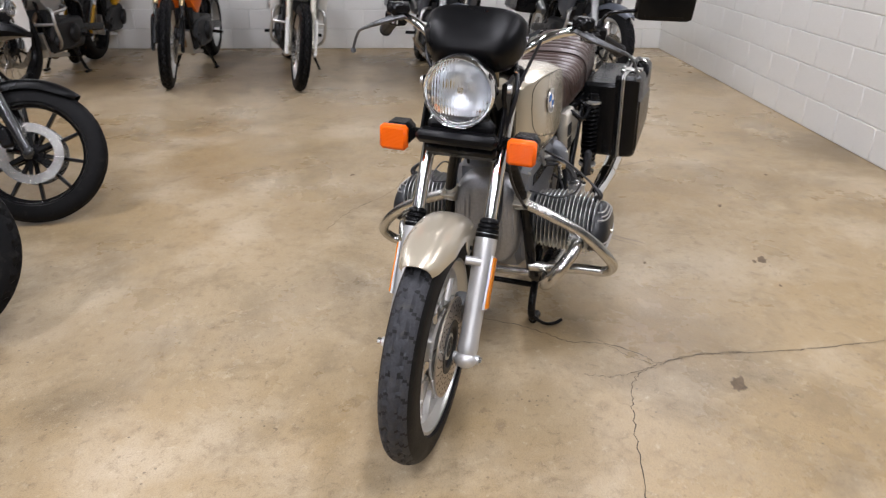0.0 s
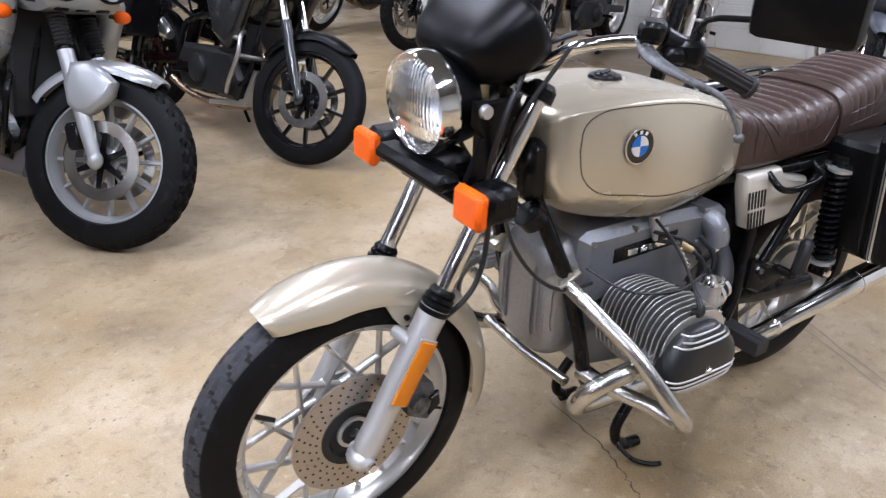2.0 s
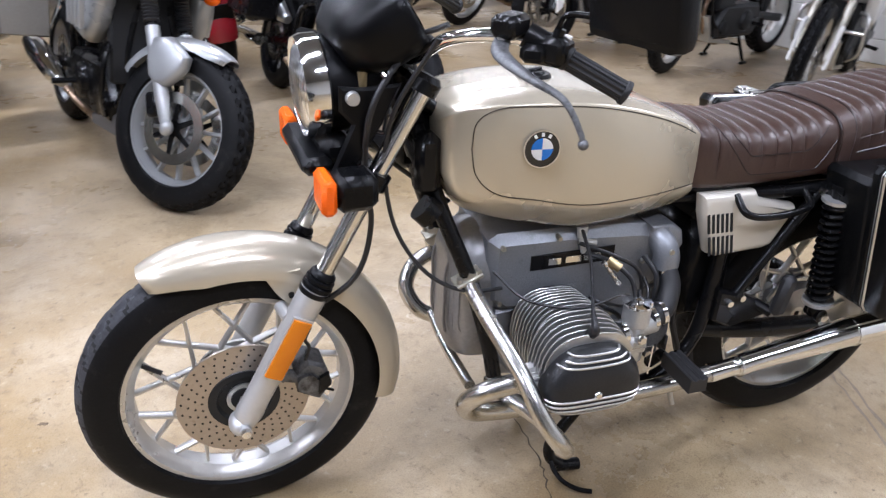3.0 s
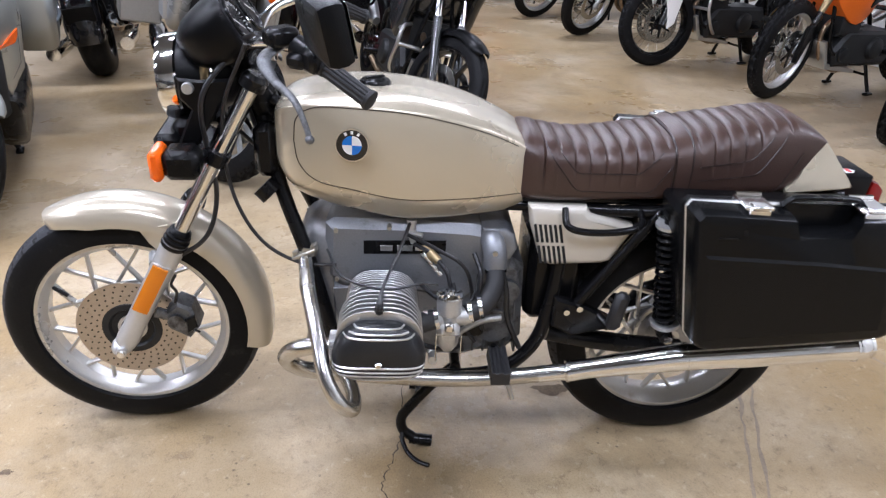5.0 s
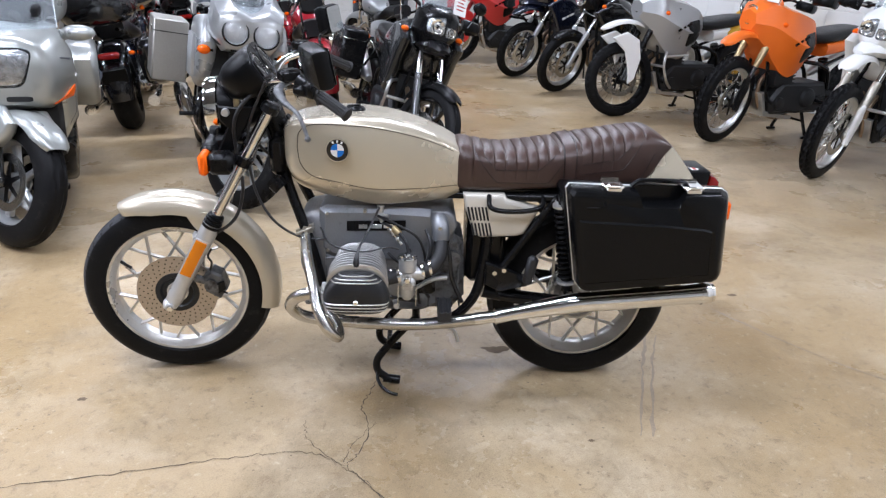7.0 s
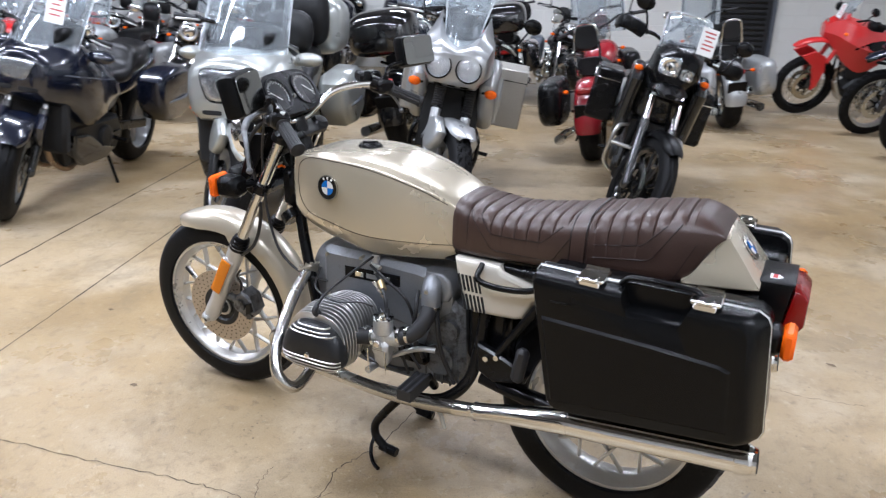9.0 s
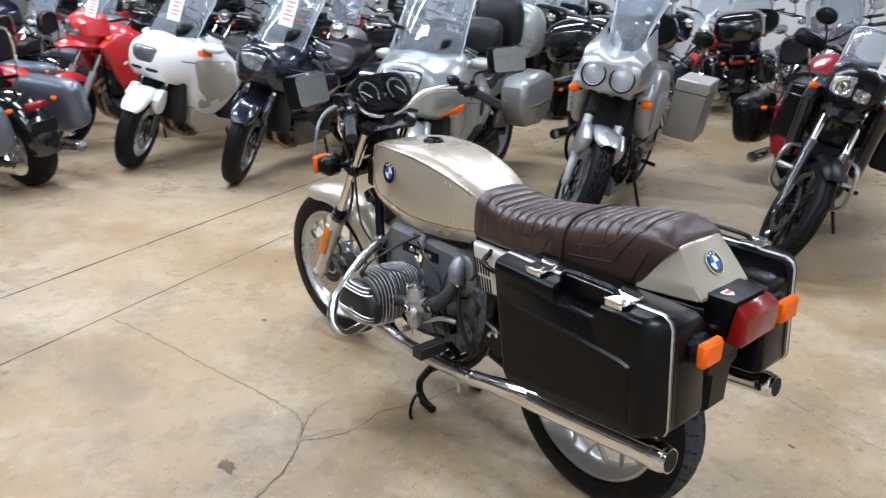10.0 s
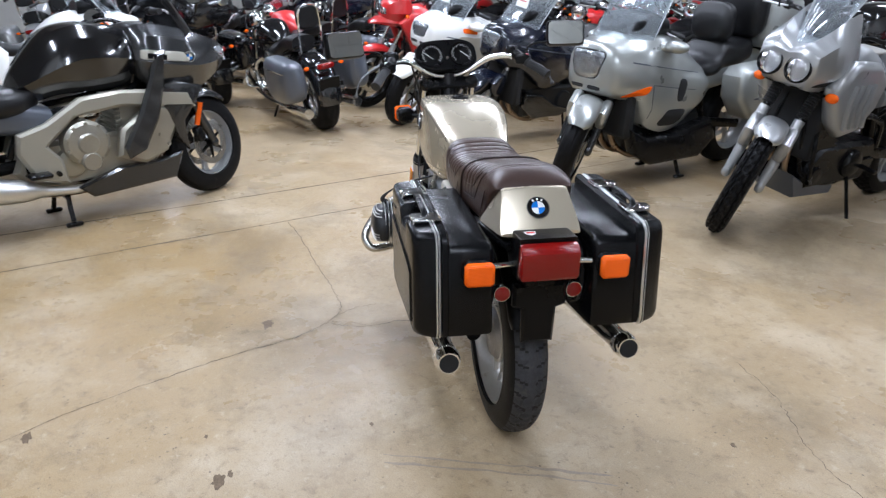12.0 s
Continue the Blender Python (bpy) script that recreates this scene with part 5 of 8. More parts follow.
    g = Geo().prism([(0.205, 0.485), (0.255, 0.49), (0.285, 0.455), (0.285, 0.36), (0.255, 0.32), (0.20, 0.33), (0.18, 0.40)], s * 0.090, s * 0.1015, 0.004)
    part("gearbox_cover", g, GEARBOX, eng, "ribbed cast cover")
    for pts, r in (([(0.02, 0.125, 0.625), (0.09, 0.150, 0.600), (0.150, 0.150, 0.560), (0.175, 0.140, 0.480), (0.170, 0.130, 0.400)], 0.0045),
                   ([(0.175, 0.125, 0.580), (0.190, 0.160, 0.545), (0.185, 0.165, 0.470), (0.205, 0.145, 0.390)], 0.006),
                   ([(0.055, 0.130, 0.500), (0.085, 0.150, 0.480), (0.120, 0.150, 0.455), (0.150, 0.140, 0.405), (0.190, 0.135, 0.345)], 0.005),
                   ([(0.235, 0.125, 0.560), (0.252, 0.150, 0.500), (0.262, 0.145, 0.420), (0.300, 0.135, 0.330)], 0.007)):
        part("wiring", Geo().tube([(x, s * y, z) for x, y, z in pts], r, 8, 5), CABLE, eng)
    # black box added to give the dark inner shadow by the carburettor
    part("gap_filler", Geo().box((0.160, s * 0.122, 0.385), (0.10, 0.03, 0.060), 0.010), BLACK, eng, "black box added for the dark gap under the carburettor")
    # crash bar
    g = Geo().tube([(-0.212, s * 0.112, 0.562), (-0.195, s * 0.20, 0.522), (-0.165, s * 0.30, 0.462), (-0.142, s * 0.362, 0.400), (-0.112, s * 0.384, 0.352), (-0.088, s * 0.360, 0.318), (-0.095, s * 0.29, 0.318), (-0.135, s * 0.20, 0.325), (-0.155, s * 0.13, 0.33)], 0.0165, 14, 6)
    cb = part("crash_bar", g, DULL_CHROME, HERO, "worn chrome engine crash bar")
    g = Geo().box((-0.212, s * 0.112, 0.570), (0.060, 0.045, 0.008), 0.002, Matrix.Rotation(radians(-25), 4, "Y"))
    g.tube([(-0.214, s * 0.112, 0.540), (-0.203, s * 0.108, 0.582)], 0.022, 14)
    for q in (-0.02, 0.02):
        g.tube([(-0.212 + q, s * 0.124, 0.567 + q * 0.4), (-0.212 + q, s * 0.124, 0.582 + q * 0.4)], 0.006, 6)
    part("bar_clamp", g, ZINC, cb)
    # exhaust
    g = Geo().tube([(-0.115, s * 0.275, 0.425), (-0.170, s * 0.278, 0.425), (-0.222, s * 0.262, 0.402), (-0.246, s * 0.235, 0.360), (-0.222, s * 0.205, 0.312), (-0.165, s * 0.188, 0.288), (-0.05, s * 0.180, 0.274), (0.10, s * 0.182, 0.268), (0.23, s * 0.190, 0.278), (0.42, s * 0.218, 0.324)], 0.0195, 16, 6)
    hd = part("exhaust_header", g, DULL_CHROME, HERO, "worn chrome exhaust header pipe")
    g = Geo().lathe([(0.019, -0.017), (0.033, -0.014), (0.034, 0.012), (0.019, 0.016)], (-0.127, s * 0.275, 0.425), "x", 36, True, bump=lambda n, k: -0.009 if n % 2 and k in (1, 2) else 0.0)
    part("exhaust_nut", g, ALLOY, hd, "finned exhaust nut")
    pts = [(0.34, s * 0.207, 0.304), (0.40, s * 0.214, 0.318), (0.405, s * 0.215, 0.319), (0.45, s * 0.220, 0.332), (0.56, s * 0.236, 0.364), (0.655, s * 0.246, 0.388), (0.665, s * 0.247, 0.390), (0.80, s * 0.250, 0.404), (1.040, s * 0.252, 0.429), (1.045, s * 0.252, 0.4295), (1.068, s * 0.252, 0.432), (1.080, s * 0.252, 0.433)]
    rad = [0.021, 0.021, 0.0235, 0.0235, 0.0285, 0.0325, 0.0325, 0.0335, 0.0335, 0.0355, 0.0345, 0.029]
    g = Geo().tube(pts, rad, 28, 3)
    mf = part("muffler", g, CHROME, HERO, "long chrome muffler")
    d = (Vector(pts[-1]) - Vector(pts[-3])).normalized()
    e = Vector(pts[-1]) + d * 0.001
    part("tail_hole", Geo().tube([e - d * 0.002, e + d * 0.0048], 0.0262, 24), HOLE, mf)
    g = Geo().tube([e - d * 0.004, e + d * 0.004, e + d * 0.003], [0.0312, 0.030, 0.0266], 24, 1)
    part("tail_ring", g, CHROME, mf)
    for p in (pts[2], pts[6], pts[9]):
        p = Vector(p)
        k = 0.0255 if p.x < 0.5 else 0.0340 if p.x < 0.9 else 0.0362
        part("muffler_band", Geo().tube([p - d * 0.002, p + d * 0.003], k, 24), CHROME, mf)
    # footrests
    g = Geo().tube([(0.235, s * 0.16, 0.345), (0.235, s * 0.20, 0.352)], 0.012, 10)
    g.tube([(0.235, s * 0.13, 0.30), (0.235, s * 0.165, 0.345)], 0.013, 10)
    fp = part("footpeg", g, BLACK, HERO, "ribbed rubber footpeg")
    comb = [(0.214, 0.343), (0.256, 0.343)] + [(0.256 - 0.0046 * k, 0.373 if (k // 2) % 2 else 0.377) for k in range(10)]
    g = Geo().prism(comb, s * 0.198, s * 0.302, 0.001)
    part("peg_rubber", g, GRIP, fp)
    g = Geo().tube([(0.48, s * 0.14, 0.43), (0.50, s * 0.175, 0.42)], 0.012, 10)
    fp = part("passenger_peg", g, BLACK, HERO, "folded passenger footpeg")
    g = Geo().box((0.510, s * 0.185, 0.470), (0.034, 0.030, 0.10), 0.010, Matrix.Rotation(radians(10), 4, "Y"))
    part("peg_rubber", g, GRIP, fp)
g = Geo().tube([(-0.205, -0.145, 0.330), (-0.21, 0, 0.328), (-0.205, 0.145, 0.330)], 0.012, 12, 4)
part("crash_cross_tube", g, DULL_CHROME, HERO, "chrome tube between the crash bars")
g = Geo().tube([(0.245, -0.150, 0.425), (0.20, -0.165, 0.425), (0.14, -0.185, 0.400), (0.095, -0.20, 0.378), (0.075, -0.215, 0.365)], [0.008, 0.008, 0.007, 0.0065, 0.0065], 10, 4)
g.tube([(0.085, -0.20, 0.362), (0.085, -0.245, 0.366)], 0.010, 10)
part("shift_lever", g, ALLOY, HERO, "alloy gear shift lever")
g = Geo().tube([(0.24, 0.15, 0.33), (0.15, 0.19, 0.32), (0.10, 0.22, 0.33)], 0.008, 10, 4)
part("brake_pedal", g, ALLOY, HERO)

# centre stand
g = Geo()
for s in (-1, 1):
    g.tube([(0.15, s * 0.10, 0.250), (0.10, s * 0.105, 0.200), (0.045, s * 0.110, 0.132), (0.018, s * 0.112, 0.088), (0.022, s * 0.114, 0.050), (0.048, s * 0.115, 0.026)], 0.0135, 12, 5)
    g.tube([(0.040, s * 0.115, 0.022), (0.098, s * 0.116, 0.015)], 0.015, 12)
g.tube([(0.15, -0.11, 0.250), (0.15, 0.11, 0.250)], 0.014, 12)
g.tube([(0.060, -0.105, 0.150), (0.060, 0.105, 0.150)], 0.010, 10)
st = part("centre_stand", g, BLACK, HERO, "black tubular centre stand, down")
g = Geo().tube([(0.020, -0.118, 0.052), (0.022, -0.140, 0.034), (0.036, -0.165, 0.018), (0.064, -0.192, 0.012), (0.090, -0.208, 0.014)], 0.006, 8, 4)
part("stand_tang", g, BLACK, st)
g = Geo().tube([(0.20, -0.15, 0.25), (0.27, -0.165, 0.245), (0.29, -0.17, 0.20)], 0.006, 8, 3)
part("side_stand_spring", g, ALLOY, HERO)

# rear: fender, lamp, plate bracket, indicators
g = fender_shell(REAR + Vector((0, 0, 0.01)), 0.352, 0.066, radians(70), radians(152), drop=0.03, tip=0.9)
part("rear_fender", g, PLASTIC, HERO, "black plastic rear fender", sharp=60)
g = Geo().prism([(0.967, 0.706), (0.967, 0.764), (0.982, 0.774), (1.090, 0.776), (1.076, 0.672), (1.002, 0.666)], -0.078, 0.078, 0.008, steps=2)
g.box((1.002, 0, 0.655), (0.07, 0.12, 0.06), 0.012)
tl = part("tail_light", g, PLASTIC, HERO, "large red tail light in a black housing")
g = Geo().prism([(1.0905, 0.764), (1.106, 0.760), (1.122, 0.744), (1.122, 0.682), (1.114, 0.670), (1.077, 0.671)], -0.077, 0.077, 0.007, steps=2)
part("tail_lens", g, RED, tl, "deep red lens")
g = Geo().prism([(1.036, -0.052), (1.036, -0.022), (1.054, -0.024), (1.064, -0.037), (1.054, -0.050)], 0.7745, 0.7768, 0.0005, "xy")
stk = part("shield_sticker", g, PAPER, tl, "small white and red shield sticker")
part("sticker_bar", Geo().box((1.047, -0.037, 0.7772), (0.010, 0.022, 0.0012), 0.0003), RED_PAINT, stk)
g = Geo().prism([(-0.044, 0.455), (0.044, 0.455), (0.048, 0.555), (0.074, 0.565), (0.074, 0.63), (-0.074, 0.63), (-0.074, 0.565), (-0.048, 0.555)], 1.020, 1.047, 0.008, "yz")
g.box((1.025, 0, 0.645), (0.06, 0.10, 0.06), 0.015)
part("plate_bracket", g, PLASTIC, HERO, "black empty plate bracket")
for s in (-1, 1):
    g = Geo().lathe([(0.0005, 0.010), (0.022, 0.010), (0.025, 0.004), (0.025, -0.006), (0.0005, -0.006)], (1.020, s * 0.100, 0.600), "x", 24)
    rr = part("rear_reflector", g, CHROME, HERO, "small round red reflector")
    g = Geo().lathe([(0.0005, 0.013), (0.016, 0.012), (0.021, 0.0105)], (1.020, s * 0.100, 0.600), "x", 24)
    part("reflector_lens", g, RED, rr)
    g = Geo().tube([(1.035, s * 0.06, 0.690), (1.048, s * 0.145, 0.690)], 0.008, 12)
    c = Vector((1.056, s * 0.180, 0.690))
    ri = part("rear_indicator", g, CHROME, HERO, "square amber rear indicator on a chrome stalk")
    part("indicator_shell", Geo().box(c, (0.066, 0.074, 0.060), 0.014), PLASTIC, ri)
    part("indicator_lens", Geo().box(c + Vector((0.042, 0, 0)), (0.026, 0.077, 0.062), 0.008), AMBER, ri, "amber ribbed lens")

# panniers
OUT = [(0.584, 0.794), (0.575, 0.780), (0.628, 0.486), (0.640, 0.470), (0.657, 0.464), (1.062, 0.502), (1.077, 0.510), (1.083, 0.526), (1.062, 0.760), (1.054, 0.776), (1.036, 0.787)]
NOTCH = [(0.925, 0.787), (0.912, 0.756), (0.90, 0.750), (0.80, 0.748), (0.788, 0.754), (0.775, 0.786)]
for s in (-1, 1):
    g = Geo().prism([(x, z - (0.030 if z > 0.7 else 0.0)) for x, z in OUT + [(0.84, 0.790)]], s * 0.135, s * 0.262, 0.014, steps=3)
    g.prism(OUT + [(0.84, 0.790)], s * 0.250, s * 0.274, 0.006)
    pn = part("pannier", g, CASE, HERO, "black hard plastic pannier with chrome latches")
    g = Geo()
    rings = []
    mid = Vector((0.845, 0.62))
    for y, k in ((0.286, 0.0), (0.316, 0.003), (0.330, 0.008), (0.338, 0.017), (0.341, 0.030)):
        rings.append([(x + (mid.x - x) * k * 2.6 - max(0.0, (x - 0.845) / 0.245) * 0.026 * min(1.0, (y - 0.286) / 0.055), s * y, z + (mid.y - z) * k * 3.4) for x, z in OUT + NOTCH])
    g.rings(rings)
    lid = part("lid", g, CASE, pn, "grained black lid with a stepped panel", sharp=30)
    g = Geo().prism([(0.610, 0.700), (0.645, 0.496), (1.020, 0.531), (1.008, 0.672), (0.985, 0.680), (0.85, 0.690)], s * 0.334, s * 0.3465, 0.006)
    part("lid_panel", g, CASE, lid)
    g = Geo().box((0.655, s * 0.3422, 0.738), (0.05, 0.002, 0.004), 0.0004)
    part("lid_mark", g, PLASTIC, lid)
    band = []
    for x, z in OUT:
        band.append(Vector((x + (0.845 - x) * -0.008, 0, z + (0.62 - z) * -0.010)))
    g = Geo()
    g.prism([(p.x, p.z) for p in band], s * 0.273, s * 0.2865, 0.0035)
    part("band", g, ALU, pn, "bright metal edge band", sharp=25)
    # slightly proud dark strip stands in for the shaded groove along the band
    g = Geo().prism([(p.x + (p.x - 0.845) * 0.004, p.z + (p.z - 0.62) * 0.005) for p in band], s * 0.2785, s * 0.2815, 0.0008)
    part("band_groove", g, GRIP, pn, "dark strip for the shaded groove in the band")
    g = Geo().prism([(0.935, 0.795), (0.918, 0.744), (0.782, 0.742), (0.765, 0.795)], s * 0.2855, s * 0.2905, 0.001)
    part("handle_recess", g, CASE, pn, "dark recess behind the handle")
    for x in (0.706, 0.940):
        g = Geo().box((x, s * 0.290, 0.7945), (0.060, 0.070, 0.010), 0.003)
        g.box((x, s * 0.318, 0.798), (0.034, 0.030, 0.010), 0.003)
        g.box((x, s * 0.326, 0.780), (0.044, 0.006, 0.030), 0.002)
        g.tube([(x - 0.026, s * 0.262, 0.802), (x + 0.026, s * 0.262, 0.802)], 0.005, 8)
        part("latch", g, CHROME, pn, "chrome latch")
    g = Geo().tube([(0.765, s * 0.292, 0.790), (0.78, s * 0.294, 0.806), (0.80, s * 0.295, 0.810), (0.90, s * 0.295, 0.809), (0.92, s * 0.294, 0.805), (0.935, s * 0.292, 0.788)], 0.0085, 10, 4, flat=0.7)
    part("handle", g, PLASTIC, pn, "black carrying handle")
    g = Geo().tube([(0.62, s * 0.125, 0.70), (0.85, s * 0.128, 0.71), (1.0, s * 0.125, 0.70), (1.0, s * 0.125, 0.56), (0.75, s * 0.125, 0.50), (0.64, s * 0.14, 0.50)], 0.007, 8, 4)
    part("pannier_rail", g, BLACK, HERO)

# loose cables at the front
g = Geo().tube([(-0.33, -0.10, 1.02), (-0.40, -0.13, 0.93), (-0.41, -0.10, 0.80), (-0.40, -0.10, 0.70), (-0.43, -0.105, 0.60), (-0.50, -0.10, 0.545), (-0.565, -0.09, 0.525)], 0.0055, 8, 6)
part("front_brake_hose", g, CABLE, HERO, "looped black brake hose")
g = Geo().tube([(-0.30, -0.16, 1.04), (-0.37, -0.11, 0.88), (-0.36, -0.11, 0.70), (-0.30, -0.13, 0.60), (-0.22, -0.13, 0.55), (-0.14, -0.12, 0.54)], 0.0042, 8, 6)
part("clutch_cable", g, CABLE, HERO)
g = Geo().tube([(-0.31, 0.14, 1.05), (-0.42, 0.10, 0.99), (-0.42, 0.02, 0.90), (-0.36, 0.02, 0.80), (-0.2, 0.06, 0.66)], 0.005, 8, 6)
g.tube([(-0.28, -0.15, 1.06), (-0.36, -0.06, 1.0), (-0.34, -0.02, 0.90), (-0.3, -0.05, 0.78)], 0.005, 8, 6)
part("throttle_cable", g, CABLE, HERO)
for y in (-0.075, 0.075):
    part("ignition_coil", Geo().box((-0.29, y, 0.80), (0.05, 0.05, 0.12), 0.015), BLACK, HERO, "black coil behind the steering head")
part("horn", Geo().tube([(-0.30, -0.085, 0.72), (-0.28, -0.088, 0.70)], 0.03, 16), BLACK, HERO)
part("battery_box", Geo().box((0.40, 0, 0.62), (0.14, 0.18, 0.16), 0.015), BLACK, HERO, "black battery box")
part("air_box", Geo().box((0.375, 0, 0.50), (0.13, 0.19, 0.24), 0.02), BLACK, HERO, "black box behind the gearbox")


# ---- the other motorcycles: shared parts ----
def wheel_part(name, root, centre, radius, width, rim_r, style, mat, pattern="road", disc=True, m=None, segs=80):
    """style: cast (with a number of spokes) or wire."""
    w = part(name, rim_geo(rim_r, width * 0.8, 48), mat, root, "", (m or Matrix()) @ Matrix.Translation(centre))
    part("hub", hub_geo(Geo(), 0.035, 0.05, 0.014), mat, w)
    rr = rim_r - 0.03
    for i in range(style if isinstance(style, int) else 0):
        t = 2 * math.pi * (i + 0.3) / style
        wd = 0.30 / style if style > 6 else 0.045
        g = Geo().beam((0.045 * math.sin(t), 0, 0.045 * math.cos(t)), (rr * math.sin(t), 0, rr * math.cos(t)), wd * 0.8, 0.030, (0, 1, 0), wd * 0.6)
        if style <= 6:
            a = t + 0.13
            g.beam((0.12 * math.sin(t), 0, 0.12 * math.cos(t)), (rr * math.sin(a), 0, rr * math.cos(a)), wd * 0.5, 0.026)
        part("spoke", g, mat, w)
    part("tyre", tyre_geo(radius, width, rim_r, segs if pattern == "road" else 136, 0.006, pattern), RUBBER, w, "black rubber tyre")
    if style == "wire":
        g = Geo()
        for i in range(32):
            t = 2 * math.pi * i / 32
            s = 1 if i % 2 else -1
            a = t + (0.35 if i % 4 < 2 else -0.35)
            g.tube([(0.045 * math.sin(a), s * 0.035, 0.045 * math.cos(a)), (rr * math.sin(t), s * 0.006, rr * math.cos(t))], 0.0022, 5, 1)
        tagged(part("wire_spokes", g, CHROME, w), kind="stuff")
    if disc:
        for s in ((-1, 1) if disc == 2 else (disc,)):
            part("brake_disc", disc_geo(radius * 0.44, radius * 0.31, s * 0.058), DULL_CHROME, w, "steel brake disc")
            star = []
            for i in range(6):
                t = 2 * math.pi * i / 6
                for rad, a in ((0.034, t - 0.38), (radius * 0.31, t - 0.06), (radius * 0.31, t + 0.10), (0.034, t + 0.38)):
                    star.append((rad * math.sin(a), rad * math.cos(a)))
            g = Geo().prism(star, s * 0.055, s * 0.061, 0.001)
            part("disc_carrier", g, BLACK, w)
    return w


def stand_leg(root, x, side=True):
    if side:
        g = Geo().tube([(x, -0.13, 0.28), (x - 0.02, -0.20, 0.13), (x - 0.04, -0.26, 0.012)], 0.011, 8, 3)
        g.box((x - 0.045, -0.27, 0.012), (0.06, 0.035, 0.010), 0.003)
        part("side_stand", g, BLACK, root, "black side stand, down")
    else:
        g = Geo()
        for s in (-1, 1):
            g.tube([(x, s * 0.09, 0.26), (x + 0.015, s * 0.14, 0.12), (x + 0.02, s * 0.18, 0.03)], 0.014, 8, 3)
            g.box((x + 0.02, s * 0.185, 0.014), (0.09, 0.035, 0.022), 0.006)
        g.tube([(x + 0.01, -0.12, 0.15), (x + 0.01, 0.12, 0.15)], 0.010, 8)
        part("centre_stand", g, BLACK, root, "black centre stand, down")


CUR = Matrix()


def chassis(root, wb=1.55, rf=0.32, rr=0.32, wf=0.11, wr=0.15, rake=0.47, style=5, wheel=BLACK, pattern="road", fork=SILVER, upside=False, stand="side", engine=ENGINE, head=0.98, bars=(0.40, 1.10), grips=BLACK,
            pipe=ALU, pipe_high=False, discs=2, gaiter=False, steer=0.0):
    """Wheels, fork, frame, engine, exhaust, bars, pegs and stand of a motorcycle whose front wheel stands on the origin; it faces -x."""
    global CUR
    pivot = Matrix.Translation((0.05, 0, rf))
    CUR = pivot @ Matrix.Rotation(radians(steer), 4, Vector((rake, 0, 1)).normalized()) @ pivot.inverted()
    wheel_part("front_wheel", root, (0, 0, rf), rf, wf, rf - wf * 0.85, style, wheel, pattern, discs, CUR)
    wheel_part("rear_wheel", root, (wb, 0, rr), rr, wr, rr - wr * 0.62, style, wheel, pattern, 1)
    hx, hz = (head - rf) * rake, head
    for s in (-1, 1):
        lo, hi = Vector((0.0, s * 0.098, rf)), Vector((hx, s * 0.098, hz))
        g = Geo()
        a, b = (lo, lo * 0.45 + hi * 0.55) if not upside else (lo * 0.55 + hi * 0.45, hi)
        g.tube([a, a * 0.7 + b * 0.3, b], [0.022, 0.029, 0.029], 12, 1)
        if not upside:
            g.ball(lo, (0.028, 0.026, 0.034), 10)
        leg = part("fork_leg", g, fork, root, "", CUR)
        g = Geo()
        if upside:
            g.tube([lo, a], 0.019, 12)
            g.beam(lo + Vector((-0.02, 0, 0)), lo + (hi - lo) * 0.30 + Vector((-0.03, 0, 0)), 0.05, 0.02, (0, 1, 0))
        else:
            g.tube([b, hi], 0.020, 12)
        part("fork_tube", g, BLACK if gaiter else CHROME if not upside else GRAPHITE, leg)
        if gaiter:
            g = Geo()
            n = 14
            pts = [b + (hi - b) * (0.05 + 0.6 * k / (2 * n)) for k in range(2 * n)]
            g.tube(pts, [0.034 if k % 2 else 0.027 for k in range(2 * n)], 12, 1)
            part("fork_gaiter", g, GRIP, leg)
        c = Geo().box(lo + Vector((0.10, -s * 0.02, 0.07)), (0.06, 0.05, 0.10), 0.012, Matrix.Rotation(radians(20), 4, "Y"))
        part("brake_caliper", c, BLACK, leg)
    g = Geo()
    for q in (0.78, 0.98):
        p = Vector((hx * q, 0, rf + (hz - rf) * q))
        g.box(p, (0.07, 0.235, 0.03), 0.01, Matrix.Rotation(radians(25), 4, "Y"))
    part("fork_yoke", g, BLACK, root, "", CUR)
    # frame and swinging arm
    g = Geo()
    for s in (-1, 1):
        g.tube([(hx + 0.02, s * 0.04, hz - 0.04), (hx + 0.22, s * 0.13, 0.72), (wb * 0.66, s * 0.13, 0.60), (wb * 0.72, s * 0.11, 0.42)], 0.018, 8, 3)
        g.tube([(hx + 0.02, s * 0.03, hz - 0.10), (hx - 0.0, s * 0.10, 0.60), (hx + 0.06, s * 0.12, 0.36), (wb * 0.5, s * 0.12, 0.24), (wb * 0.70, s * 0.11, 0.36)], 0.014, 8, 3)
        g.tube([(wb * 0.62, s * 0.11, 0.62), (wb * 0.86, s * 0.10, 0.72), (wb * 1.06, s * 0.08, 0.78)], 0.013, 8, 3)
    part("frame", g, BLACK, root, "dark tubular frame")
    g = Geo()
    for s in (-1, 1):
        g.beam((wb * 0.68, s * 0.095, 0.38), (wb, s * 0.105, rr), 0.065, 0.03)
    part("swinging_arm", g, BLACK, root)
    g = Geo().tube([(wb * 0.72, 0, 0.66), (wb * 0.78, 0, 0.42)], 0.04, 12)
    part("shock_absorber", g, BLACK, root)
    # engine
    x0 = hx + 0.02
    g = Geo()
    g.prism([(x0 + 0.05, 0.36), (x0 + 0.10, 0.24), (wb * 0.66, 0.22), (wb * 0.72, 0.34), (wb * 0.68, 0.48), (x0 + 0.18, 0.50)], -0.14, 0.14, 0.025)
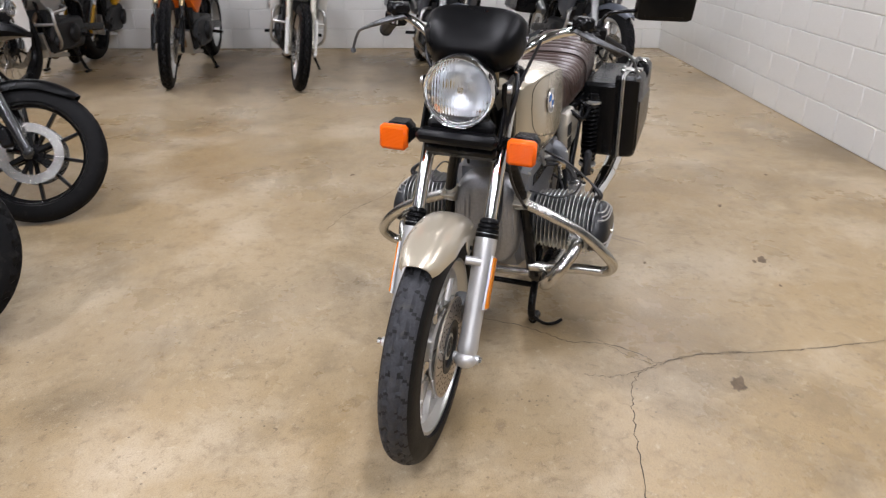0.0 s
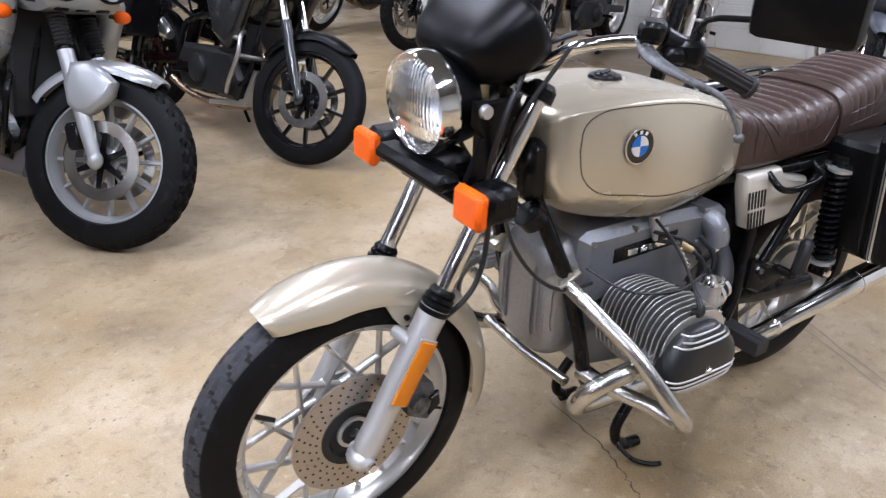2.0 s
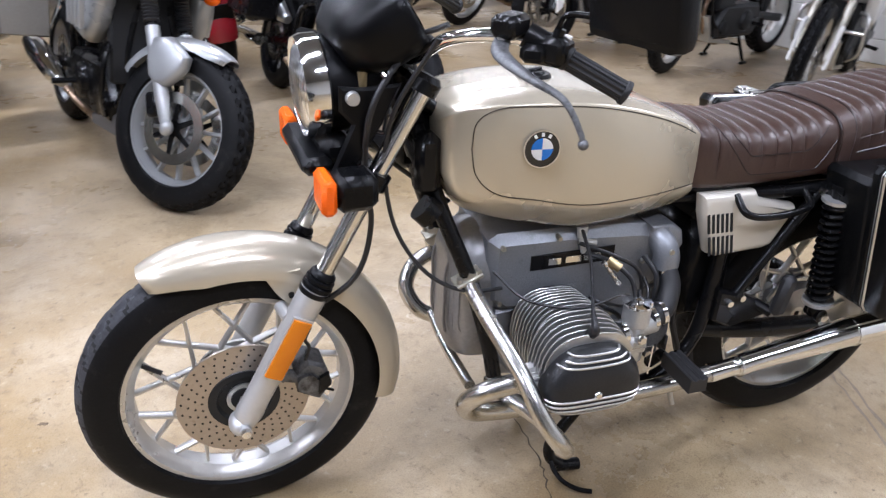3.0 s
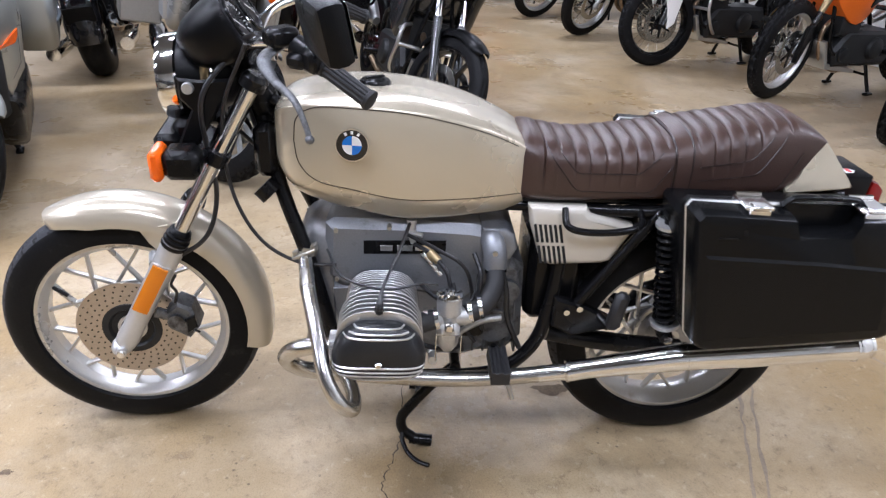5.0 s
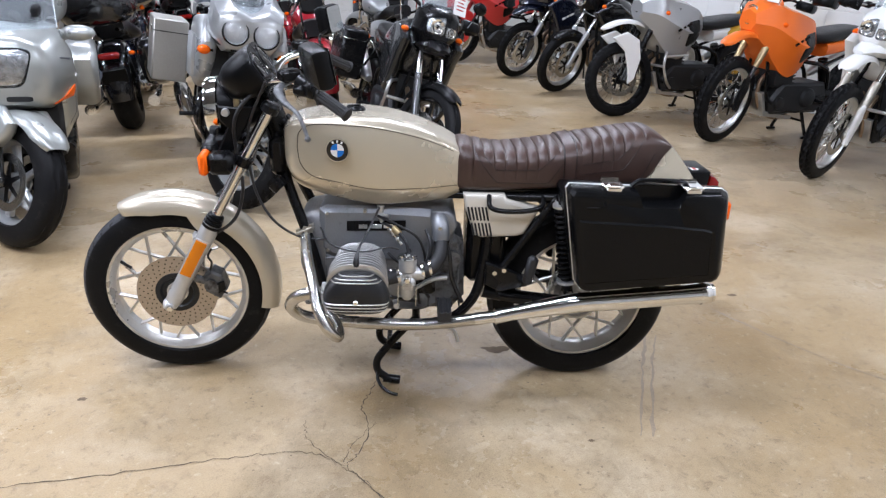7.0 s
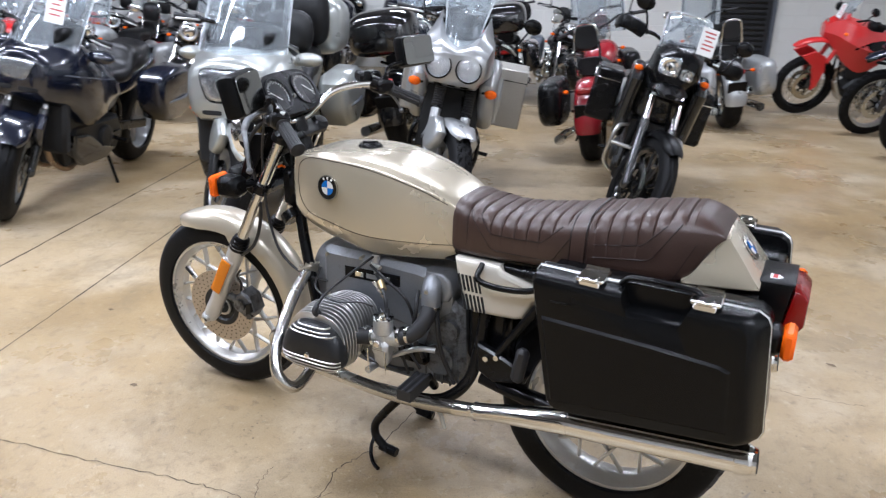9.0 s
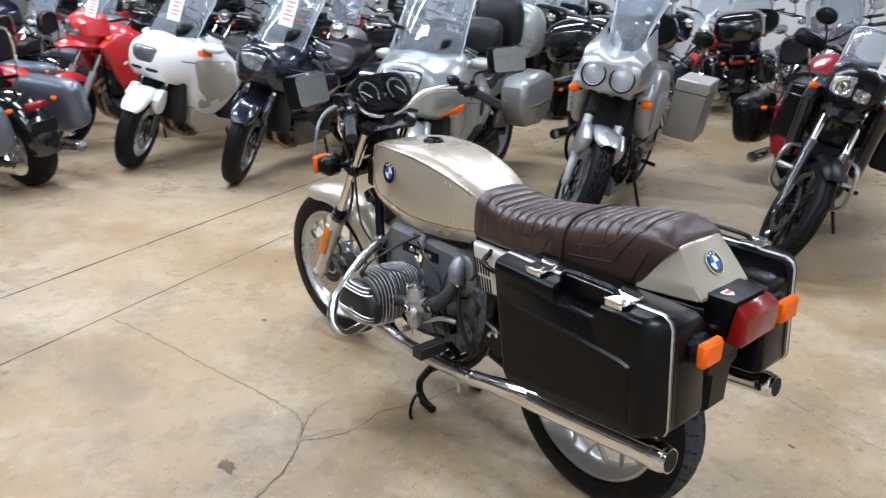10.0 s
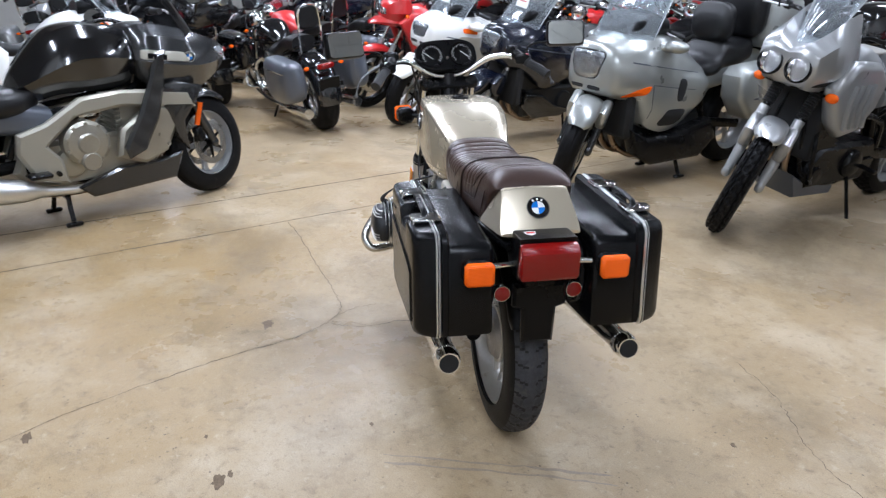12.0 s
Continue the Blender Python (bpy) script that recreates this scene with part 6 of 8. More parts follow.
    g.prism([(x0 + 0.06, 0.46), (x0 + 0.28, 0.42), (x0 + 0.30, 0.70), (x0 + 0.08, 0.70)], -0.12, 0.12, 0.02)
    en = part("engine", g, engine, root, "cast engine with round covers")
    comb = [(x0 + 0.05, 0.49), (x0 + 0.30, 0.49)]
    for k in range(6):
        z = 0.50 + k * 0.028
        comb += [(x0 + 0.30, z - 0.004), (x0 + 0.30, z + 0.004), (x0 + 0.27, z + 0.006), (x0 + 0.27, z + 0.022)]
    comb += [(x0 + 0.05, 0.66)]
    g = Geo().prism(comb, -0.135, 0.135, 0.001)
    part("fin", g, engine, en)
    for s in (-1, 1):
        g = Geo().lathe([(0.0005, s * 0.178), (0.045, s * 0.178), (0.075, s * 0.168), (0.085, s * 0.15), (0.085, s * 0.12)], (wb * 0.54, 0, 0.36), "y", 24)
        part("engine_cover", g, engine, en)
        part("ignition_cover", Geo().lathe([(0.0005, s * 0.165), (0.05, s * 0.16), (0.055, s * 0.13)], (x0 + 0.16, 0, 0.33), "y", 20), engine, en)
    # exhaust
    g = Geo()
    for s in (-0.05, 0.05):
        g.tube([(x0 + 0.07, s, 0.58), (x0 - 0.02, s, 0.50), (x0 + 0.02, s * 1.1, 0.30), (x0 + 0.18, s * 1.5, 0.20), (wb * 0.62, 0.10, 0.19), (wb * 0.72, 0.15, 0.26)], 0.019, 10, 4)
    part("exhaust_pipe", g, COPPER, root, "heat-tinted exhaust pipes")
    z0, z1 = (0.50, 0.74) if pipe_high else (0.28, 0.42)
    g = Geo().tube([(wb * 0.74, 0.16, z0), (wb * 0.80, 0.175, z0 + 0.03), (wb * 1.08, 0.185, z1 - 0.03), (wb * 1.10, 0.185, z1 - 0.02)], [0.028, 0.052, 0.054, 0.040], 16, 3)
    mf = part("muffler", g, pipe, root, "exhaust muffler")
    e = Vector((wb * 1.10, 0.185, z1 - 0.02))
    part("tail_hole", Geo().tube([e - Vector((0.006, 0, 0)), e + Vector((0.003, 0, 0.0004))], 0.030, 12), HOLE, mf)
    # bars
    bx, bz = hx + 0.06, bars[1]
    g = Geo()
    w = bars[0]
    pts = [(bx + 0.12, -w * 0.70, bz - 0.005), (bx + 0.05, -w * 0.45, bz + 0.01), (bx, -w * 0.22, bz - 0.03), (bx - 0.02, 0, bz - 0.05)]
    g.tube(pts + [(x, -y, z) for x, y, z in pts[-2::-1]], 0.012, 8, 4)
    hb = part("handlebar", g, BLACK, root, "", CUR)
    for s in (-1, 1):
        p, q = Vector((bx + 0.12, s * w * 0.68, bz - 0.003)), Vector((bx + 0.17, s * w, bz - 0.02))
        part("grip", Geo().tube([p, q], 0.017, 10), GRIP, hb)
        part("lever", Geo().tube([p + Vector((-0.03, 0, 0)), p + Vector((-0.07, s * 0.03, 0)), q + Vector((-0.055, 0, -0.01))], 0.006, 6, 3), ALU, hb)
        part("switch_housing", Geo().box(p, (0.05, 0.05, 0.045), 0.012), BLACK, hb)
    # pegs
    for s in (-1, 1):
        g = Geo().tube([(wb * 0.60, s * 0.14, 0.34), (wb * 0.60, s * 0.26, 0.33)], 0.014, 8)
        g.box((wb * 0.64, s * 0.15, 0.34), (0.14, 0.015, 0.07), 0.005)
        part("footpeg", g, BLACK, root)
    stand_leg(root, wb * 0.56, stand == "side")
    return hx, hz


def mirrors(root, x, y, z, drop=0.16, mat=BLACK, w=0.062, h=0.045):
    for s in (-1, 1):
        c = Vector((x, s * y, z))
        g = Geo().tube([c + Vector((-0.05, -s * 0.08, -drop)), c + Vector((-0.03, -s * 0.04, -drop * 0.4)), c], 0.006, 6, 3)
        st = part("mirror", g, BLACK, root, "rear view mirror on a stalk", CUR)
        g = Geo().ball(c + Vector((-0.008, 0, 0.01)), (0.022, w, h), 16)
        part("mirror_shell", g, mat, st)
        g = Geo().lathe([(0.0005, 0.001), (1.0, 0.0)], (0, 0, 0), "x", 20).move(Matrix.Translation(c + Vector((0.0145, 0, 0.01))) @ Matrix.Diagonal((1, w * 0.84, h * 0.84, 1)))
        part("mirror_glass", g, MIRROR, st)


def indicators(root, spots, stalk=0.06, r=0.020):
    for x, y, z in spots:
        s = 1 if y > 0 else -1
        g = Geo().tube([(x, y - s * stalk, z), (x, y - s * 0.01, z)], 0.007, 6)
        i = part("indicator", g, BLACK, root, "amber indicator")
        part("indicator_lens", Geo().ball((x, y, z), (r * 1.1, r * 1.4, r), 12), AMBER, i)


def lamp(root, c, r, squash=1.0, tilt=8, rim=CHROME, name="headlamp", at=None):
    m = (at or Matrix()) @ Matrix.Translation(c) @ Matrix.Rotation(radians(tilt), 4, "Y") @ Matrix.Diagonal((1, squash, 1, 1))
    g = Geo().lathe([(r * 1.08, 0.0), (r * 1.1, 0.01), (r * 1.05, 0.05), (r * 0.5, 0.09), (0.0005, 0.095)], axis="x", segs=28)
    h = part(name, g, BLACK, root, "clear glass headlamp", m)
    part("headlamp_rim", Geo().lathe([(r, -0.004), (r * 1.10, -0.002), (r * 1.12, 0.014), (r, 0.006)], axis="x", segs=28, loop=True), rim, h)
    part("reflector_bowl", Geo().lathe([(r * 0.98, 0.008), (r * 0.8, 0.03), (r * 0.3, 0.05), (0.0005, 0.052)], axis="x", segs=28), BOWL, h)
    part("headlamp_glass", Geo().lathe([(r, 0.004), (r * 0.6, -0.008), (0.0005, -0.012), (0.0005, -0.009), (r * 0.6, -0.005), (r, 0.007)], axis="x", segs=28), GLASS, h).visible_shadow = False


def tail(root, x, z, w=0.06, plate=True):
    t = part("tail_light", Geo().box((x, 0, z), (0.06, 2 * w, 0.05), 0.014), RED, root, "red tail light")
    if plate:
        p = part("plate_holder", Geo().box((x + 0.02, 0, z - 0.15), (0.012, 0.19, 0.11), 0.004, Matrix.Rotation(radians(18), 4, "Y")), PLASTIC, root)


def tag(root, x, y, z, turn=0.0, h=0.16):
    """A white paper price tag with unreadable lines."""
    m = pose(x, y, z, 0, 18, 0) @ pose(0, 0, 0, 0, 0, turn)
    t = part("price_tag", Geo().box((0, 0, 0), (0.002, 0.10, h), 0.0005), PAPER, root, "white paper tag with unreadable lines", m)
    g = Geo()
    for k in range(5):
        g.box((-0.0015, -0.005 * (k % 2), h * (0.34 - 0.15 * k)), (0.0008, 0.070 - 0.012 * (k % 3), 0.008))
    part("tag_lines", g, INK, t)


def shell(root, name, secs, mat, label="", segs=28, sub=4, sharp=50):
    return part(name, Geo().body(secs, segs, sub), mat, root, label, sharp=sharp)


def skin(rows, sub=4):
    """A mirrored hull through half sections, each a list of (y, z) from keel to ridge at one x."""
    flat = [[x] + [c for p in pts for c in p] for x, pts in rows]
    rings = []
    for row in spline_rows(flat, sub):
        x, half = row[0], [(max(0.0, row[k]), row[k + 1]) for k in range(1, len(row), 2)]
        rings.append([(x, y, z) for y, z in half] + [(x, -y, z) for y, z in half[-2:0:-1]])
    return Geo().rings(rings)


def hull(root, name, rows, mat, label="", sub=4, sharp=32):
    g = skin(rows, sub)
    ob = part(name, g, mat, root, label, sharp=sharp)
    return ob, BVHTree.FromPolygons([Vector(p) for p in g.v], g.f)


def patch(tree, corners, side, off, back=0.012, p=5.0, segs=36):
    """A thin inset that follows a hull: corners (u, v) low-rear, low-front, high-front, high-rear; side "x" looks at the nose, 1 or -1 at a flank."""
    (a0, b0), (a1, b1), (a2, b2), (a3, b3) = corners
    rings, last = [], None
    for k, o in ((1.0, -back), (1.0, off * 0.5), (0.94, off), (0.7, off), (0.4, off), (0.1, off)):
        ring = []
        for q in range(segs):
            t = 2 * math.pi * q / segs
            cu, su = math.cos(t), math.sin(t)
            e = (1 + k * math.copysign(abs(cu) ** (2 / p), cu)) / 2
            f = (1 + k * math.copysign(abs(su) ** (2 / p), su)) / 2
            u = (a0 * (1 - e) + a1 * e) * (1 - f) + (a3 * (1 - e) + a2 * e) * f
            v = (b0 * (1 - e) + b1 * e) * (1 - f) + (b3 * (1 - e) + b2 * e) * f
            if side == "x":
                hit = tree.ray_cast(Vector((-3, u, v)), Vector((1, 0, 0)))[0]
                last = hit.x if hit else last or 0.0
                ring.append((last - o, u, v))
            else:
                hit = tree.ray_cast(Vector((u, side * 3, v)), Vector((0, -side, 0)))[0]
                last = hit.y if hit else last or side * 0.2
                ring.append((u, last + side * o, v))
        rings.append(ring)
    return Geo().rings(rings)


def flush_lamp(root, tree, corners, spots, label="wide glass headlamp"):
    """A headlamp set flush into a nose: dark bezel, bright bowl, round reflectors, clear cover."""
    h = part("headlamp", patch(tree, corners, "x", 0.003), BLACK, root, label)
    mid = (sum(c[0] for c in corners) / 4, sum(c[1] for c in corners) / 4)
    inner = [(mid[0] + (u - mid[0]) * 0.93, mid[1] + (v - mid[1]) * 0.88) for u, v in corners]
    part("reflector_bowl", patch(tree, inner, "x", 0.005), LAMPIN, h)
    for y, z, rad in spots:
        hit = tree.ray_cast(Vector((-3, y, z)), Vector((1, 0, 0)))[0]
        if hit:
            g = Geo().lathe([(rad * 0.25, -0.004), (rad * 0.55, 0.0), (rad * 0.9, -0.007), (rad, -0.008), (rad, 0.004)], (hit.x - 0.004, y, z), "x", 24)
            part("lamp_ring", g, CHROME, h)
            part("bulb", Geo().ball((hit.x - 0.006, y, z), (0.006, rad * 0.3, rad * 0.3), 12), GRAPHITE, h)
    part("headlamp_glass", patch(tree, corners, "x", 0.014, -0.003), GLASS, h).visible_shadow = False


def screen(root, x0, z0, x1, z1, w0, w1, bow=0.10, mat=None, thick=0.004):
    """A bowed windscreen that leans back from (x0, z0) to (x1, z1)."""
    rings = []
    for k in range(9):
        u = k / 8
        x, z, w = x0 + (x1 - x0) * u, z0 + (z1 - z0) * u + 0.02 * math.sin(math.pi * u), w0 + (w1 - w0) * u
        if u > 0.8:
            w *= 1 - ((u - 0.8) / 0.2) ** 2 * 0.35
        row = [(x + bow * (q / 6) ** 2, w * q / 6, z) for q in range(-6, 7)]
        rings.append(row + [(p[0] + thick, p[1], p[2]) for p in reversed(row)])
    ob = part("windscreen", Geo().rings(rings), mat or SCREEN, root, "clear curved windscreen", sharp=60)
    ob.visible_shadow = False
    n = len(rings[0]) // 2
    edge = [q[0] for q in rings] + list(rings[-1][:n]) + [q[n - 1] for q in reversed(rings)]
    part("screen_edge", Geo().tube(edge, 0.0028, 6, 1), PALE_EDGE if mat is None else BLACK, ob)
    return ob


def front_fender(root, rf, wf, mat, a0=40, a1=160, lift=0.03, half=None, guard=False):
    g = fender_shell((0, 0, rf), rf + lift, half or wf * 0.62, radians(a0), radians(a1), 26, 0.05)
    f = part("front_fender", g, mat, root, "painted front fender", CUR, 60)
    if guard:
        for s in (-1, 1):
            g = Geo().prism([(-0.045, rf + 0.29), (0.06, rf + 0.35), (0.135, rf + 0.33), (0.150, rf + 0.25), (0.125, rf + 0.18), (0.085, rf + 0.15), (0.03, rf + 0.16), (-0.01, rf + 0.20), (-0.04, rf + 0.24)], s * 0.070, s * 0.132, 0.024, steps=3)
            part("fork_guard", g, mat, f)


def bench(root, secs, mat=SEATBLACK, label="black vinyl seat"):
    return shell(root, "seat", secs, mat, label)


def box_case(root, c, s, mat, name="pannier", label="", tilt=0.0, latch=True, bevel=0.02):
    m = Matrix.Translation(c) @ Matrix.Rotation(radians(tilt), 4, "X")
    b = part(name, Geo().box((0, 0, 0), s, bevel), mat, root, label, m)
    part("lid_seam", Geo().box((0, 0, s[2] * 0.30), (s[0] * 1.004, s[1] * 1.006, 0.008), 0.002), BLACK if mat is not BLACK else CHROME, b)
    if latch:
        side = 1 if c[1] > 0 else -1
        for q in (-0.28, 0.28):
            part("latch", Geo().box((s[0] * q, side * s[1] * 0.505, s[2] * 0.30), (0.03, 0.012, 0.05), 0.003), CHROME, b)
    return b


# ---- kinds of motorcycle ----
def adventure(name, label, body, accent, beak=None, lamp_kind="twin", style="wire", wheel=ALU, fork=BRASS, upside=True, rf=0.35, pattern="block", cases=None, high_fender=True, crash=False, group="parked motorcycles", stand="centre", engine=DARKENGINE,
              skid=True, tall=0.0, tagged_price=True, seat=SEATBLACK, pipe_high=True, steer=15.0):
    root = thing(name, label, "motorcycle", group)
    wb = 1.55
    hx, hz = chassis(root, wb, rf, 0.32, 0.095, 0.145, 0.50, style, wheel, pattern, fork, upside, stand, engine, 1.0, (0.40, 1.14 + tall), BLACK, ALU, pipe_high, 2, steer=steer)
    if high_fender:
        g = fender_shell((0.02, 0, rf + 0.10), rf + 0.10, 0.06, radians(55), radians(120), 20, 0.035, tip=0.3)
        part("front_fender", g, accent, root, "high front fender", CUR, 60)
        for s in (-1, 1):
            if lamp_kind == "single" and accent is not ORANGE:
                ol = [(-0.17, rf + 0.39), (-0.02, rf + 0.44), (0.11, rf + 0.37), (0.14, rf + 0.20), (0.09, rf + 0.01), (0.03, rf - 0.03), (0.015, rf + 0.12), (-0.03, rf + 0.27)]
            else:
                ol = [(-0.035, rf - 0.05), (0.02, rf - 0.07), (0.10, rf + 0.12), (0.08, rf + 0.22), (0.02, rf + 0.2)]
            part("fork_guard", Geo().prism(ol, s * 0.100, s * 0.128, 0.008), PLASTIC if accent is ORANGE else accent, root, "moulded fork guard", CUR)
    else:
        front_fender(root, rf, 0.105, accent, 55, 150, 0.03)
    shell(root, "fuel_tank", [(hx + 0.00, 0.10, 0.76, 0.90, 3), (hx + 0.06, 0.17, 0.68, 1.01, 3), (hx + 0.20, 0.19, 0.64, 1.06, 3), (hx + 0.36, 0.15, 0.68, 1.00, 3), (hx + 0.44, 0.10, 0.74, 0.92, 3)], body, "tank with side panels")
    if lamp_kind == "single":
        fa, tree = hull(root, "rally_fairing", [
            (hx - 0.24, [(0, 0.92), (0.05, 0.925), (0.085, 0.98), (0.07, 1.05), (0, 1.08)]),
            (hx - 0.12, [(0, 0.80), (0.11, 0.81), (0.185, 0.96), (0.14, 1.12), (0, 1.16)]),
            (hx + 0.04, [(0, 0.62), (0.15, 0.63), (0.245, 0.88), (0.18, 1.08), (0, 1.13)]),
            (hx + 0.20, [(0, 0.54), (0.15, 0.55), (0.250, 0.82), (0.17, 1.05), (0, 1.09)]),
            (hx + 0.38, [(0, 0.62), (0.12, 0.63), (0.200, 0.80), (0.14, 1.00), (0, 1.04)]),
            (hx + 0.50, [(0, 0.76), (0.07, 0.77), (0.110, 0.84), (0.08, 0.93), (0, 0.95)])], body, "large angular rally fairing and tank", 3, 28)
        for s in (-1, 1):
            part("knee_panel", patch(tree, [(hx + 0.24, 0.66), (hx + 0.42, 0.74), (hx + 0.40, 0.92), (hx + 0.20, 0.90)], s, 0.004, 0.01, 6), PLASTIC, fa)
            part("panel_mark", text_bars([0.05, 0.03, 0.06], 0.022, 0.012), BLACK, root, "", pose(hx + 0.15, s * 0.250, 0.86, 0, -25, 0))
    else:
        for s in (-1, 1):
            part("side_panel", Geo().prism([(hx - 0.13, 0.92), (hx + 0.02, 1.02), (hx + 0.16, 1.01), (hx + 0.34, 0.90), (hx + 0.36, 0.76), (hx + 0.26, 0.58), (hx + 0.12, 0.52), (hx + 0.04, 0.62), (hx - 0.04, 0.80)], s * 0.155, s * 0.232, 0.032, steps=3), body, root, "moulded tank side panel", sharp=50)
            part("panel_mark", text_bars([0.05, 0.03, 0.06], 0.022, 0.012), accent if accent is not body else WHITE, root, "", pose(hx + 0.15, s * 0.2335, 0.80, 0, -25, 0))
    bench(root, [(hx + 0.40, 0.08, 0.82, 0.90, 3), (hx + 0.55, 0.14, 0.80, 0.90, 3), (hx + 0.80, 0.15, 0.82, 0.93, 3), (hx + 1.05, 0.12, 0.84, 0.95, 3), (hx + 1.15, 0.08, 0.86, 0.93, 3)], seat)
    shell(root, "tail_unit", [(hx + 0.62, 0.15, 0.70, 0.82, 4), (hx + 0.95, 0.13, 0.74, 0.85, 4), (hx + 1.28, 0.08, 0.80, 0.88, 4)], beak or body)
    # nose
    nx = hx - 0.10
    if lamp_kind == "twin":
        no, tree = hull(root, "nose_fairing", [
            (nx - 0.15, [(0, 0.955), (0.045, 0.96), (0.075, 1.00), (0.070, 1.05), (0.03, 1.085), (0, 1.09)]),
            (nx - 0.11, [(0, 0.93), (0.075, 0.935), (0.118, 1.00), (0.108, 1.085), (0.05, 1.125), (0, 1.13)]),
            (nx - 0.02, [(0, 0.90), (0.095, 0.91), (0.150, 1.00), (0.135, 1.12), (0.07, 1.165), (0, 1.165)]),
            (nx + 0.08, [(0, 0.90), (0.095, 0.91), (0.160, 1.00), (0.140, 1.13), (0.08, 1.175), (0, 1.175)]),
            (nx + 0.15, [(0, 0.93), (0.070, 0.94), (0.120, 1.00), (0.110, 1.08), (0.06, 1.12), (0, 1.12)])], beak or body, "angular nose fairing", 3)
        flush_lamp(root, tree, [(-0.014, 0.985), (0.108, 0.995), (0.112, 1.085), (-0.010, 1.115)], [(0.047, 1.045, 0.046)], "clear main headlamp")
        flush_lamp(root, tree, [(-0.100, 0.985), (-0.022, 0.985), (-0.020, 1.060), (-0.098, 1.050)], [(-0.060, 1.022, 0.029)], "clear dip headlamp")
        g = skin([(nx - 0.27, [(0, 0.885), (0.025, 0.888), (0.035, 0.90), (0.02, 0.91), (0, 0.912)]), (nx - 0.18, [(0, 0.88), (0.05, 0.885), (0.075, 0.91), (0.05, 0.945), (0, 0.955)]), (nx - 0.06, [(0, 0.86), (0.07, 0.865), (0.115, 0.90), (0.08, 0.95), (0, 0.955)]), (nx + 0.08, [(0, 0.84), (0.07, 0.85), (0.12, 0.89), (0.08, 0.93), (0, 0.94)])], 3)
        part("beak", g, accent, root, "pointed beak under the lamps", sharp=30)
    else:
        shell(root, "nose_fairing", [(nx - 0.12, 0.07, 0.94, 1.02, 3), (nx - 0.08, 0.10, 0.92, 1.10, 3), (nx + 0.02, 0.13, 0.90, 1.17, 3.4), (nx + 0.10, 0.12, 0.92, 1.18, 3)], beak or body, "nose fairing")
        if lamp_kind == "round":
            lamp(root, (nx - 0.12, 0, 1.04), 0.085, 1.0, 6)
        else:
            lamp(root, (nx - 0.125, 0, 1.04), 0.07, 0.8, 10)
    screen(root, nx - 0.04, 1.12, nx + 0.12, 1.34 + tall, 0.13, 0.14, 0.06)
    mirrors(root, hx + 0.06, 0.36, 1.28 + tall, 0.15)
    indicators(root, [(nx + 0.06, -0.20, 0.98), (nx + 0.06, 0.20, 0.98), (hx + 1.2, -0.16, 0.80), (hx + 1.2, 0.16, 0.80)])
    for s in (-1, 1):
        g = Geo().tube([(hx + 0.17, s * 0.41, 1.13 + tall), (hx + 0.07, s * 0.42, 1.15 + tall), (hx + 0.05, s * 0.36, 1.15 + tall), (hx + 0.08, s * 0.28, 1.14 + tall)], 0.024, 8, 3, flat=1.8)
        part("hand_guard", g, PLASTIC, root, "", CUR)
    if skid:
        part("skid_plate", Geo().prism([(hx - 0.02, 0.42), (hx + 0.06, 0.22), (hx + 0.42, 0.17), (hx + 0.42, 0.20), (hx + 0.08, 0.26), (hx + 0.01, 0.43)], -0.11, 0.11, 0.004), ALU, root, "aluminium skid plate")
    if crash:
        for s in (-1, 1):
            g = Geo().tube([(hx + 0.10, s * 0.12, 0.62), (hx + 0.02, s * 0.20, 0.60), (hx + 0.00, s * 0.22, 0.50), (hx + 0.06, s * 0.22, 0.36), (hx + 0.18, s * 0.15, 0.28)], 0.0125, 10, 4)
            g.tube([(hx + 0.02, s * 0.20, 0.585), (hx + 0.28, s * 0.20, 0.60), (hx + 0.34, s * 0.13, 0.62)], 0.0125, 10, 4)
            part("crash_bar", g, ALU, root, "silver crash bar")
        g = Geo().tube([(hx + 0.0, -0.215, 0.50), (hx - 0.01, 0, 0.49), (hx + 0.0, 0.215, 0.50)], 0.0125, 8, 3)
        part("crash_bar", g, ALU, root)
    if cases:
        for s in (-1, 1):
            box_case(root, (hx + 1.02, s * 0.33, 0.66), (0.44, 0.20, 0.38), cases, "pannier", "hard pannier on a rack")
            part("pannier_rail", Geo().tube([(hx + 0.85, s * 0.13, 0.80), (hx + 0.85, s * 0.21, 0.60), (hx + 1.2, s * 0.21, 0.60), (hx + 1.2, s * 0.12, 0.80)], 0.009, 8, 3), BLACK, root)
    tail(root, hx + 1.28, 0.80)
    if tagged_price:
        tag(root, nx - 0.02, -0.12, 1.22, 12)
    return root


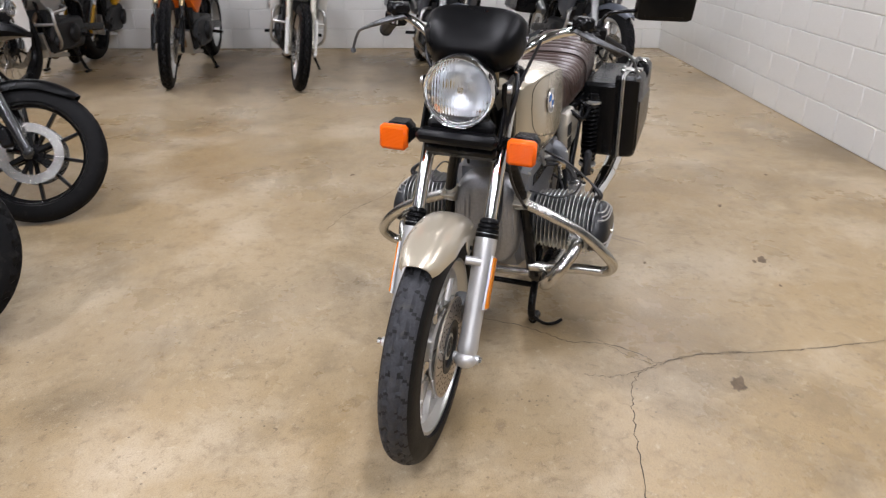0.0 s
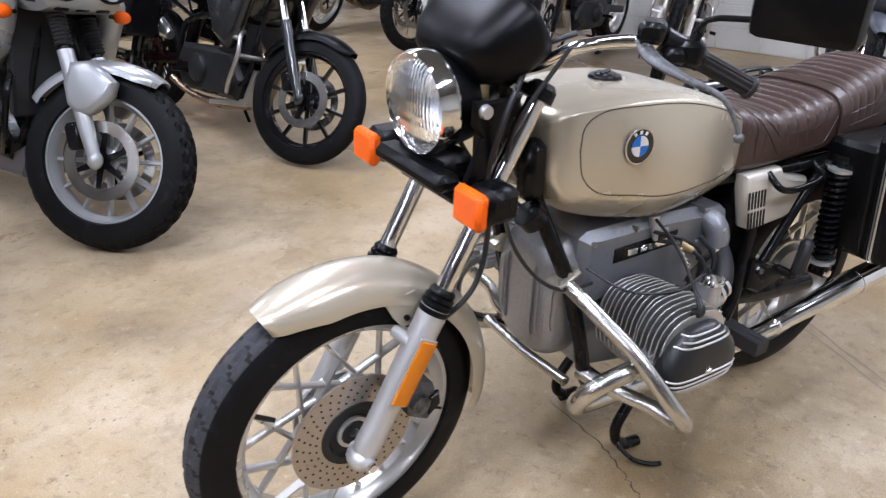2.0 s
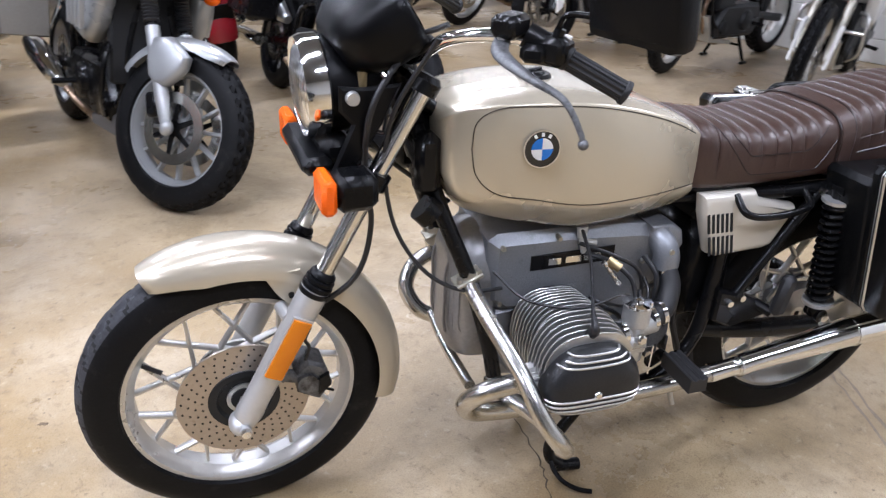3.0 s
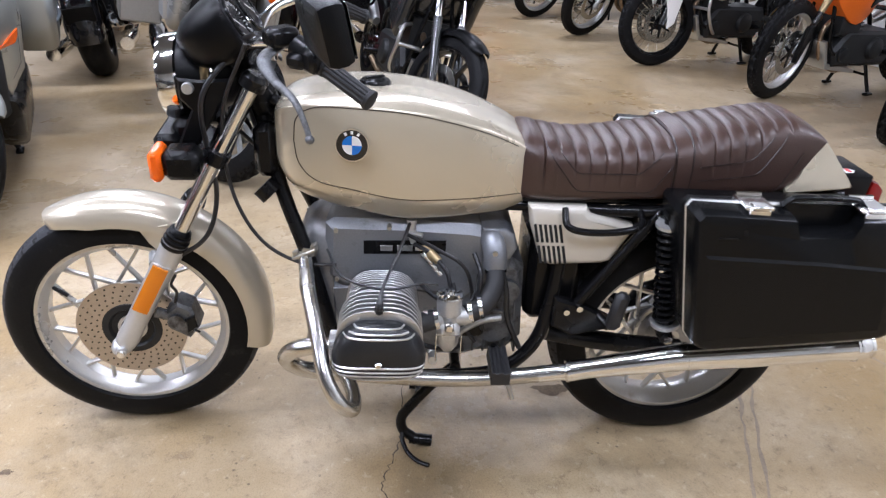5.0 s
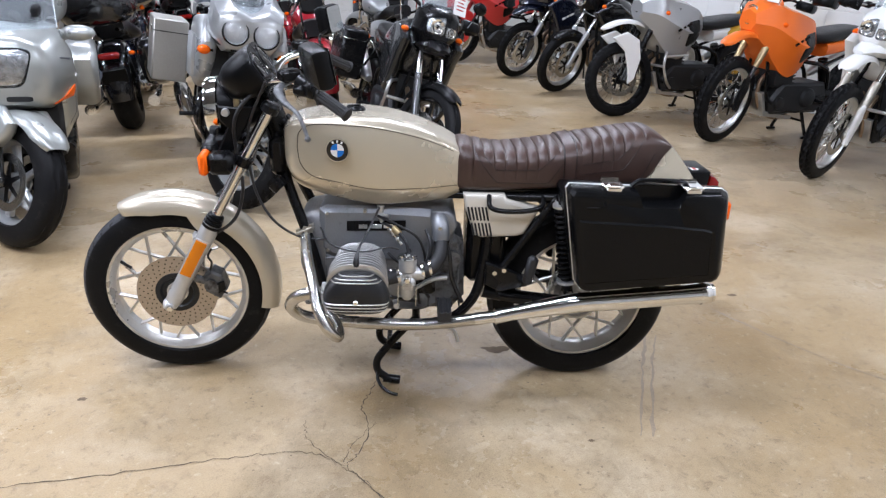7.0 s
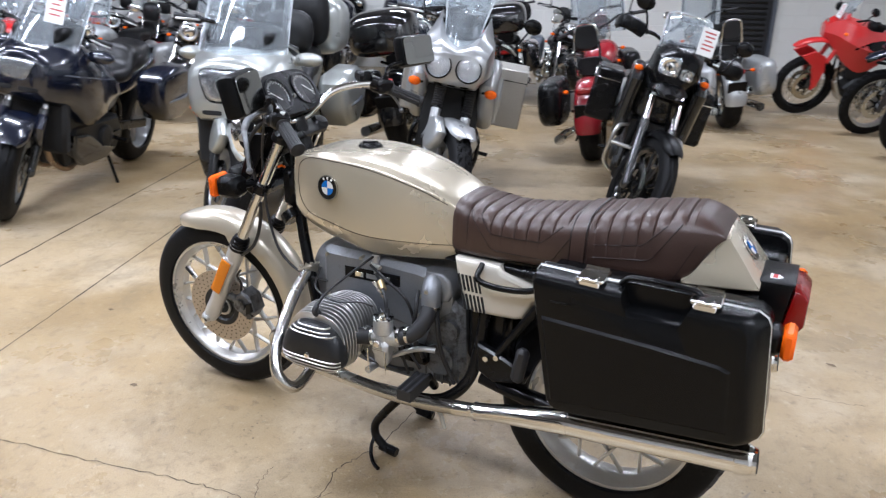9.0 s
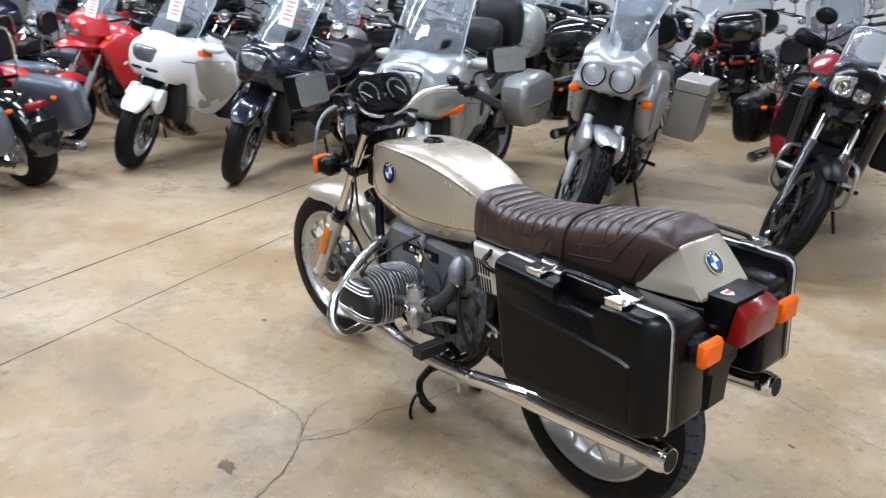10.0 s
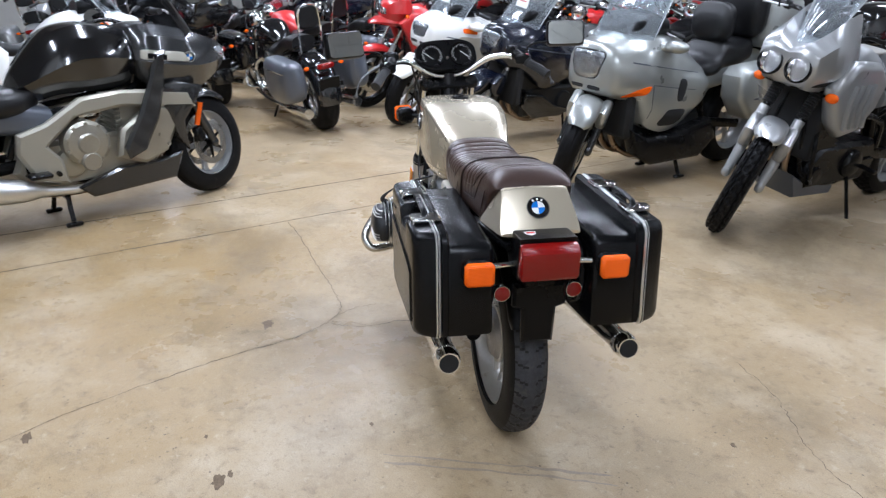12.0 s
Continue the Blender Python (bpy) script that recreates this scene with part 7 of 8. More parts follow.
def tiger():
    root = thing("motorcycle", "silver twin-lamp adventure motorcycle with aluminium boxes on its side stand", "motorcycle", "parked motorcycles")
    wb, rf = 1.56, 0.335
    hx, hz = chassis(root, wb, rf, 0.32, 0.115, 0.15, 0.47, 12, SILVER, "block", SILVER, False, "side", BLACK, 1.0, (0.40, 1.15), BLACK, CHROME, False, 2, True, 30)
    front_fender(root, rf, 0.12, SILVER, 62, 150, 0.035, 0.078, True)
    nx = hx - 0.06
    no, tree = hull(root, "nose_fairing", [
        (nx - 0.170, [(0, 0.895), (0.10, 0.900), (0.150, 0.950), (0.145, 1.010), (0.08, 1.040), (0.03, 1.035), (0, 1.030)]),
        (nx - 0.145, [(0, 0.865), (0.12, 0.870), (0.178, 0.945), (0.172, 1.040), (0.09, 1.075), (0.03, 1.060), (0, 1.050)]),
        (nx - 0.060, [(0, 0.840), (0.13, 0.845), (0.200, 0.940), (0.190, 1.090), (0.12, 1.145), (0.06, 1.085), (0, 1.075)]),
        (nx + 0.060, [(0, 0.840), (0.13, 0.845), (0.212, 0.940), (0.192, 1.110), (0.135, 1.215), (0.10, 1.120), (0, 1.100)]),
        (nx + 0.150, [(0, 0.850), (0.12, 0.855), (0.205, 0.940), (0.180, 1.090), (0.140, 1.235), (0.12, 1.130), (0, 1.110)]),
        (nx + 0.230, [(0, 0.870), (0.10, 0.880), (0.180, 0.940), (0.150, 1.050), (0.120, 1.100), (0.08, 1.080), (0, 1.070)])], SILVER, "silver fairing nose with two round lamps and a notch for the screen", 5, 44)
    for s in (-1, 1):
        lamp(root, (nx - 0.176, s * 0.084, 0.965), 0.066, 1.0, 12, BLACK)
        g = Geo().prism([(nx - 0.02, 0.88), (nx + 0.10, 1.02), (nx + 0.34, 1.0), (nx + 0.46, 0.90), (nx + 0.42, 0.74), (nx + 0.30, 0.62), (nx + 0.16, 0.60), (nx + 0.06, 0.68), (nx + 0.0, 0.80)], s * 0.15, s * 0.255, 0.045, steps=4)
        sp = part("side_fairing", g, SILVER, root, "silver side fairing with louvres", sharp=50)
        g = Geo()
        for k in range(4):
            g.tube([(nx + 0.12 + 0.06 * k, s * 0.262, 0.90), (nx + 0.10 + 0.06 * k, s * 0.266, 0.78), (nx + 0.13 + 0.06 * k, s * 0.260, 0.66)], 0.014, 8, 3, flat=0.6)
        part("louvre", g, SILVER, sp)
        part("nose_vent", patch(tree, [(nx - 0.11, 0.875), (nx + 0.12, 0.880), (nx + 0.12, 0.925), (nx - 0.08, 0.900)], s, 0.003), HOLE, root, "dark vent between nose and side fairing")
    g = Geo()
    for y in (-0.075, 0.0, 0.075):
        g.box((nx - 0.128, y, 0.868), (0.03, 0.055, 0.026), 0.008)
    part("air_slot", g, BLACK, root)
    screen(root, nx - 0.10, 1.055, nx + 0.14, 1.44, 0.085, 0.165, 0.10)
    part("dash", Geo().body([(nx + 0.02, 0.07, 1.10, 1.16, 3), (nx + 0.10, 0.10, 1.08, 1.24, 3), (nx + 0.16, 0.09, 1.10, 1.22, 3)], 20, 3), BLACK, root, "black dash behind the screen")
    shell(root, "fuel_tank", [(hx + 0.10, 0.12, 0.80, 0.98, 3), (hx + 0.25, 0.18, 0.74, 1.06, 3), (hx + 0.42, 0.17, 0.74, 1.03, 3), (hx + 0.56, 0.11, 0.78, 0.93, 3)], SILVER, "silver tank")
    bench(root, [(hx + 0.50, 0.09, 0.80, 0.88, 3), (hx + 0.65, 0.15, 0.78, 0.88, 3), (hx + 0.95, 0.16, 0.82, 0.93, 3), (hx + 1.18, 0.12, 0.84, 0.94, 3)])
    shell(root, "tail_unit", [(hx + 0.62, 0.15, 0.68, 0.80, 4), (hx + 0.95, 0.14, 0.72, 0.84, 4), (hx + 1.26, 0.08, 0.80, 0.90, 4)], SILVER)
    # radiator block widened and near-black, to fill the shaded gap behind the fork
    part("radiator", Geo().box((hx + 0.02, 0, 0.66), (0.05, 0.34, 0.42), 0.01), HOLE, root, "near-black radiator block filling the dark gap behind the fork")
    part("belly_pan", Geo().prism([(hx - 0.02, 0.36), (hx + 0.06, 0.20), (hx + 0.44, 0.17), (hx + 0.46, 0.22), (hx + 0.10, 0.30)], -0.13, 0.13, 0.01), SLATE, root)
    indicators(root, [(nx - 0.01, -0.222, 0.835), (nx - 0.01, 0.222, 0.835)], 0.05, 0.026)
    mirrors(root, hx + 0.08, 0.38, 1.30, 0.15)
    for s in (-1, 1):
        box_case(root, (hx + 1.05, s * 0.32, 0.70), (0.44, 0.22, 0.40), DULL_ALU, "pannier", "square aluminium box", bevel=0.008)
        part("pannier_rail", Geo().tube([(hx + 0.80, s * 0.13, 0.82), (hx + 0.82, s * 0.205, 0.55), (hx + 1.25, s * 0.205, 0.55), (hx + 1.22, s * 0.12, 0.82)], 0.009, 8, 3), CHROME, root)
        g = Geo().tube([(hx + 0.02, s * 0.16, 0.62), (hx - 0.02, s * 0.20, 0.55), (hx + 0.02, s * 0.20, 0.40), (hx + 0.16, s * 0.15, 0.28)], 0.012, 8, 4)
        part("crash_bar", g, BLACK, root)
    p = part("sticker", Geo().box((hx + 1.275, -0.32, 0.60), (0.003, 0.12, 0.08), 0.001), PAPER, root, "white sticker on the box")
    tail(root, hx + 1.28, 0.84)
    return root


def tourer(name, label, paint, lower, wide=0.30, tall=1.52, trunk=True, beak_amber=True, seat=SEATBLACK, price=True, group="parked motorcycles", side_panel=None, front_mat=None, lamp_w=1.1, tyre_w=0.125, steer=22.0, low=0.0):
    root = thing(name, label, "motorcycle", group)
    wb, rf = 1.60, 0.315
    hx, hz = chassis(root, wb, rf, 0.32, tyre_w, 0.17, 0.46, 5, SILVER if paint is not WHITE else ALU, "road", GRAPHITE if paint is not SILVER else SILVER, False, "centre" if trunk else "side", DARKENGINE, 0.96, (0.36, 1.10), BLACK, CHROME, False, 2, steer=steer)
    front_fender(root, rf, 0.14, front_mat or paint, 42, 158, 0.032, 0.088, True)
    nx = hx - 0.22
    k = wide
    # upper fairing
    plan = ((0.0, 0.44, 0.755, 0.84, 0.930), (0.03, 0.66, 0.725, 0.84, 0.990), (0.12, 0.86, 0.68, 0.84, 1.025), (0.23, 1.00, 0.645, 0.83, 1.060), (0.32, 1.05, 0.48, 0.80, 1.075), (0.44, 1.06, 0.40, 0.76, 1.070),
            (0.58, 1.02, 0.385, 0.72, 1.02), (0.74, 0.90, 0.42, 0.69, 0.94), (0.90, 0.78, 0.50, 0.66, 0.84), (1.02, 0.58, 0.57, 0.66, 0.76))
    rows = []
    for dx, kw, zb, zm, zt in plan:
        if not trunk and not side_panel and dx > 0.3:
            zb += 0.11
        w, h = k * kw, zt - zm
        rows.append((nx + dx, [(0, zb), (w * 0.74, zb + 0.004), (w * 0.95, zb + (zm - zb) * 0.35), (w, zm), (w * 0.96, zm + h * 0.35), (w * 0.80, zm + h * 0.70), (w * 0.45, zm + h * 0.94), (0, zt)]))
    if low:
        rows = [(x, [(y, z - low * max(0.0, 1 - i / 5) * (1 if j < 4 else 0.4)) for j, (y, z) in enumerate(sec)]) for i, (x, sec) in enumerate(rows)]
    fa, tree = hull(root, "fairing", rows, paint, "smooth painted touring fairing", 6, 50)
    if side_panel:
        for s in (-1, 1):
            part("side_panel", patch(tree, [(nx + 0.36, 0.455), (nx + 0.86, 0.545), (nx + 0.78, 0.82), (nx + 0.235, 0.885)], s, 0.006, 0.01, 9), side_panel, fa, "beige fairing side panel")
    for s in (-1, 1):
        if trunk:
            part("side_vent", patch(tree, [(nx + 0.55, 0.60), (nx + 0.63, 0.60), (nx + 0.65, 0.74), (nx + 0.54, 0.76)], s, 0.004, 0.012, 3), HOLE, fa, "dark side vent")
        if trunk:
            part("panel_seam", patch(tree, [(nx + 0.330, 0.50), (nx + 0.336, 0.50), (nx + 0.306, 0.73), (nx + 0.300, 0.73)], s, 0.0015, 0.01, 8), SLATE, fa)
            part("panel_seam", patch(tree, [(nx + 0.30, 0.726), (nx + 0.78, 0.655), (nx + 0.78, 0.660), (nx + 0.30, 0.732)], s, 0.0015, 0.01, 8), SLATE, fa)
            part("knee_opening", patch(tree, [(nx + 0.42, 0.44), (nx + 0.66, 0.43), (nx + 0.70, 0.54), (nx + 0.46, 0.56)], s, 0.003, 0.012, 4), HOLE, fa, "near-black patch for a shaded opening in the fairing")
        # slate strip paints the shaded line of a crease on a smooth flank
        part("crease_line", patch(tree, [(nx + 0.14, 0.868), (nx + 0.80, 0.765), (nx + 0.80, 0.772), (nx + 0.14, 0.878)], s, 0.002, 0.01, 8), SLATE, fa)
    for s in (-1, 1):
        skirt = [(nx + 0.20, 0.44), (nx + 0.28, 0.26), (nx + 0.44, 0.17), (nx + 0.92, 0.17), (nx + 1.08, 0.30), (nx + 1.00, 0.44), (nx + 0.62, 0.37), (nx + 0.36, 0.37)]
        if not trunk:
            skirt = [(nx + 0.30, 0.47), (nx + 0.30, 0.34), (nx + 0.42, 0.24), (nx + 0.74, 0.23), (nx + 0.84, 0.29), (nx + 0.66, 0.34), (nx + 0.50, 0.44)]
        g = Geo().prism(skirt, s * k * 0.50, s * k * (0.92 if trunk else 0.80), 0.035 if trunk else 0.02, steps=3)
        part("lower_fairing", g, lower, root, "dark lower fairing", sharp=50)
        if beak_amber:
            if side_panel:
                g = patch(tree, [(nx + 0.30, 0.905), (nx + 0.47, 0.885), (nx + 0.47, 0.930), (nx + 0.30, 0.945)], s, 0.005, 0.012, 6)
            else:
                g = patch(tree, [(nx + 0.10, 0.640), (nx + 0.265, 0.665), (nx + 0.30, 0.735), (nx + 0.16, 0.690)], s, 0.006, 0.012, 3.0)
            part("indicator_lens", g, AMBER, root, "amber lens set in the fairing")
        # mirror pods
        c = Vector((nx + 0.42, s * (k * 1.02), 0.955))
        g = Geo().tube([(nx + 0.38, s * k * 0.85, 0.955), c], [0.03, 0.022], 10)
        mr = part("mirror", g, paint, root, "fairing mirror")
        part("mirror_shell", Geo().ball(c + Vector((0, s * 0.04, 0.01)), (0.070, 0.085, 0.040), 16), paint, mr)
        part("mirror_glass", Geo().ball(c + Vector((0.030, s * 0.04, 0.01)), (0.02, 0.058, 0.038), 14), MIRROR, mr)
    # wide lamp and the slots under it
    flush_lamp(root, tree, [(-0.072 * lamp_w, 0.835 - low), (0.072 * lamp_w, 0.835 - low), (0.112 * lamp_w, 0.955 - low * 0.25), (-0.112 * lamp_w, 0.955 - low * 0.25)], [])
    for y in (-0.075, 0.075):
        part("air_slot", patch(tree, [(y - 0.055, 0.770 - low), (y + 0.055, 0.770 - low), (y + 0.055, 0.795 - low), (y - 0.055, 0.795 - low)], "x", 0.003), HOLE, root, "dark air slot")
    # widened near-black block, also the dark inner fairing beside the wheel
    part("radiator", Geo().box((hx - 0.01, 0, 0.54), (0.08, k * 1.62, 0.34), 0.02), HOLE, root)
    screen(root, nx + 0.10, 1.00, nx + 0.42, tall, k * 0.86, k * 0.76, 0.20)
    part("dash", Geo().body([(nx + 0.20, k * 0.50, 1.02, 1.06, 3), (nx + 0.24, k * 0.62, 1.01, 1.12, 3), (nx + 0.36, k * 0.72, 1.0, 1.16, 3.4), (nx + 0.50, k * 0.66, 1.0, 1.14, 3)], 24, 3), PLASTIC, root, "black dash behind the screen", sharp=60)
    shell(root, "fuel_tank", [(hx + 0.14, 0.12, 0.82, 0.98, 3), (hx + 0.28, 0.19, 0.74, 1.06, 3), (hx + 0.46, 0.18, 0.72, 1.02, 3), (hx + 0.62, 0.12, 0.74, 0.90, 3)], paint, "painted tank")
    bench(root, [(hx + 0.56, 0.10, 0.72, 0.84, 3), (hx + 0.68, 0.18, 0.70, 0.82, 3), (hx + 0.86, 0.19, 0.70, 0.85, 3.2), (hx + 0.94, 0.18, 0.72, 0.95, 3), (hx + 1.10, 0.17, 0.74, 0.94, 3), (hx + 1.28, 0.14, 0.78, 0.96, 3)], seat, "black stepped touring seat")
    shell(root, "tail_unit", [(hx + 0.60, 0.17, 0.60, 0.74, 4), (hx + 0.95, 0.17, 0.62, 0.80, 4), (hx + 1.45, 0.10, 0.72, 0.86, 4)], paint)
    if trunk:
        part("backrest", Geo().body([(hx + 0.90, 0.13, 0.96, 1.12, 3), (hx + 0.95, 0.17, 0.92, 1.20, 3), (hx + 1.02, 0.15, 0.94, 1.20, 3)], 24, 4), seat, root, "padded rider backrest", sharp=60)
        part("passenger_backrest", Geo().body([(hx + 1.22, 0.17, 0.98, 1.30, 3.4), (hx + 1.27, 0.20, 0.94, 1.36, 3.4), (hx + 1.33, 0.19, 0.96, 1.34, 3.4)], 24, 4), seat, root, "padded passenger backrest", sharp=60)
        shell(root, "top_box", [(hx + 1.32, 0.20, 0.92, 1.24, 3.4), (hx + 1.38, 0.27, 0.88, 1.30, 3.4), (hx + 1.62, 0.27, 0.88, 1.28, 3.4), (hx + 1.72, 0.18, 0.92, 1.18, 3.2)], paint, "painted top box")
    for s in (-1, 1):
        g = Geo().prism([(hx + 0.84, 0.74), (hx + 0.90, 0.80), (hx + 1.30, 0.83), (hx + 1.48, 0.78), (hx + 1.52, 0.66), (hx + 1.44, 0.48), (hx + 1.26, 0.42), (hx + 0.98, 0.44), (hx + 0.86, 0.58)], s * 0.22, s * 0.43, 0.05, steps=4)
        pn = part("pannier", g, paint, root, "painted side case", sharp=50)
        part("case_trim", Geo().tube([(hx + 0.92, s * 0.415, 0.58), (hx + 1.25, s * 0.442, 0.60), (hx + 1.45, s * 0.392, 0.62)], 0.009, 8, 3), SLATE, pn)
    tail(root, hx + 1.48, 0.78, 0.09)
    if price:
        tag(root, nx + 0.16, -0.16, 1.26, 20, 0.20)
    return root


def gtl():
    root = thing("motorcycle", "graphite six-cylinder touring motorcycle on its centre stand", "motorcycle", "parked motorcycles")
    wb, rf = 1.62, 0.318
    hx, hz = chassis(root, wb, rf, 0.325, 0.125, 0.18, 0.44, 5, SILVER, "road", GRAPHITE, False, "centre", TITAN, 0.94, (0.40, 1.12), BLACK, ALU, False, 2, steer=22)
    front_fender(root, rf, 0.14, GRAPHITE, 50, 165, 0.03, 0.085)
    no, tree = hull(root, "nose_fairing", [
        (hx - 0.44, [(0, 0.82), (0.031, 0.825), (0.050, 0.87), (0.043, 0.865), (0.028, 0.928), (0, 0.94)]),
        (hx - 0.35, [(0, 0.755), (0.084, 0.765), (0.135, 0.85), (0.116, 0.915), (0.074, 0.978), (0, 0.99)]),
        (hx - 0.20, [(0, 0.69), (0.133, 0.695), (0.215, 0.84), (0.185, 0.965), (0.118, 1.028), (0, 1.04)]),
        (hx - 0.02, [(0, 0.68), (0.162, 0.685), (0.262, 0.86), (0.225, 1.010), (0.144, 1.073), (0, 1.085)]),
        (hx + 0.1, [(0, 0.74), (0.162, 0.745), (0.262, 0.88), (0.225, 1.025), (0.144, 1.088), (0, 1.1)]),
        (hx + 0.18, [(0, 0.8), (0.130, 0.805), (0.210, 0.9), (0.181, 1.005), (0.116, 1.068), (0, 1.08)]),
        (hx + 0.23, [(0, 0.86), (0.074, 0.865), (0.120, 0.92), (0.103, 0.945), (0.066, 1.008), (0, 1.02)])], GRAPHITE, "dark metallic front fairing with a sharp prow", 5)
    for s in (-1, 1):
        part("scoop", Geo().prism([(hx + 0.02, 0.95), (hx + 0.09, 0.93), (hx + 0.14, 0.78), (hx + 0.22, 0.60), (hx + 0.33, 0.42), (hx + 0.31, 0.35), (hx + 0.21, 0.39), (hx + 0.11, 0.56), (hx + 0.05, 0.76)], s * 0.225, s * 0.272, 0.016), GRAPHITE, root, "dark fairing scoop")
        part("fairing_flank", Geo().prism([(hx - 0.20, 0.72), (hx - 0.02, 0.77), (hx + 0.12, 0.73), (hx + 0.04, 0.58), (hx - 0.01, 0.42), (hx - 0.07, 0.34), (hx - 0.06, 0.52), (hx - 0.14, 0.62)], s * 0.165, s * 0.232, 0.02, steps=2), GRAPHITE, root, "dark lower fairing flank")
        part("name_panel", patch(tree, [(hx - 0.14, 0.865), (hx + 0.16, 0.90), (hx + 0.15, 0.955), (hx - 0.10, 0.925)], s, 0.004, 0.01, 8), TITAN, root, "pale panel with dark lettering bars")
        part("name_bars", text_bars([0.03, 0.03, 0.03], 0.03, 0.01, 0.003), BLACK, root, "", pose(hx + 0.075, s * 0.268, 0.912, 0, -9, 0))
        roundel(root, Matrix.Translation((hx - 0.13, s * 0.236, 0.895)) @ Matrix.Rotation(radians(s * -26), 4, "Z") @ (Matrix.Rotation(math.pi, 4, "Z") if s < 0 else Matrix()), 0.030)
        part("indicator_lens", Geo().beam((hx - 0.225, s * 0.10, 0.60), (hx - 0.185, s * 0.10, 0.46), 0.030, 0.02), AMBER, root, "amber fork reflector")
        # broad frame spar
        part("frame_spar", Geo().prism([(hx - 0.10, 0.70), (hx + 0.06, 0.72), (hx + 0.30, 0.74), (hx + 0.52, 0.72), (hx + 0.72, 0.60), (hx + 0.86, 0.56), (hx + 0.88, 0.46), (hx + 0.80, 0.30), (hx + 0.64, 0.26), (hx + 0.66, 0.40), (hx + 0.72, 0.48), (hx + 0.56, 0.62), (hx + 0.30, 0.65), (hx + 0.06, 0.62), (hx - 0.14, 0.60)], s * 0.17, s * 0.235, 0.016), TITAN, root, "warm grey frame spar")
        g = Geo().lathe([(0.0005, s * 0.262), (0.05, s * 0.262), (0.06, s * 0.250), (0.105, s * 0.245), (0.125, s * 0.225), (0.125, s * 0.14)], (hx + 0.52, 0, 0.47), "y", 36)
        g.lathe([(0.0005, s * 0.268), (0.045, s * 0.268), (0.055, s * 0.25)], (hx + 0.52, 0, 0.37), "y", 24)
        for k in range(10):
            t = 2 * math.pi * k / 10
            g.lathe([(0.0005, s * 0.252), (0.008, s * 0.252), (0.010, s * 0.24)], (hx + 0.52 + 0.112 * math.sin(t), 0, 0.47 + 0.112 * math.cos(t)), "y", 8)
        g.box((hx + 0.55, s * 0.235, 0.47), (0.16, 0.02, 0.012), 0.003, Matrix.Rotation(0.6, 4, "Y"))
        part("clutch_cover", g, CASTWARM, root, "round cast engine cover")
        g = Geo().prism([(hx + 0.06, 0.36), (hx + 0.20, 0.30), (hx + 0.36, 0.36), (hx + 0.32, 0.52), (hx + 0.14, 0.64), (hx + 0.02, 0.62), (hx - 0.02, 0.52)], s * 0.15, s * 0.225, 0.02)
        for k in range(6):
            g.lathe([(0.0005, s * 0.236), (0.010, s * 0.236), (0.012, s * 0.22)], (hx + 0.06 + 0.045 * k, 0, 0.40 + 0.03 * ((k * 2) % 5)), "y", 8)
        part("engine_side", g, CASTWARM, root, "cast engine side with bolts")
        part("belly_panel", Geo().prism([(hx - 0.04, 0.34), (hx + 0.02, 0.18), (hx + 0.52, 0.15), (hx + 0.60, 0.22), (hx + 0.34, 0.30), (hx + 0.12, 0.30)], s * 0.14, s * 0.20, 0.012), GRAPHITE, root)
        g = Geo().tube([(hx + 0.50, s * 0.15, 0.21), (hx + 0.62, s * 0.17, 0.21), (hx + 0.78, s * 0.22, 0.24), (hx + 0.90, s * 0.25, 0.27), (wb + 0.22, s * 0.26, 0.36)], [0.022, 0.026, 0.03, 0.062, 0.058], 14, 4)
        part("muffler", g, ALU, root, "satin steel muffler")
        shell(root, "pannier", [(hx + 0.98, 0.04, 0.50, 0.72, 3, s * 0.30), (hx + 1.06, 0.10, 0.44, 0.80, 3.4, s * 0.33), (hx + 1.40, 0.12, 0.44, 0.82, 3.4, s * 0.34), (hx + 1.62, 0.06, 0.52, 0.76, 3, s * 0.30)], GRAPHITE, "dark side case")
        part("footboard", Geo().box((hx + 0.80, s * 0.26, 0.34), (0.12, 0.10, 0.025), 0.01), BLACK, root)
    hull(root, "fuel_tank", [
        (hx + 0.1, [(0, 0.8), (0.074, 0.805), (0.120, 0.9), (0.103, 0.925), (0.066, 0.988), (0, 1.0)]),
        (hx + 0.17, [(0, 0.76), (0.124, 0.765), (0.200, 0.9), (0.172, 0.985), (0.110, 1.048), (0, 1.06)]),
        (hx + 0.3, [(0, 0.74), (0.146, 0.745), (0.235, 0.92), (0.202, 1.020), (0.129, 1.083), (0, 1.095)]),
        (hx + 0.48, [(0, 0.735), (0.146, 0.740), (0.235, 0.92), (0.202, 1.030), (0.129, 1.093), (0, 1.105)]),
        (hx + 0.6, [(0, 0.73), (0.133, 0.735), (0.215, 0.88), (0.185, 0.985), (0.118, 1.048), (0, 1.06)]),
        (hx + 0.72, [(0, 0.7), (0.108, 0.705), (0.175, 0.82), (0.150, 0.865), (0.096, 0.928), (0, 0.94)]),
        (hx + 0.8, [(0, 0.69), (0.081, 0.695), (0.130, 0.78), (0.112, 0.765), (0.072, 0.828), (0, 0.84)]),
        (hx + 0.83, [(0, 0.69), (0.056, 0.695), (0.090, 0.75), (0.077, 0.705), (0.050, 0.768), (0, 0.78)])], BLACKGLOSS, "gloss black creased tank", 5)
    bench(root, [(hx + 0.70, 0.12, 0.68, 0.80, 3), (hx + 0.80, 0.20, 0.64, 0.79, 3), (hx + 0.98, 0.21, 0.62, 0.80, 3), (hx + 1.10, 0.20, 0.66, 0.90, 3), (hx + 1.35, 0.17, 0.70, 0.92, 3)])
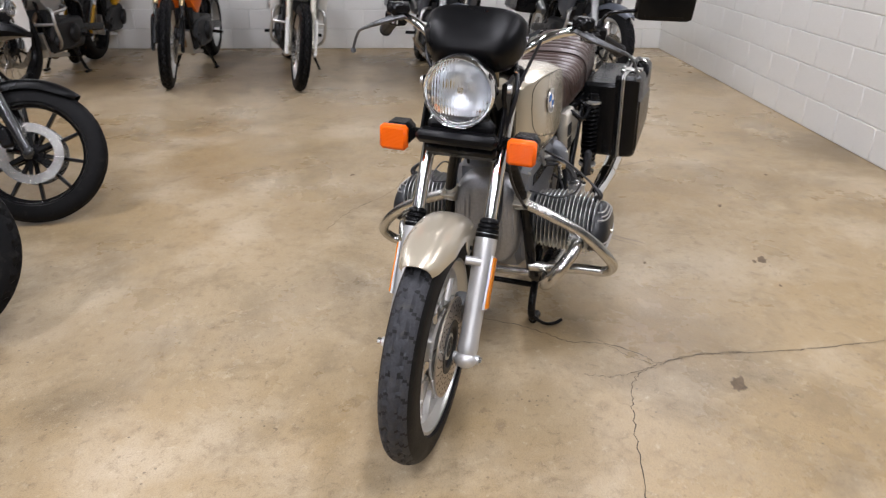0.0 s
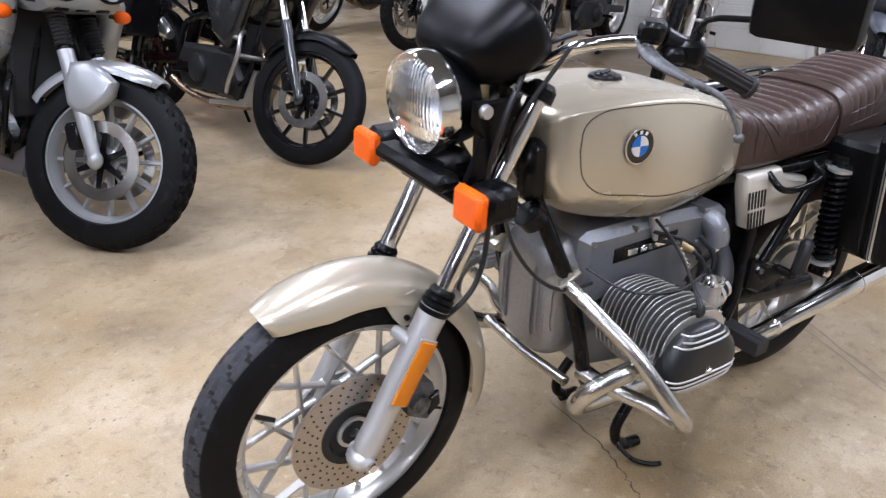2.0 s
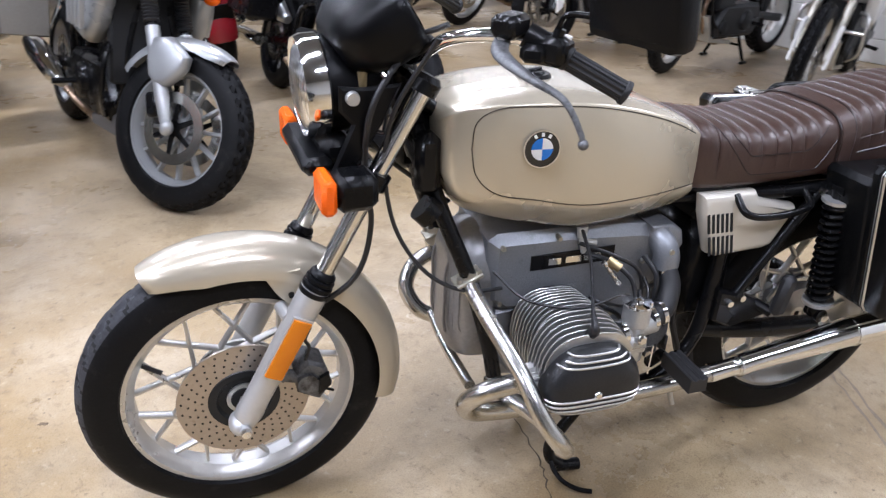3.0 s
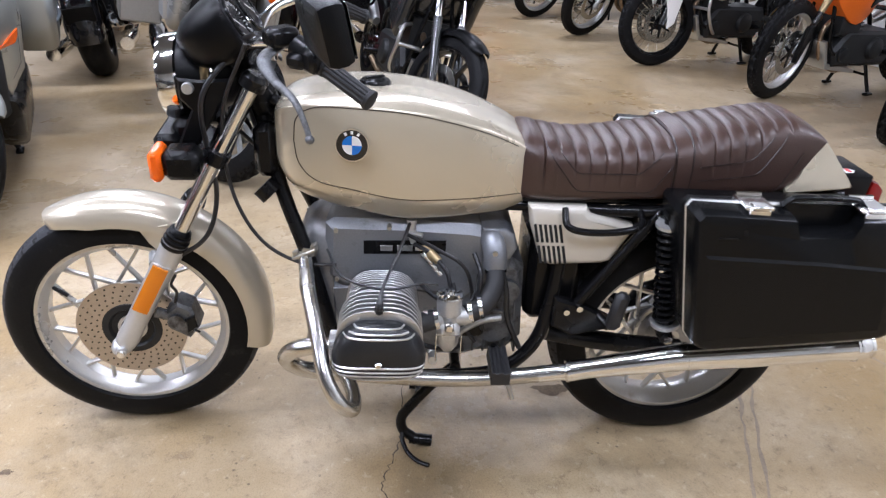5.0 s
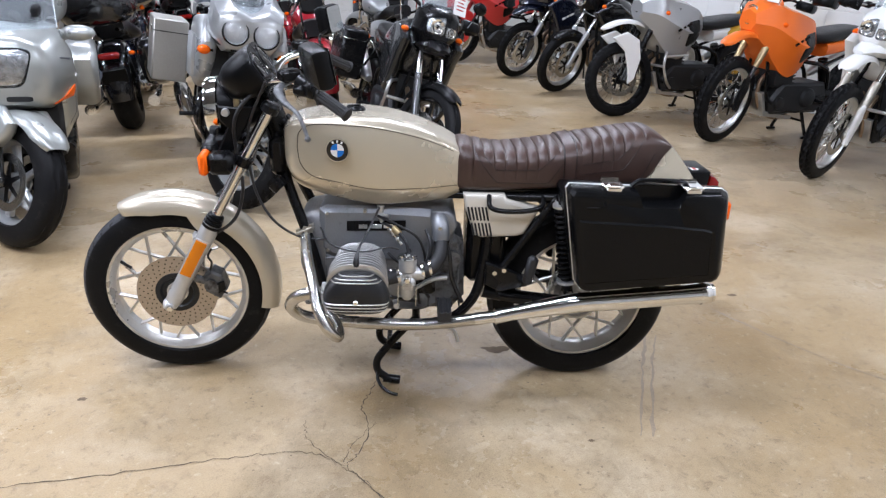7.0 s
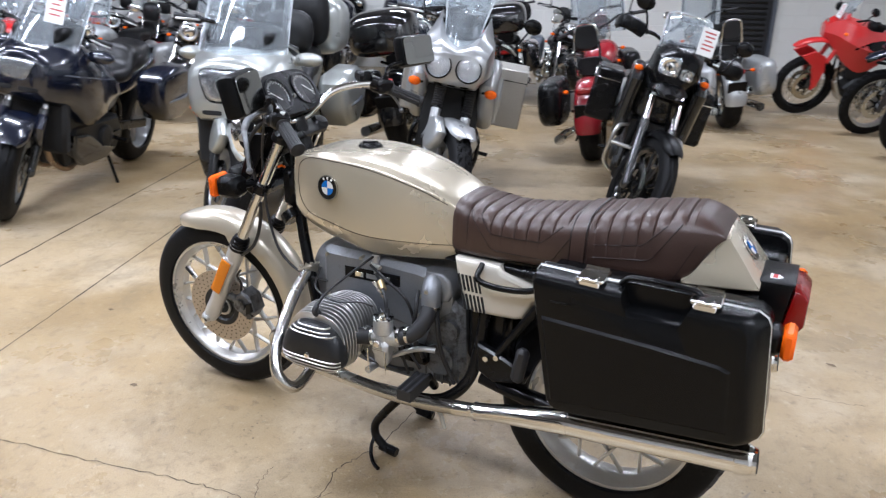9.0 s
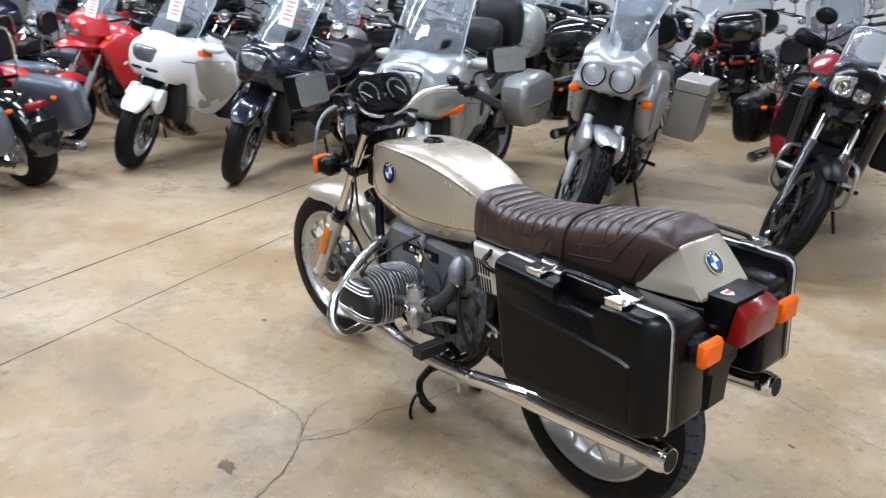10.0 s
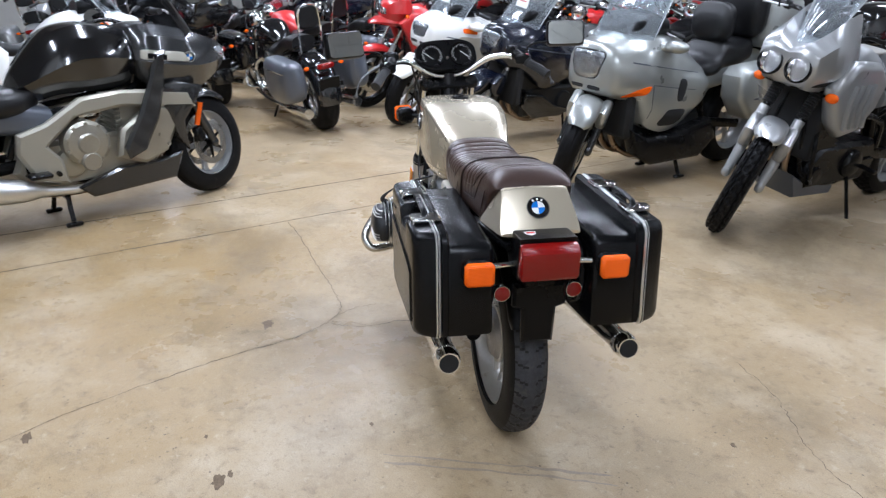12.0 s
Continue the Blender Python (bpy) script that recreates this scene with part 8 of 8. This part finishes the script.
    shell(root, "tail_unit", [(hx + 0.66, 0.19, 0.52, 0.68, 4), (hx + 1.0, 0.18, 0.56, 0.76, 4), (hx + 1.55, 0.10, 0.70, 0.86, 4)], SLATE)
    part("radiator", Geo().box((hx - 0.06, 0, 0.52), (0.08, 0.30, 0.30), 0.02), HOLE, root)
    screen(root, hx - 0.28, 0.99, hx + 0.02, 1.42, 0.17, 0.20, 0.12, BLACKGLOSS)
    flush_lamp(root, tree, [(-0.09, 0.86), (0.09, 0.86), (0.14, 0.93), (-0.14, 0.93)], [(0.0, 0.895, 0.035)])
    mirrors(root, hx - 0.02, 0.44, 1.17, 0.08, GRAPHITE, 0.09, 0.05)
    tail(root, hx + 1.56, 0.80, 0.1)
    return root


def cruiser(name, label, paint, bags=None, trunk=False, windscreen=False, rest=True, group="parked motorcycles", fairing=False):
    root = thing(name, label, "motorcycle", group)
    wb, rf = 1.64, 0.32
    hx, hz = chassis(root, wb, rf, 0.32, 0.125, 0.19, 0.60, "wire" if not fairing else 9, CHROME, "road", CHROME, False, "side", CHROME, 0.86, (0.43, 1.08), BLACK, CHROME, False, 1, steer=20)
    front_fender(root, rf, 0.15, paint, 28, 165, 0.03, 0.085)
    g = fender_shell((wb, 0, 0.33), 0.37, 0.11, radians(60), radians(188), 26, 0.06)
    part("rear_fender", g, paint, root, "painted rear fender", sharp=60)
    shell(root, "fuel_tank", [(hx + 0.06, 0.05, 0.74, 0.84, 2.6), (hx + 0.14, 0.13, 0.68, 0.91, 2.6), (hx + 0.30, 0.16, 0.67, 0.92, 2.6), (hx + 0.48, 0.11, 0.68, 0.84, 2.6), (hx + 0.56, 0.05, 0.69, 0.77, 2.6)], paint, "teardrop tank")
    bench(root, [(hx + 0.50, 0.07, 0.66, 0.74, 3), (hx + 0.64, 0.17, 0.62, 0.73, 3), (hx + 0.84, 0.18, 0.64, 0.76, 3), (hx + 0.92, 0.13, 0.68, 0.82, 3), (hx + 1.2, 0.11, 0.70, 0.84, 3)])
    if fairing:
        shell(root, "batwing_fairing", [(hx - 0.20, 0.10, 0.88, 1.02, 2.6), (hx - 0.16, 0.22, 0.84, 1.10, 2.8), (hx - 0.02, 0.34, 0.82, 1.18, 3), (hx + 0.10, 0.36, 0.86, 1.18, 3)], paint, "painted fork-mounted fairing", 36)
        screen(root, hx - 0.10, 1.14, hx + 0.04, 1.40, 0.28, 0.24, 0.12)
        lamp(root, (hx - 0.215, 0, 0.96), 0.085, 1.0, 4)
        g = Geo()
        for y in (-0.16, -0.06, 0.06, 0.16):
            g.lathe([(0.0005, 0.004), (0.036, 0.004), (0.042, 0.0), (0.042, -0.02)], (hx + 0.105, y, 1.08), "x", 16)
        part("dial", g, CHROME, root)
    else:
        lamp(root, (hx - 0.12, 0, 0.90), 0.09, 1.0, 4, at=CUR)
        part("headlamp_shell", Geo().ball((hx - 0.05, 0, 0.90), (0.10, 0.095, 0.095), 18), CHROME, root, "", CUR)
    if windscreen:
        screen(root, hx - 0.06, 0.98, hx + 0.10, 1.42, 0.22, 0.22, 0.12)
    g = Geo()
    for s in (-1, 1):
        g.tube([(hx + 0.20, s * 0.10, 0.58), (hx + 0.10, s * 0.19, 0.50), (hx + 0.18, s * 0.21, 0.24), (wb * 0.8, s * 0.22, 0.20)], 0.024, 10, 4)
        g.tube([(wb * 0.78, s * 0.22, 0.20), (wb * 0.86, s * 0.225, 0.21), (wb + 0.34, s * 0.23, 0.25)], [0.026, 0.046, 0.044], 12, 2)
    part("exhaust", g, CHROME, root, "long chrome exhausts")
    g = Geo()
    for s in (-1, 1):
        g.tube([(hx + 0.10, s * 0.10, 0.55), (hx + 0.0, s * 0.26, 0.45), (hx + 0.05, s * 0.30, 0.30), (hx + 0.16, s * 0.14, 0.26)], 0.014, 8, 4)
    part("engine_guard", g, CHROME, root)
    part("air_cleaner", Geo().lathe([(0.0005, 0.215), (0.07, 0.21), (0.08, 0.19), (0.08, 0.12)], (hx + 0.36, 0, 0.56), "y", 24), CHROME, root, "round chrome air cleaner")
    mirrors(root, hx + 0.14, 0.38, 1.22, 0.13, CHROME, 0.06, 0.042)
    indicators(root, [(hx - 0.02, -0.18, 0.82), (hx - 0.02, 0.18, 0.82), (wb + 0.30, -0.16, 0.62), (wb + 0.30, 0.16, 0.62)], 0.07, 0.017)
    tail(root, wb + 0.34, 0.62, 0.075)
    if bags:
        for s in (-1, 1):
            g = Geo().body([(wb - 0.30, 0.02, 0.46, 0.62, 3, s * 0.27), (wb - 0.24, 0.09, 0.36, 0.70, 3.6, s * 0.29), (wb + 0.10, 0.11, 0.33, 0.71, 3.6, s * 0.30), (wb + 0.34, 0.09, 0.38, 0.70, 3.4, s * 0.29), (wb + 0.40, 0.03, 0.46, 0.66, 3, s * 0.27)], 24, 4)
            b = part("saddlebag", g, bags, root, "hard saddlebag with chrome trim", sharp=50)
            part("bag_trim", Geo().tube([(wb - 0.22, s * 0.385, 0.62), (wb + 0.10, s * 0.408, 0.63), (wb + 0.33, s * 0.385, 0.62)], 0.006, 6, 3), CHROME, b)
    if trunk:
        shell(root, "trunk", [(wb - 0.05, 0.22, 0.86, 1.16, 3.4), (wb + 0.05, 0.27, 0.84, 1.20, 3.4), (wb + 0.36, 0.25, 0.84, 1.16, 3.4), (wb + 0.42, 0.18, 0.88, 1.08, 3.2)], paint, "painted touring trunk")
    elif rest:
        g = Geo().tube([(wb + 0.05, -0.09, 0.72), (wb + 0.12, -0.10, 0.92), (wb + 0.16, -0.07, 1.10), (wb + 0.165, 0, 1.12), (wb + 0.16, 0.07, 1.10), (wb + 0.12, 0.10, 0.92), (wb + 0.05, 0.09, 0.72)], 0.009, 8, 4)
        sb = part("sissy_bar", g, CHROME, root, "chrome sissy bar with pad")
        part("back_pad", Geo().body([(wb + 0.085, 0.08, 0.94, 1.08, 3.4), (wb + 0.115, 0.11, 0.91, 1.12, 3.4), (wb + 0.14, 0.09, 0.93, 1.10, 3.4)], 20, 3), SEATBLACK, sb)
    return root


def place(ob, x, y, back, lean=9.0, steer=0.0):
    """Stands a bike with its front wheel at (x, y); back: the direction in degrees in which its tail points; it leans on its stand."""
    m = pose(x, y, 0, 0, 0, back) @ pose(0, 0, 0, lean, 0, 0)
    return m


BACK_NORTH, BACK_EAST = HALL_TURN + 90, HALL_TURN
# the ring of bikes nearest to the champagne one
b = tiger()
b.matrix_basis = place(b, -0.83, 1.71, BACK_NORTH - 1, 9)
b = adventure("motorcycle", "dark grey adventure motorcycle with black cast wheels and a crash bar", GRAPHITE, PLASTIC, BLACK, "twin", 10, BLACKGLOSS, GRAPHITE, False, 0.335, "road", BLACK, False, True, stand="side", pipe_high=True, steer=22)
b.matrix_basis = place(b, 0.18, 2.25, 104, 13) @ Matrix.Scale(0.95, 4)
b = tourer("motorcycle", "large silver touring motorcycle with tall windscreen, backrests and top box", GREIGE, BLACK, 0.30, 1.50, True, price=False, steer=38, lamp_w=1.4, low=0.085)
b.matrix_basis = place(b, -1.76, 1.10, BACK_NORTH, 2)
b = tourer("motorcycle", "dark blue sport touring motorcycle with white price tag", DARKBLUE, BLACKGLOSS, 0.25, 1.38, False, False)
b.matrix_basis = place(b, -3.16, 0.76, BACK_NORTH + 3, 9)
b = WHITE_TOURER = tourer("motorcycle", "white touring motorcycle with beige side fairing", WHITE, BEIGE, 0.27, 1.36, False, True, side_panel=BEIGE)
b.matrix_basis = place(b, -4.08, 0.34, BACK_NORTH + 4, 9)
copy_thing(WHITE_TOURER, place(None, -4.07, -1.82, -66, 8))
b = gtl()
b.matrix_basis = place(b, -2.18, -1.27, -58, 1)
BAGGER = cruiser("motorcycle", "black cruiser with slate grey saddlebags and sissy bar", BLACKGLOSS, SLATE)
BAGGER.matrix_basis = place(BAGGER, -5.59, -0.92, 18, 9)
b = adventure("motorcycle", "red sport adventure motorcycle", RED_PAINT, RED_PAINT, RED_PAINT, "twin", 6, BLACK, SILVER, False, 0.33, "road", None, False, False, stand="side", skid=False)
VSTROM = b
b.matrix_basis = place(b, -5.04, 0.10, BACK_NORTH - 4, 9)

# the row along the east wall
GS = adventure("motorcycle", "white and silver boxer adventure motorcycle with spoked wheels", WHITE, WHITE, WHITE, "twin", "wire", ALU, ZINC, False, 0.345, "block", None, True, True, stand="side", steer=3)
GS.matrix_basis = place(GS, 3.10, 2.50, BACK_EAST + 12, 7)
KTM_O = adventure("motorcycle", "tall orange rally motorcycle with knobbly tyres", ORANGE, ORANGE, ORANGE, "single", "wire", ALU, BRASS, True, 0.36, "block", None, True, False, tall=0.06, steer=10)
KTM_O.matrix_basis = place(KTM_O, 2.80, 3.53, BACK_EAST + 2, 2)
KTM_W = adventure("motorcycle", "white and grey adventure motorcycle with orange stickers", SILVER, WHITE, WHITE, "single", "wire", BLACK, BLACK, True, 0.35, "block", None, True, True, tall=0.04, steer=-10)
KTM_W.matrix_basis = place(KTM_W, 2.21, 4.54, BACK_EAST, 2)
STREET = adventure("motorcycle", "black street motorcycle with spoked wheels and amber reflectors", BLACKGLOSS, BLACK, BLACK, "round", "wire", ALU, SILVER, False, 0.34, "road", None, False, False, stand="side", skid=False)
STREET.matrix_basis = place(STREET, 1.91, 5.80, BACK_EAST - 4, 8)
BLUEADV = adventure("motorcycle", "dark blue adventure motorcycle with black fork", DARKBLUE, DARKBLUE, DARKBLUE, "twin", "wire", ALU, SILVER, False, 0.345, "block", None, True, False, stand="side")
BLUEADV.matrix_basis = place(BLUEADV, 1.60, 6.82, BACK_EAST - 4, 8)
REDMX = adventure("motorcycle", "red and white dirt motorcycle with gold fork", RED_PAINT, RED_PAINT, RED_PAINT, "single", "wire", BLACK, RED_PAINT, True, 0.36, "block", None, True, False, stand="side")
REDMX.matrix_basis = place(REDMX, 0.92, 7.92, BACK_EAST - 6, 8)
YELLOWADV = adventure("motorcycle", "old yellow trail motorcycle beside the wall", YELLOW, YELLOW, BLACK, "round", "wire", ALU, SILVER, False, 0.35, "block", None, True, False, stand="side", tagged_price=False)
YELLOWADV.matrix_basis = place(YELLOWADV, 3.42, 5.10, BACK_EAST, 8)
GREENADV = adventure("motorcycle", "black and silver touring motorcycle with black hard panniers", SLATE, SLATE, BLACK, "round", "wire", ALU, SILVER, False, 0.345, "block", BLACK, False, True, stand="side", tagged_price=False)
GREENADV.matrix_basis = place(GREENADV, 3.36, 1.32, BACK_EAST + 6, 8)
copy_thing(GREENADV, place(None, 3.80, 0.18, BACK_EAST + 8, 8))

# the rows behind, up to the far walls
RED_CR = cruiser("motorcycle", "deep red touring cruiser with black saddlebags", DEEP_RED, BLACK, False, True, True)
BAG2 = cruiser("motorcycle", "black full-dress touring cruiser with trunk", BLACKGLOSS, BLACKGLOSS, True, False, False, fairing=True)
BLUE_CR = cruiser("motorcycle", "dark blue full-dress touring cruiser", DARKBLUE, DARKBLUE, True, False, False, fairing=True)
CHROME_CR = cruiser("motorcycle", "red cruiser with much chrome", RED_PAINT, None, False, True, True)
SILVER_CR = cruiser("motorcycle", "pale grey cruiser with hard saddlebags", SILVER, SILVER, False, True, True)
KINDS = {"r": RED_CR, "b": BAG2, "u": BLUE_CR, "c": CHROME_CR, "s": SILVER_CR, "g": BAGGER, "v": VSTROM}
SPOTS = [
    ("r", -0.79, 5.79, -80), ("b", -2.44, 5.24, -76), ("u", -2.58, 4.60, BACK_NORTH), ("c", -3.31, 7.07, BACK_NORTH - 14), ("b", -4.01, 4.14, BACK_NORTH), ("g", -4.87, 3.67, BACK_NORTH + 4),
    ("r", -1.66, 8.07, BACK_NORTH + 180), ("s", -0.29, 7.98, BACK_NORTH + 180), ("u", -4.58, 7.77, BACK_NORTH + 5), ("s", -5.73, 3.09, BACK_NORTH), ("c", -6.59, 2.71, BACK_NORTH), ("b", -5.63, 7.20, BACK_NORTH), ("r", -6.78, 6.53, BACK_NORTH),
    ("s", -8.11, 0.42, BACK_NORTH), ("c", -6.97, -0.92, 30), ("b", -6.87, -2.16, 25), ("r", -5.82, -2.54, 12), ("g", -8.40, -1.59, 20), ("u", -8.88, -0.25, 15), ("c", -7.83, -3.31, 12), ("s", -5.06, -3.40, 0), ("b", -6.49, -4.26, 8),
    ("s", -9.16, 1.47, BACK_NORTH), ("r", -10.12, 0.90, BACK_NORTH), ("c", -8.11, 3.67, BACK_NORTH), ("g", -9.26, 3.38, BACK_NORTH), ("b", -10.31, 2.81, BACK_NORTH), ("s", -7.92, 5.96, BACK_NORTH), ("c", -9.07, 5.58, BACK_NORTH), ("r", -10.31, 5.10, BACK_NORTH),
    ("b", -9.83, -2.54, 15), ("s", -9.36, -4.07, 10), ("r", -10.69, -1.01, 18), ("g", -10.98, -3.31, 12), ("s", -4.96, -4.45, -30),
    ("g", -1.75, 6.79, BACK_NORTH), ("b", -3.03, 8.62, BACK_NORTH + 180), ("u", -4.68, 5.38, BACK_NORTH), ("c", -5.92, 5.10, BACK_NORTH), ("g", -7.16, 4.62, BACK_NORTH),     ("g", -7.73, -0.25, 25), ("r", -8.69, -5.22, 10), ("u", -11.74, 0.51, BACK_NORTH), ("c", -11.65, 2.42, BACK_NORTH), ("b", -11.93, -2.16, 15), ("g", -2.96, -3.97, -60),
]
used = set()
for k, x, y, back in SPOTS:
    src = KINDS[k]
    m = place(None, x, y, back, 8)
    if k in used or k in "gv":
        copy_thing(src, m)
    else:
        src.matrix_basis = m
        used.add(k)


# ---- wear on the slab: saw cuts, cracks, spots ----
def strip(points, width, seed, jitter=0.006):
    """A thin ragged line lying on the floor."""
    rnd = random.Random(seed)
    pts = spline_rows([[x, y, 0] for x, y in points], 9)
    left, right = [], []
    for i, (x, y, _) in enumerate(pts):
        a, b = pts[max(0, i - 1)], pts[min(len(pts) - 1, i + 1)]
        d = Vector((b[0] - a[0], b[1] - a[1], 0)).normalized()
        n = Vector((-d.y, d.x, 0))
        c = Vector((x, y, 0.0012)) + n * rnd.uniform(-jitter, jitter)
        w = width * rnd.uniform(0.35, 1.2) * (0.4 if i in (0, len(pts) - 1) else 1)
        left.append(c + n * w / 2)
        right.append(c - n * w / 2)
    g = Geo()
    vs = left + right
    n = len(left)
    g.add(vs, [(i, i + 1, n + i + 1, n + i) for i in range(n - 1)])
    return g


def on_floor(name, geo, mat, label):
    ob = new(name, meshed(name, geo, mat))
    ob.parent = FLOOR
    ob.matrix_parent_inverse = FLOOR.matrix_basis.inverted()
    ob["label"] = label
    return ob


CRACKS = [
    [(0.02, 0.09), (0.015, -0.12), (-0.008, -0.222), (-0.030, -0.310), (-0.005, -0.425), (-0.036, -0.545), (-0.066, -0.603)],
    [(-0.066, -0.603), (-0.16, -0.545), (-0.285, -0.540), (-0.43, -0.563), (-0.69, -0.617), (-0.99, -0.667), (-1.25, -0.722), (-1.42, -0.768)],
    [(-0.066, -0.603), (0.055, -0.762), (0.148, -0.992), (0.245, -1.17), (0.409, -1.448), (0.60, -1.70)],
    [(0.02, -0.395), (-0.053, -0.502), (-0.075, -0.590)],
    [(-0.075, -0.605), (0.003, -0.681), (0.111, -0.913)],
    [(0.546, 0.924), (0.787, 0.928), (0.936, 0.889), (1.111, 0.842), (1.258, 0.844), (1.42, 0.88)],
    [(-0.09, -0.60), (-0.19, -0.47), (-0.21, -0.38)],
]
for i, c in enumerate(CRACKS):
    on_floor("crack", strip(c, 0.0036 if i < 3 else 0.0022, i), CRACK, "thin dark crack in the slab")
for i, a in enumerate((-2.20, -1.61)):
    p, q = hall(a, -5.5), hall(a, 10.6)
    pts = [(p.x + (q.x - p.x) * k / 30, p.y + (q.y - p.y) * k / 30) for k in range(31)]
    on_floor("joint", strip(pts, 0.016 if i == 0 else 0.009, 40 + i, 0.002), CRACK, "saw-cut joint in the slab")
SPOT_AT = [(-0.103, -0.848, 0.040), (0.563, -1.584, 0.028), (0.893, -0.967, 0.030), (0.694, -0.497, 0.010), (0.66, -1.025, 0.010), (0.463, 0.064, 0.045), (0.866, -0.937, 0.014), (1.50, -0.80, 0.02), (-1.15, 0.36, 0.012), (1.62, 0.55, 0.020), (1.30, 1.15, 0.016), (-0.95, -0.25, 0.014), (1.02, 0.62, 0.012), (-1.55, 0.15, 0.013), (2.1, -1.05, 0.016)]
rnd = random.Random(7)
for x, y, r in SPOT_AT:
    g = Geo()
    n = 18
    pts = []
    for k in range(n):
        t = 2 * math.pi * k / n
        q = r * rnd.uniform(0.55, 1.15)
        pts.append((x + q * 1.3 * math.cos(t), y + q * 0.7 * math.sin(t), 0.0011))
    g.add(pts, [tuple(range(n))])
    on_floor("stain", g, STAIN, "small dark oil stain")
# faint tyre scuffs
for i, (a, b, c) in enumerate([((0.86, -0.48), (0.985, -0.10), (1.09, 0.18)), ((0.895, -0.48), (1.022, -0.10), (1.13, 0.18)), ((2.2, -0.45), (1.75, -0.02), (1.45, 0.42)), ((3.0, 3.3), (3.35, 3.55), (3.3, 3.9))]):
    on_floor("scuff", strip([a, b, c], 0.012, 70 + i, 0.004), SCUFF, "faint dark tyre scuff")

# ---- blocks of the painted walls ----
BW, BH, JOINT = 0.406, 0.203, 0.005


def lay_blocks(entry, limit, x0=0.0, x1=99.0, start=0):
    """Courses of blocks on a wall; those within the stretch are parts, the rest one joined part."""
    ob, base, length = entry
    unit = Geo().box((0, 0, 0), (BW - JOINT, 0.012, BH - JOINT), 0.004)
    me = meshed("block", unit, WALL)
    rest = Geo()
    made = 0
    row = 0
    z = BH / 2
    while z < CEILING:
        x = -BW / 2 if row % 2 else 0.0
        while x < length + BW / 2:
            lo, hi = max(x - BW / 2 + JOINT / 2, 0.0), min(x + BW / 2 - JOINT / 2, length)
            if hi - lo > 0.05:
                c = ((lo + hi) / 2, -0.004, z)
                if hi - lo > BW - JOINT - 0.001 and x0 <= x <= x1 and made < limit:
                    b = new("block", me)
                    b.parent = ob
                    b.matrix_basis = Matrix.Translation(c)
                    made += 1
                else:
                    rest.box(c, (hi - lo, 0.012, min(BH - JOINT, (CEILING - z) * 2)), 0.004)
            x += BW
        z += BH
        row += 1
    if rest.v:
        r = part("block_courses", rest, WALL, ob)
        r["kind"] = "stuff"


lay_blocks(WALLS[0], 300)
lay_blocks(WALLS[1], 280)
lay_blocks(WALLS[2], 0)
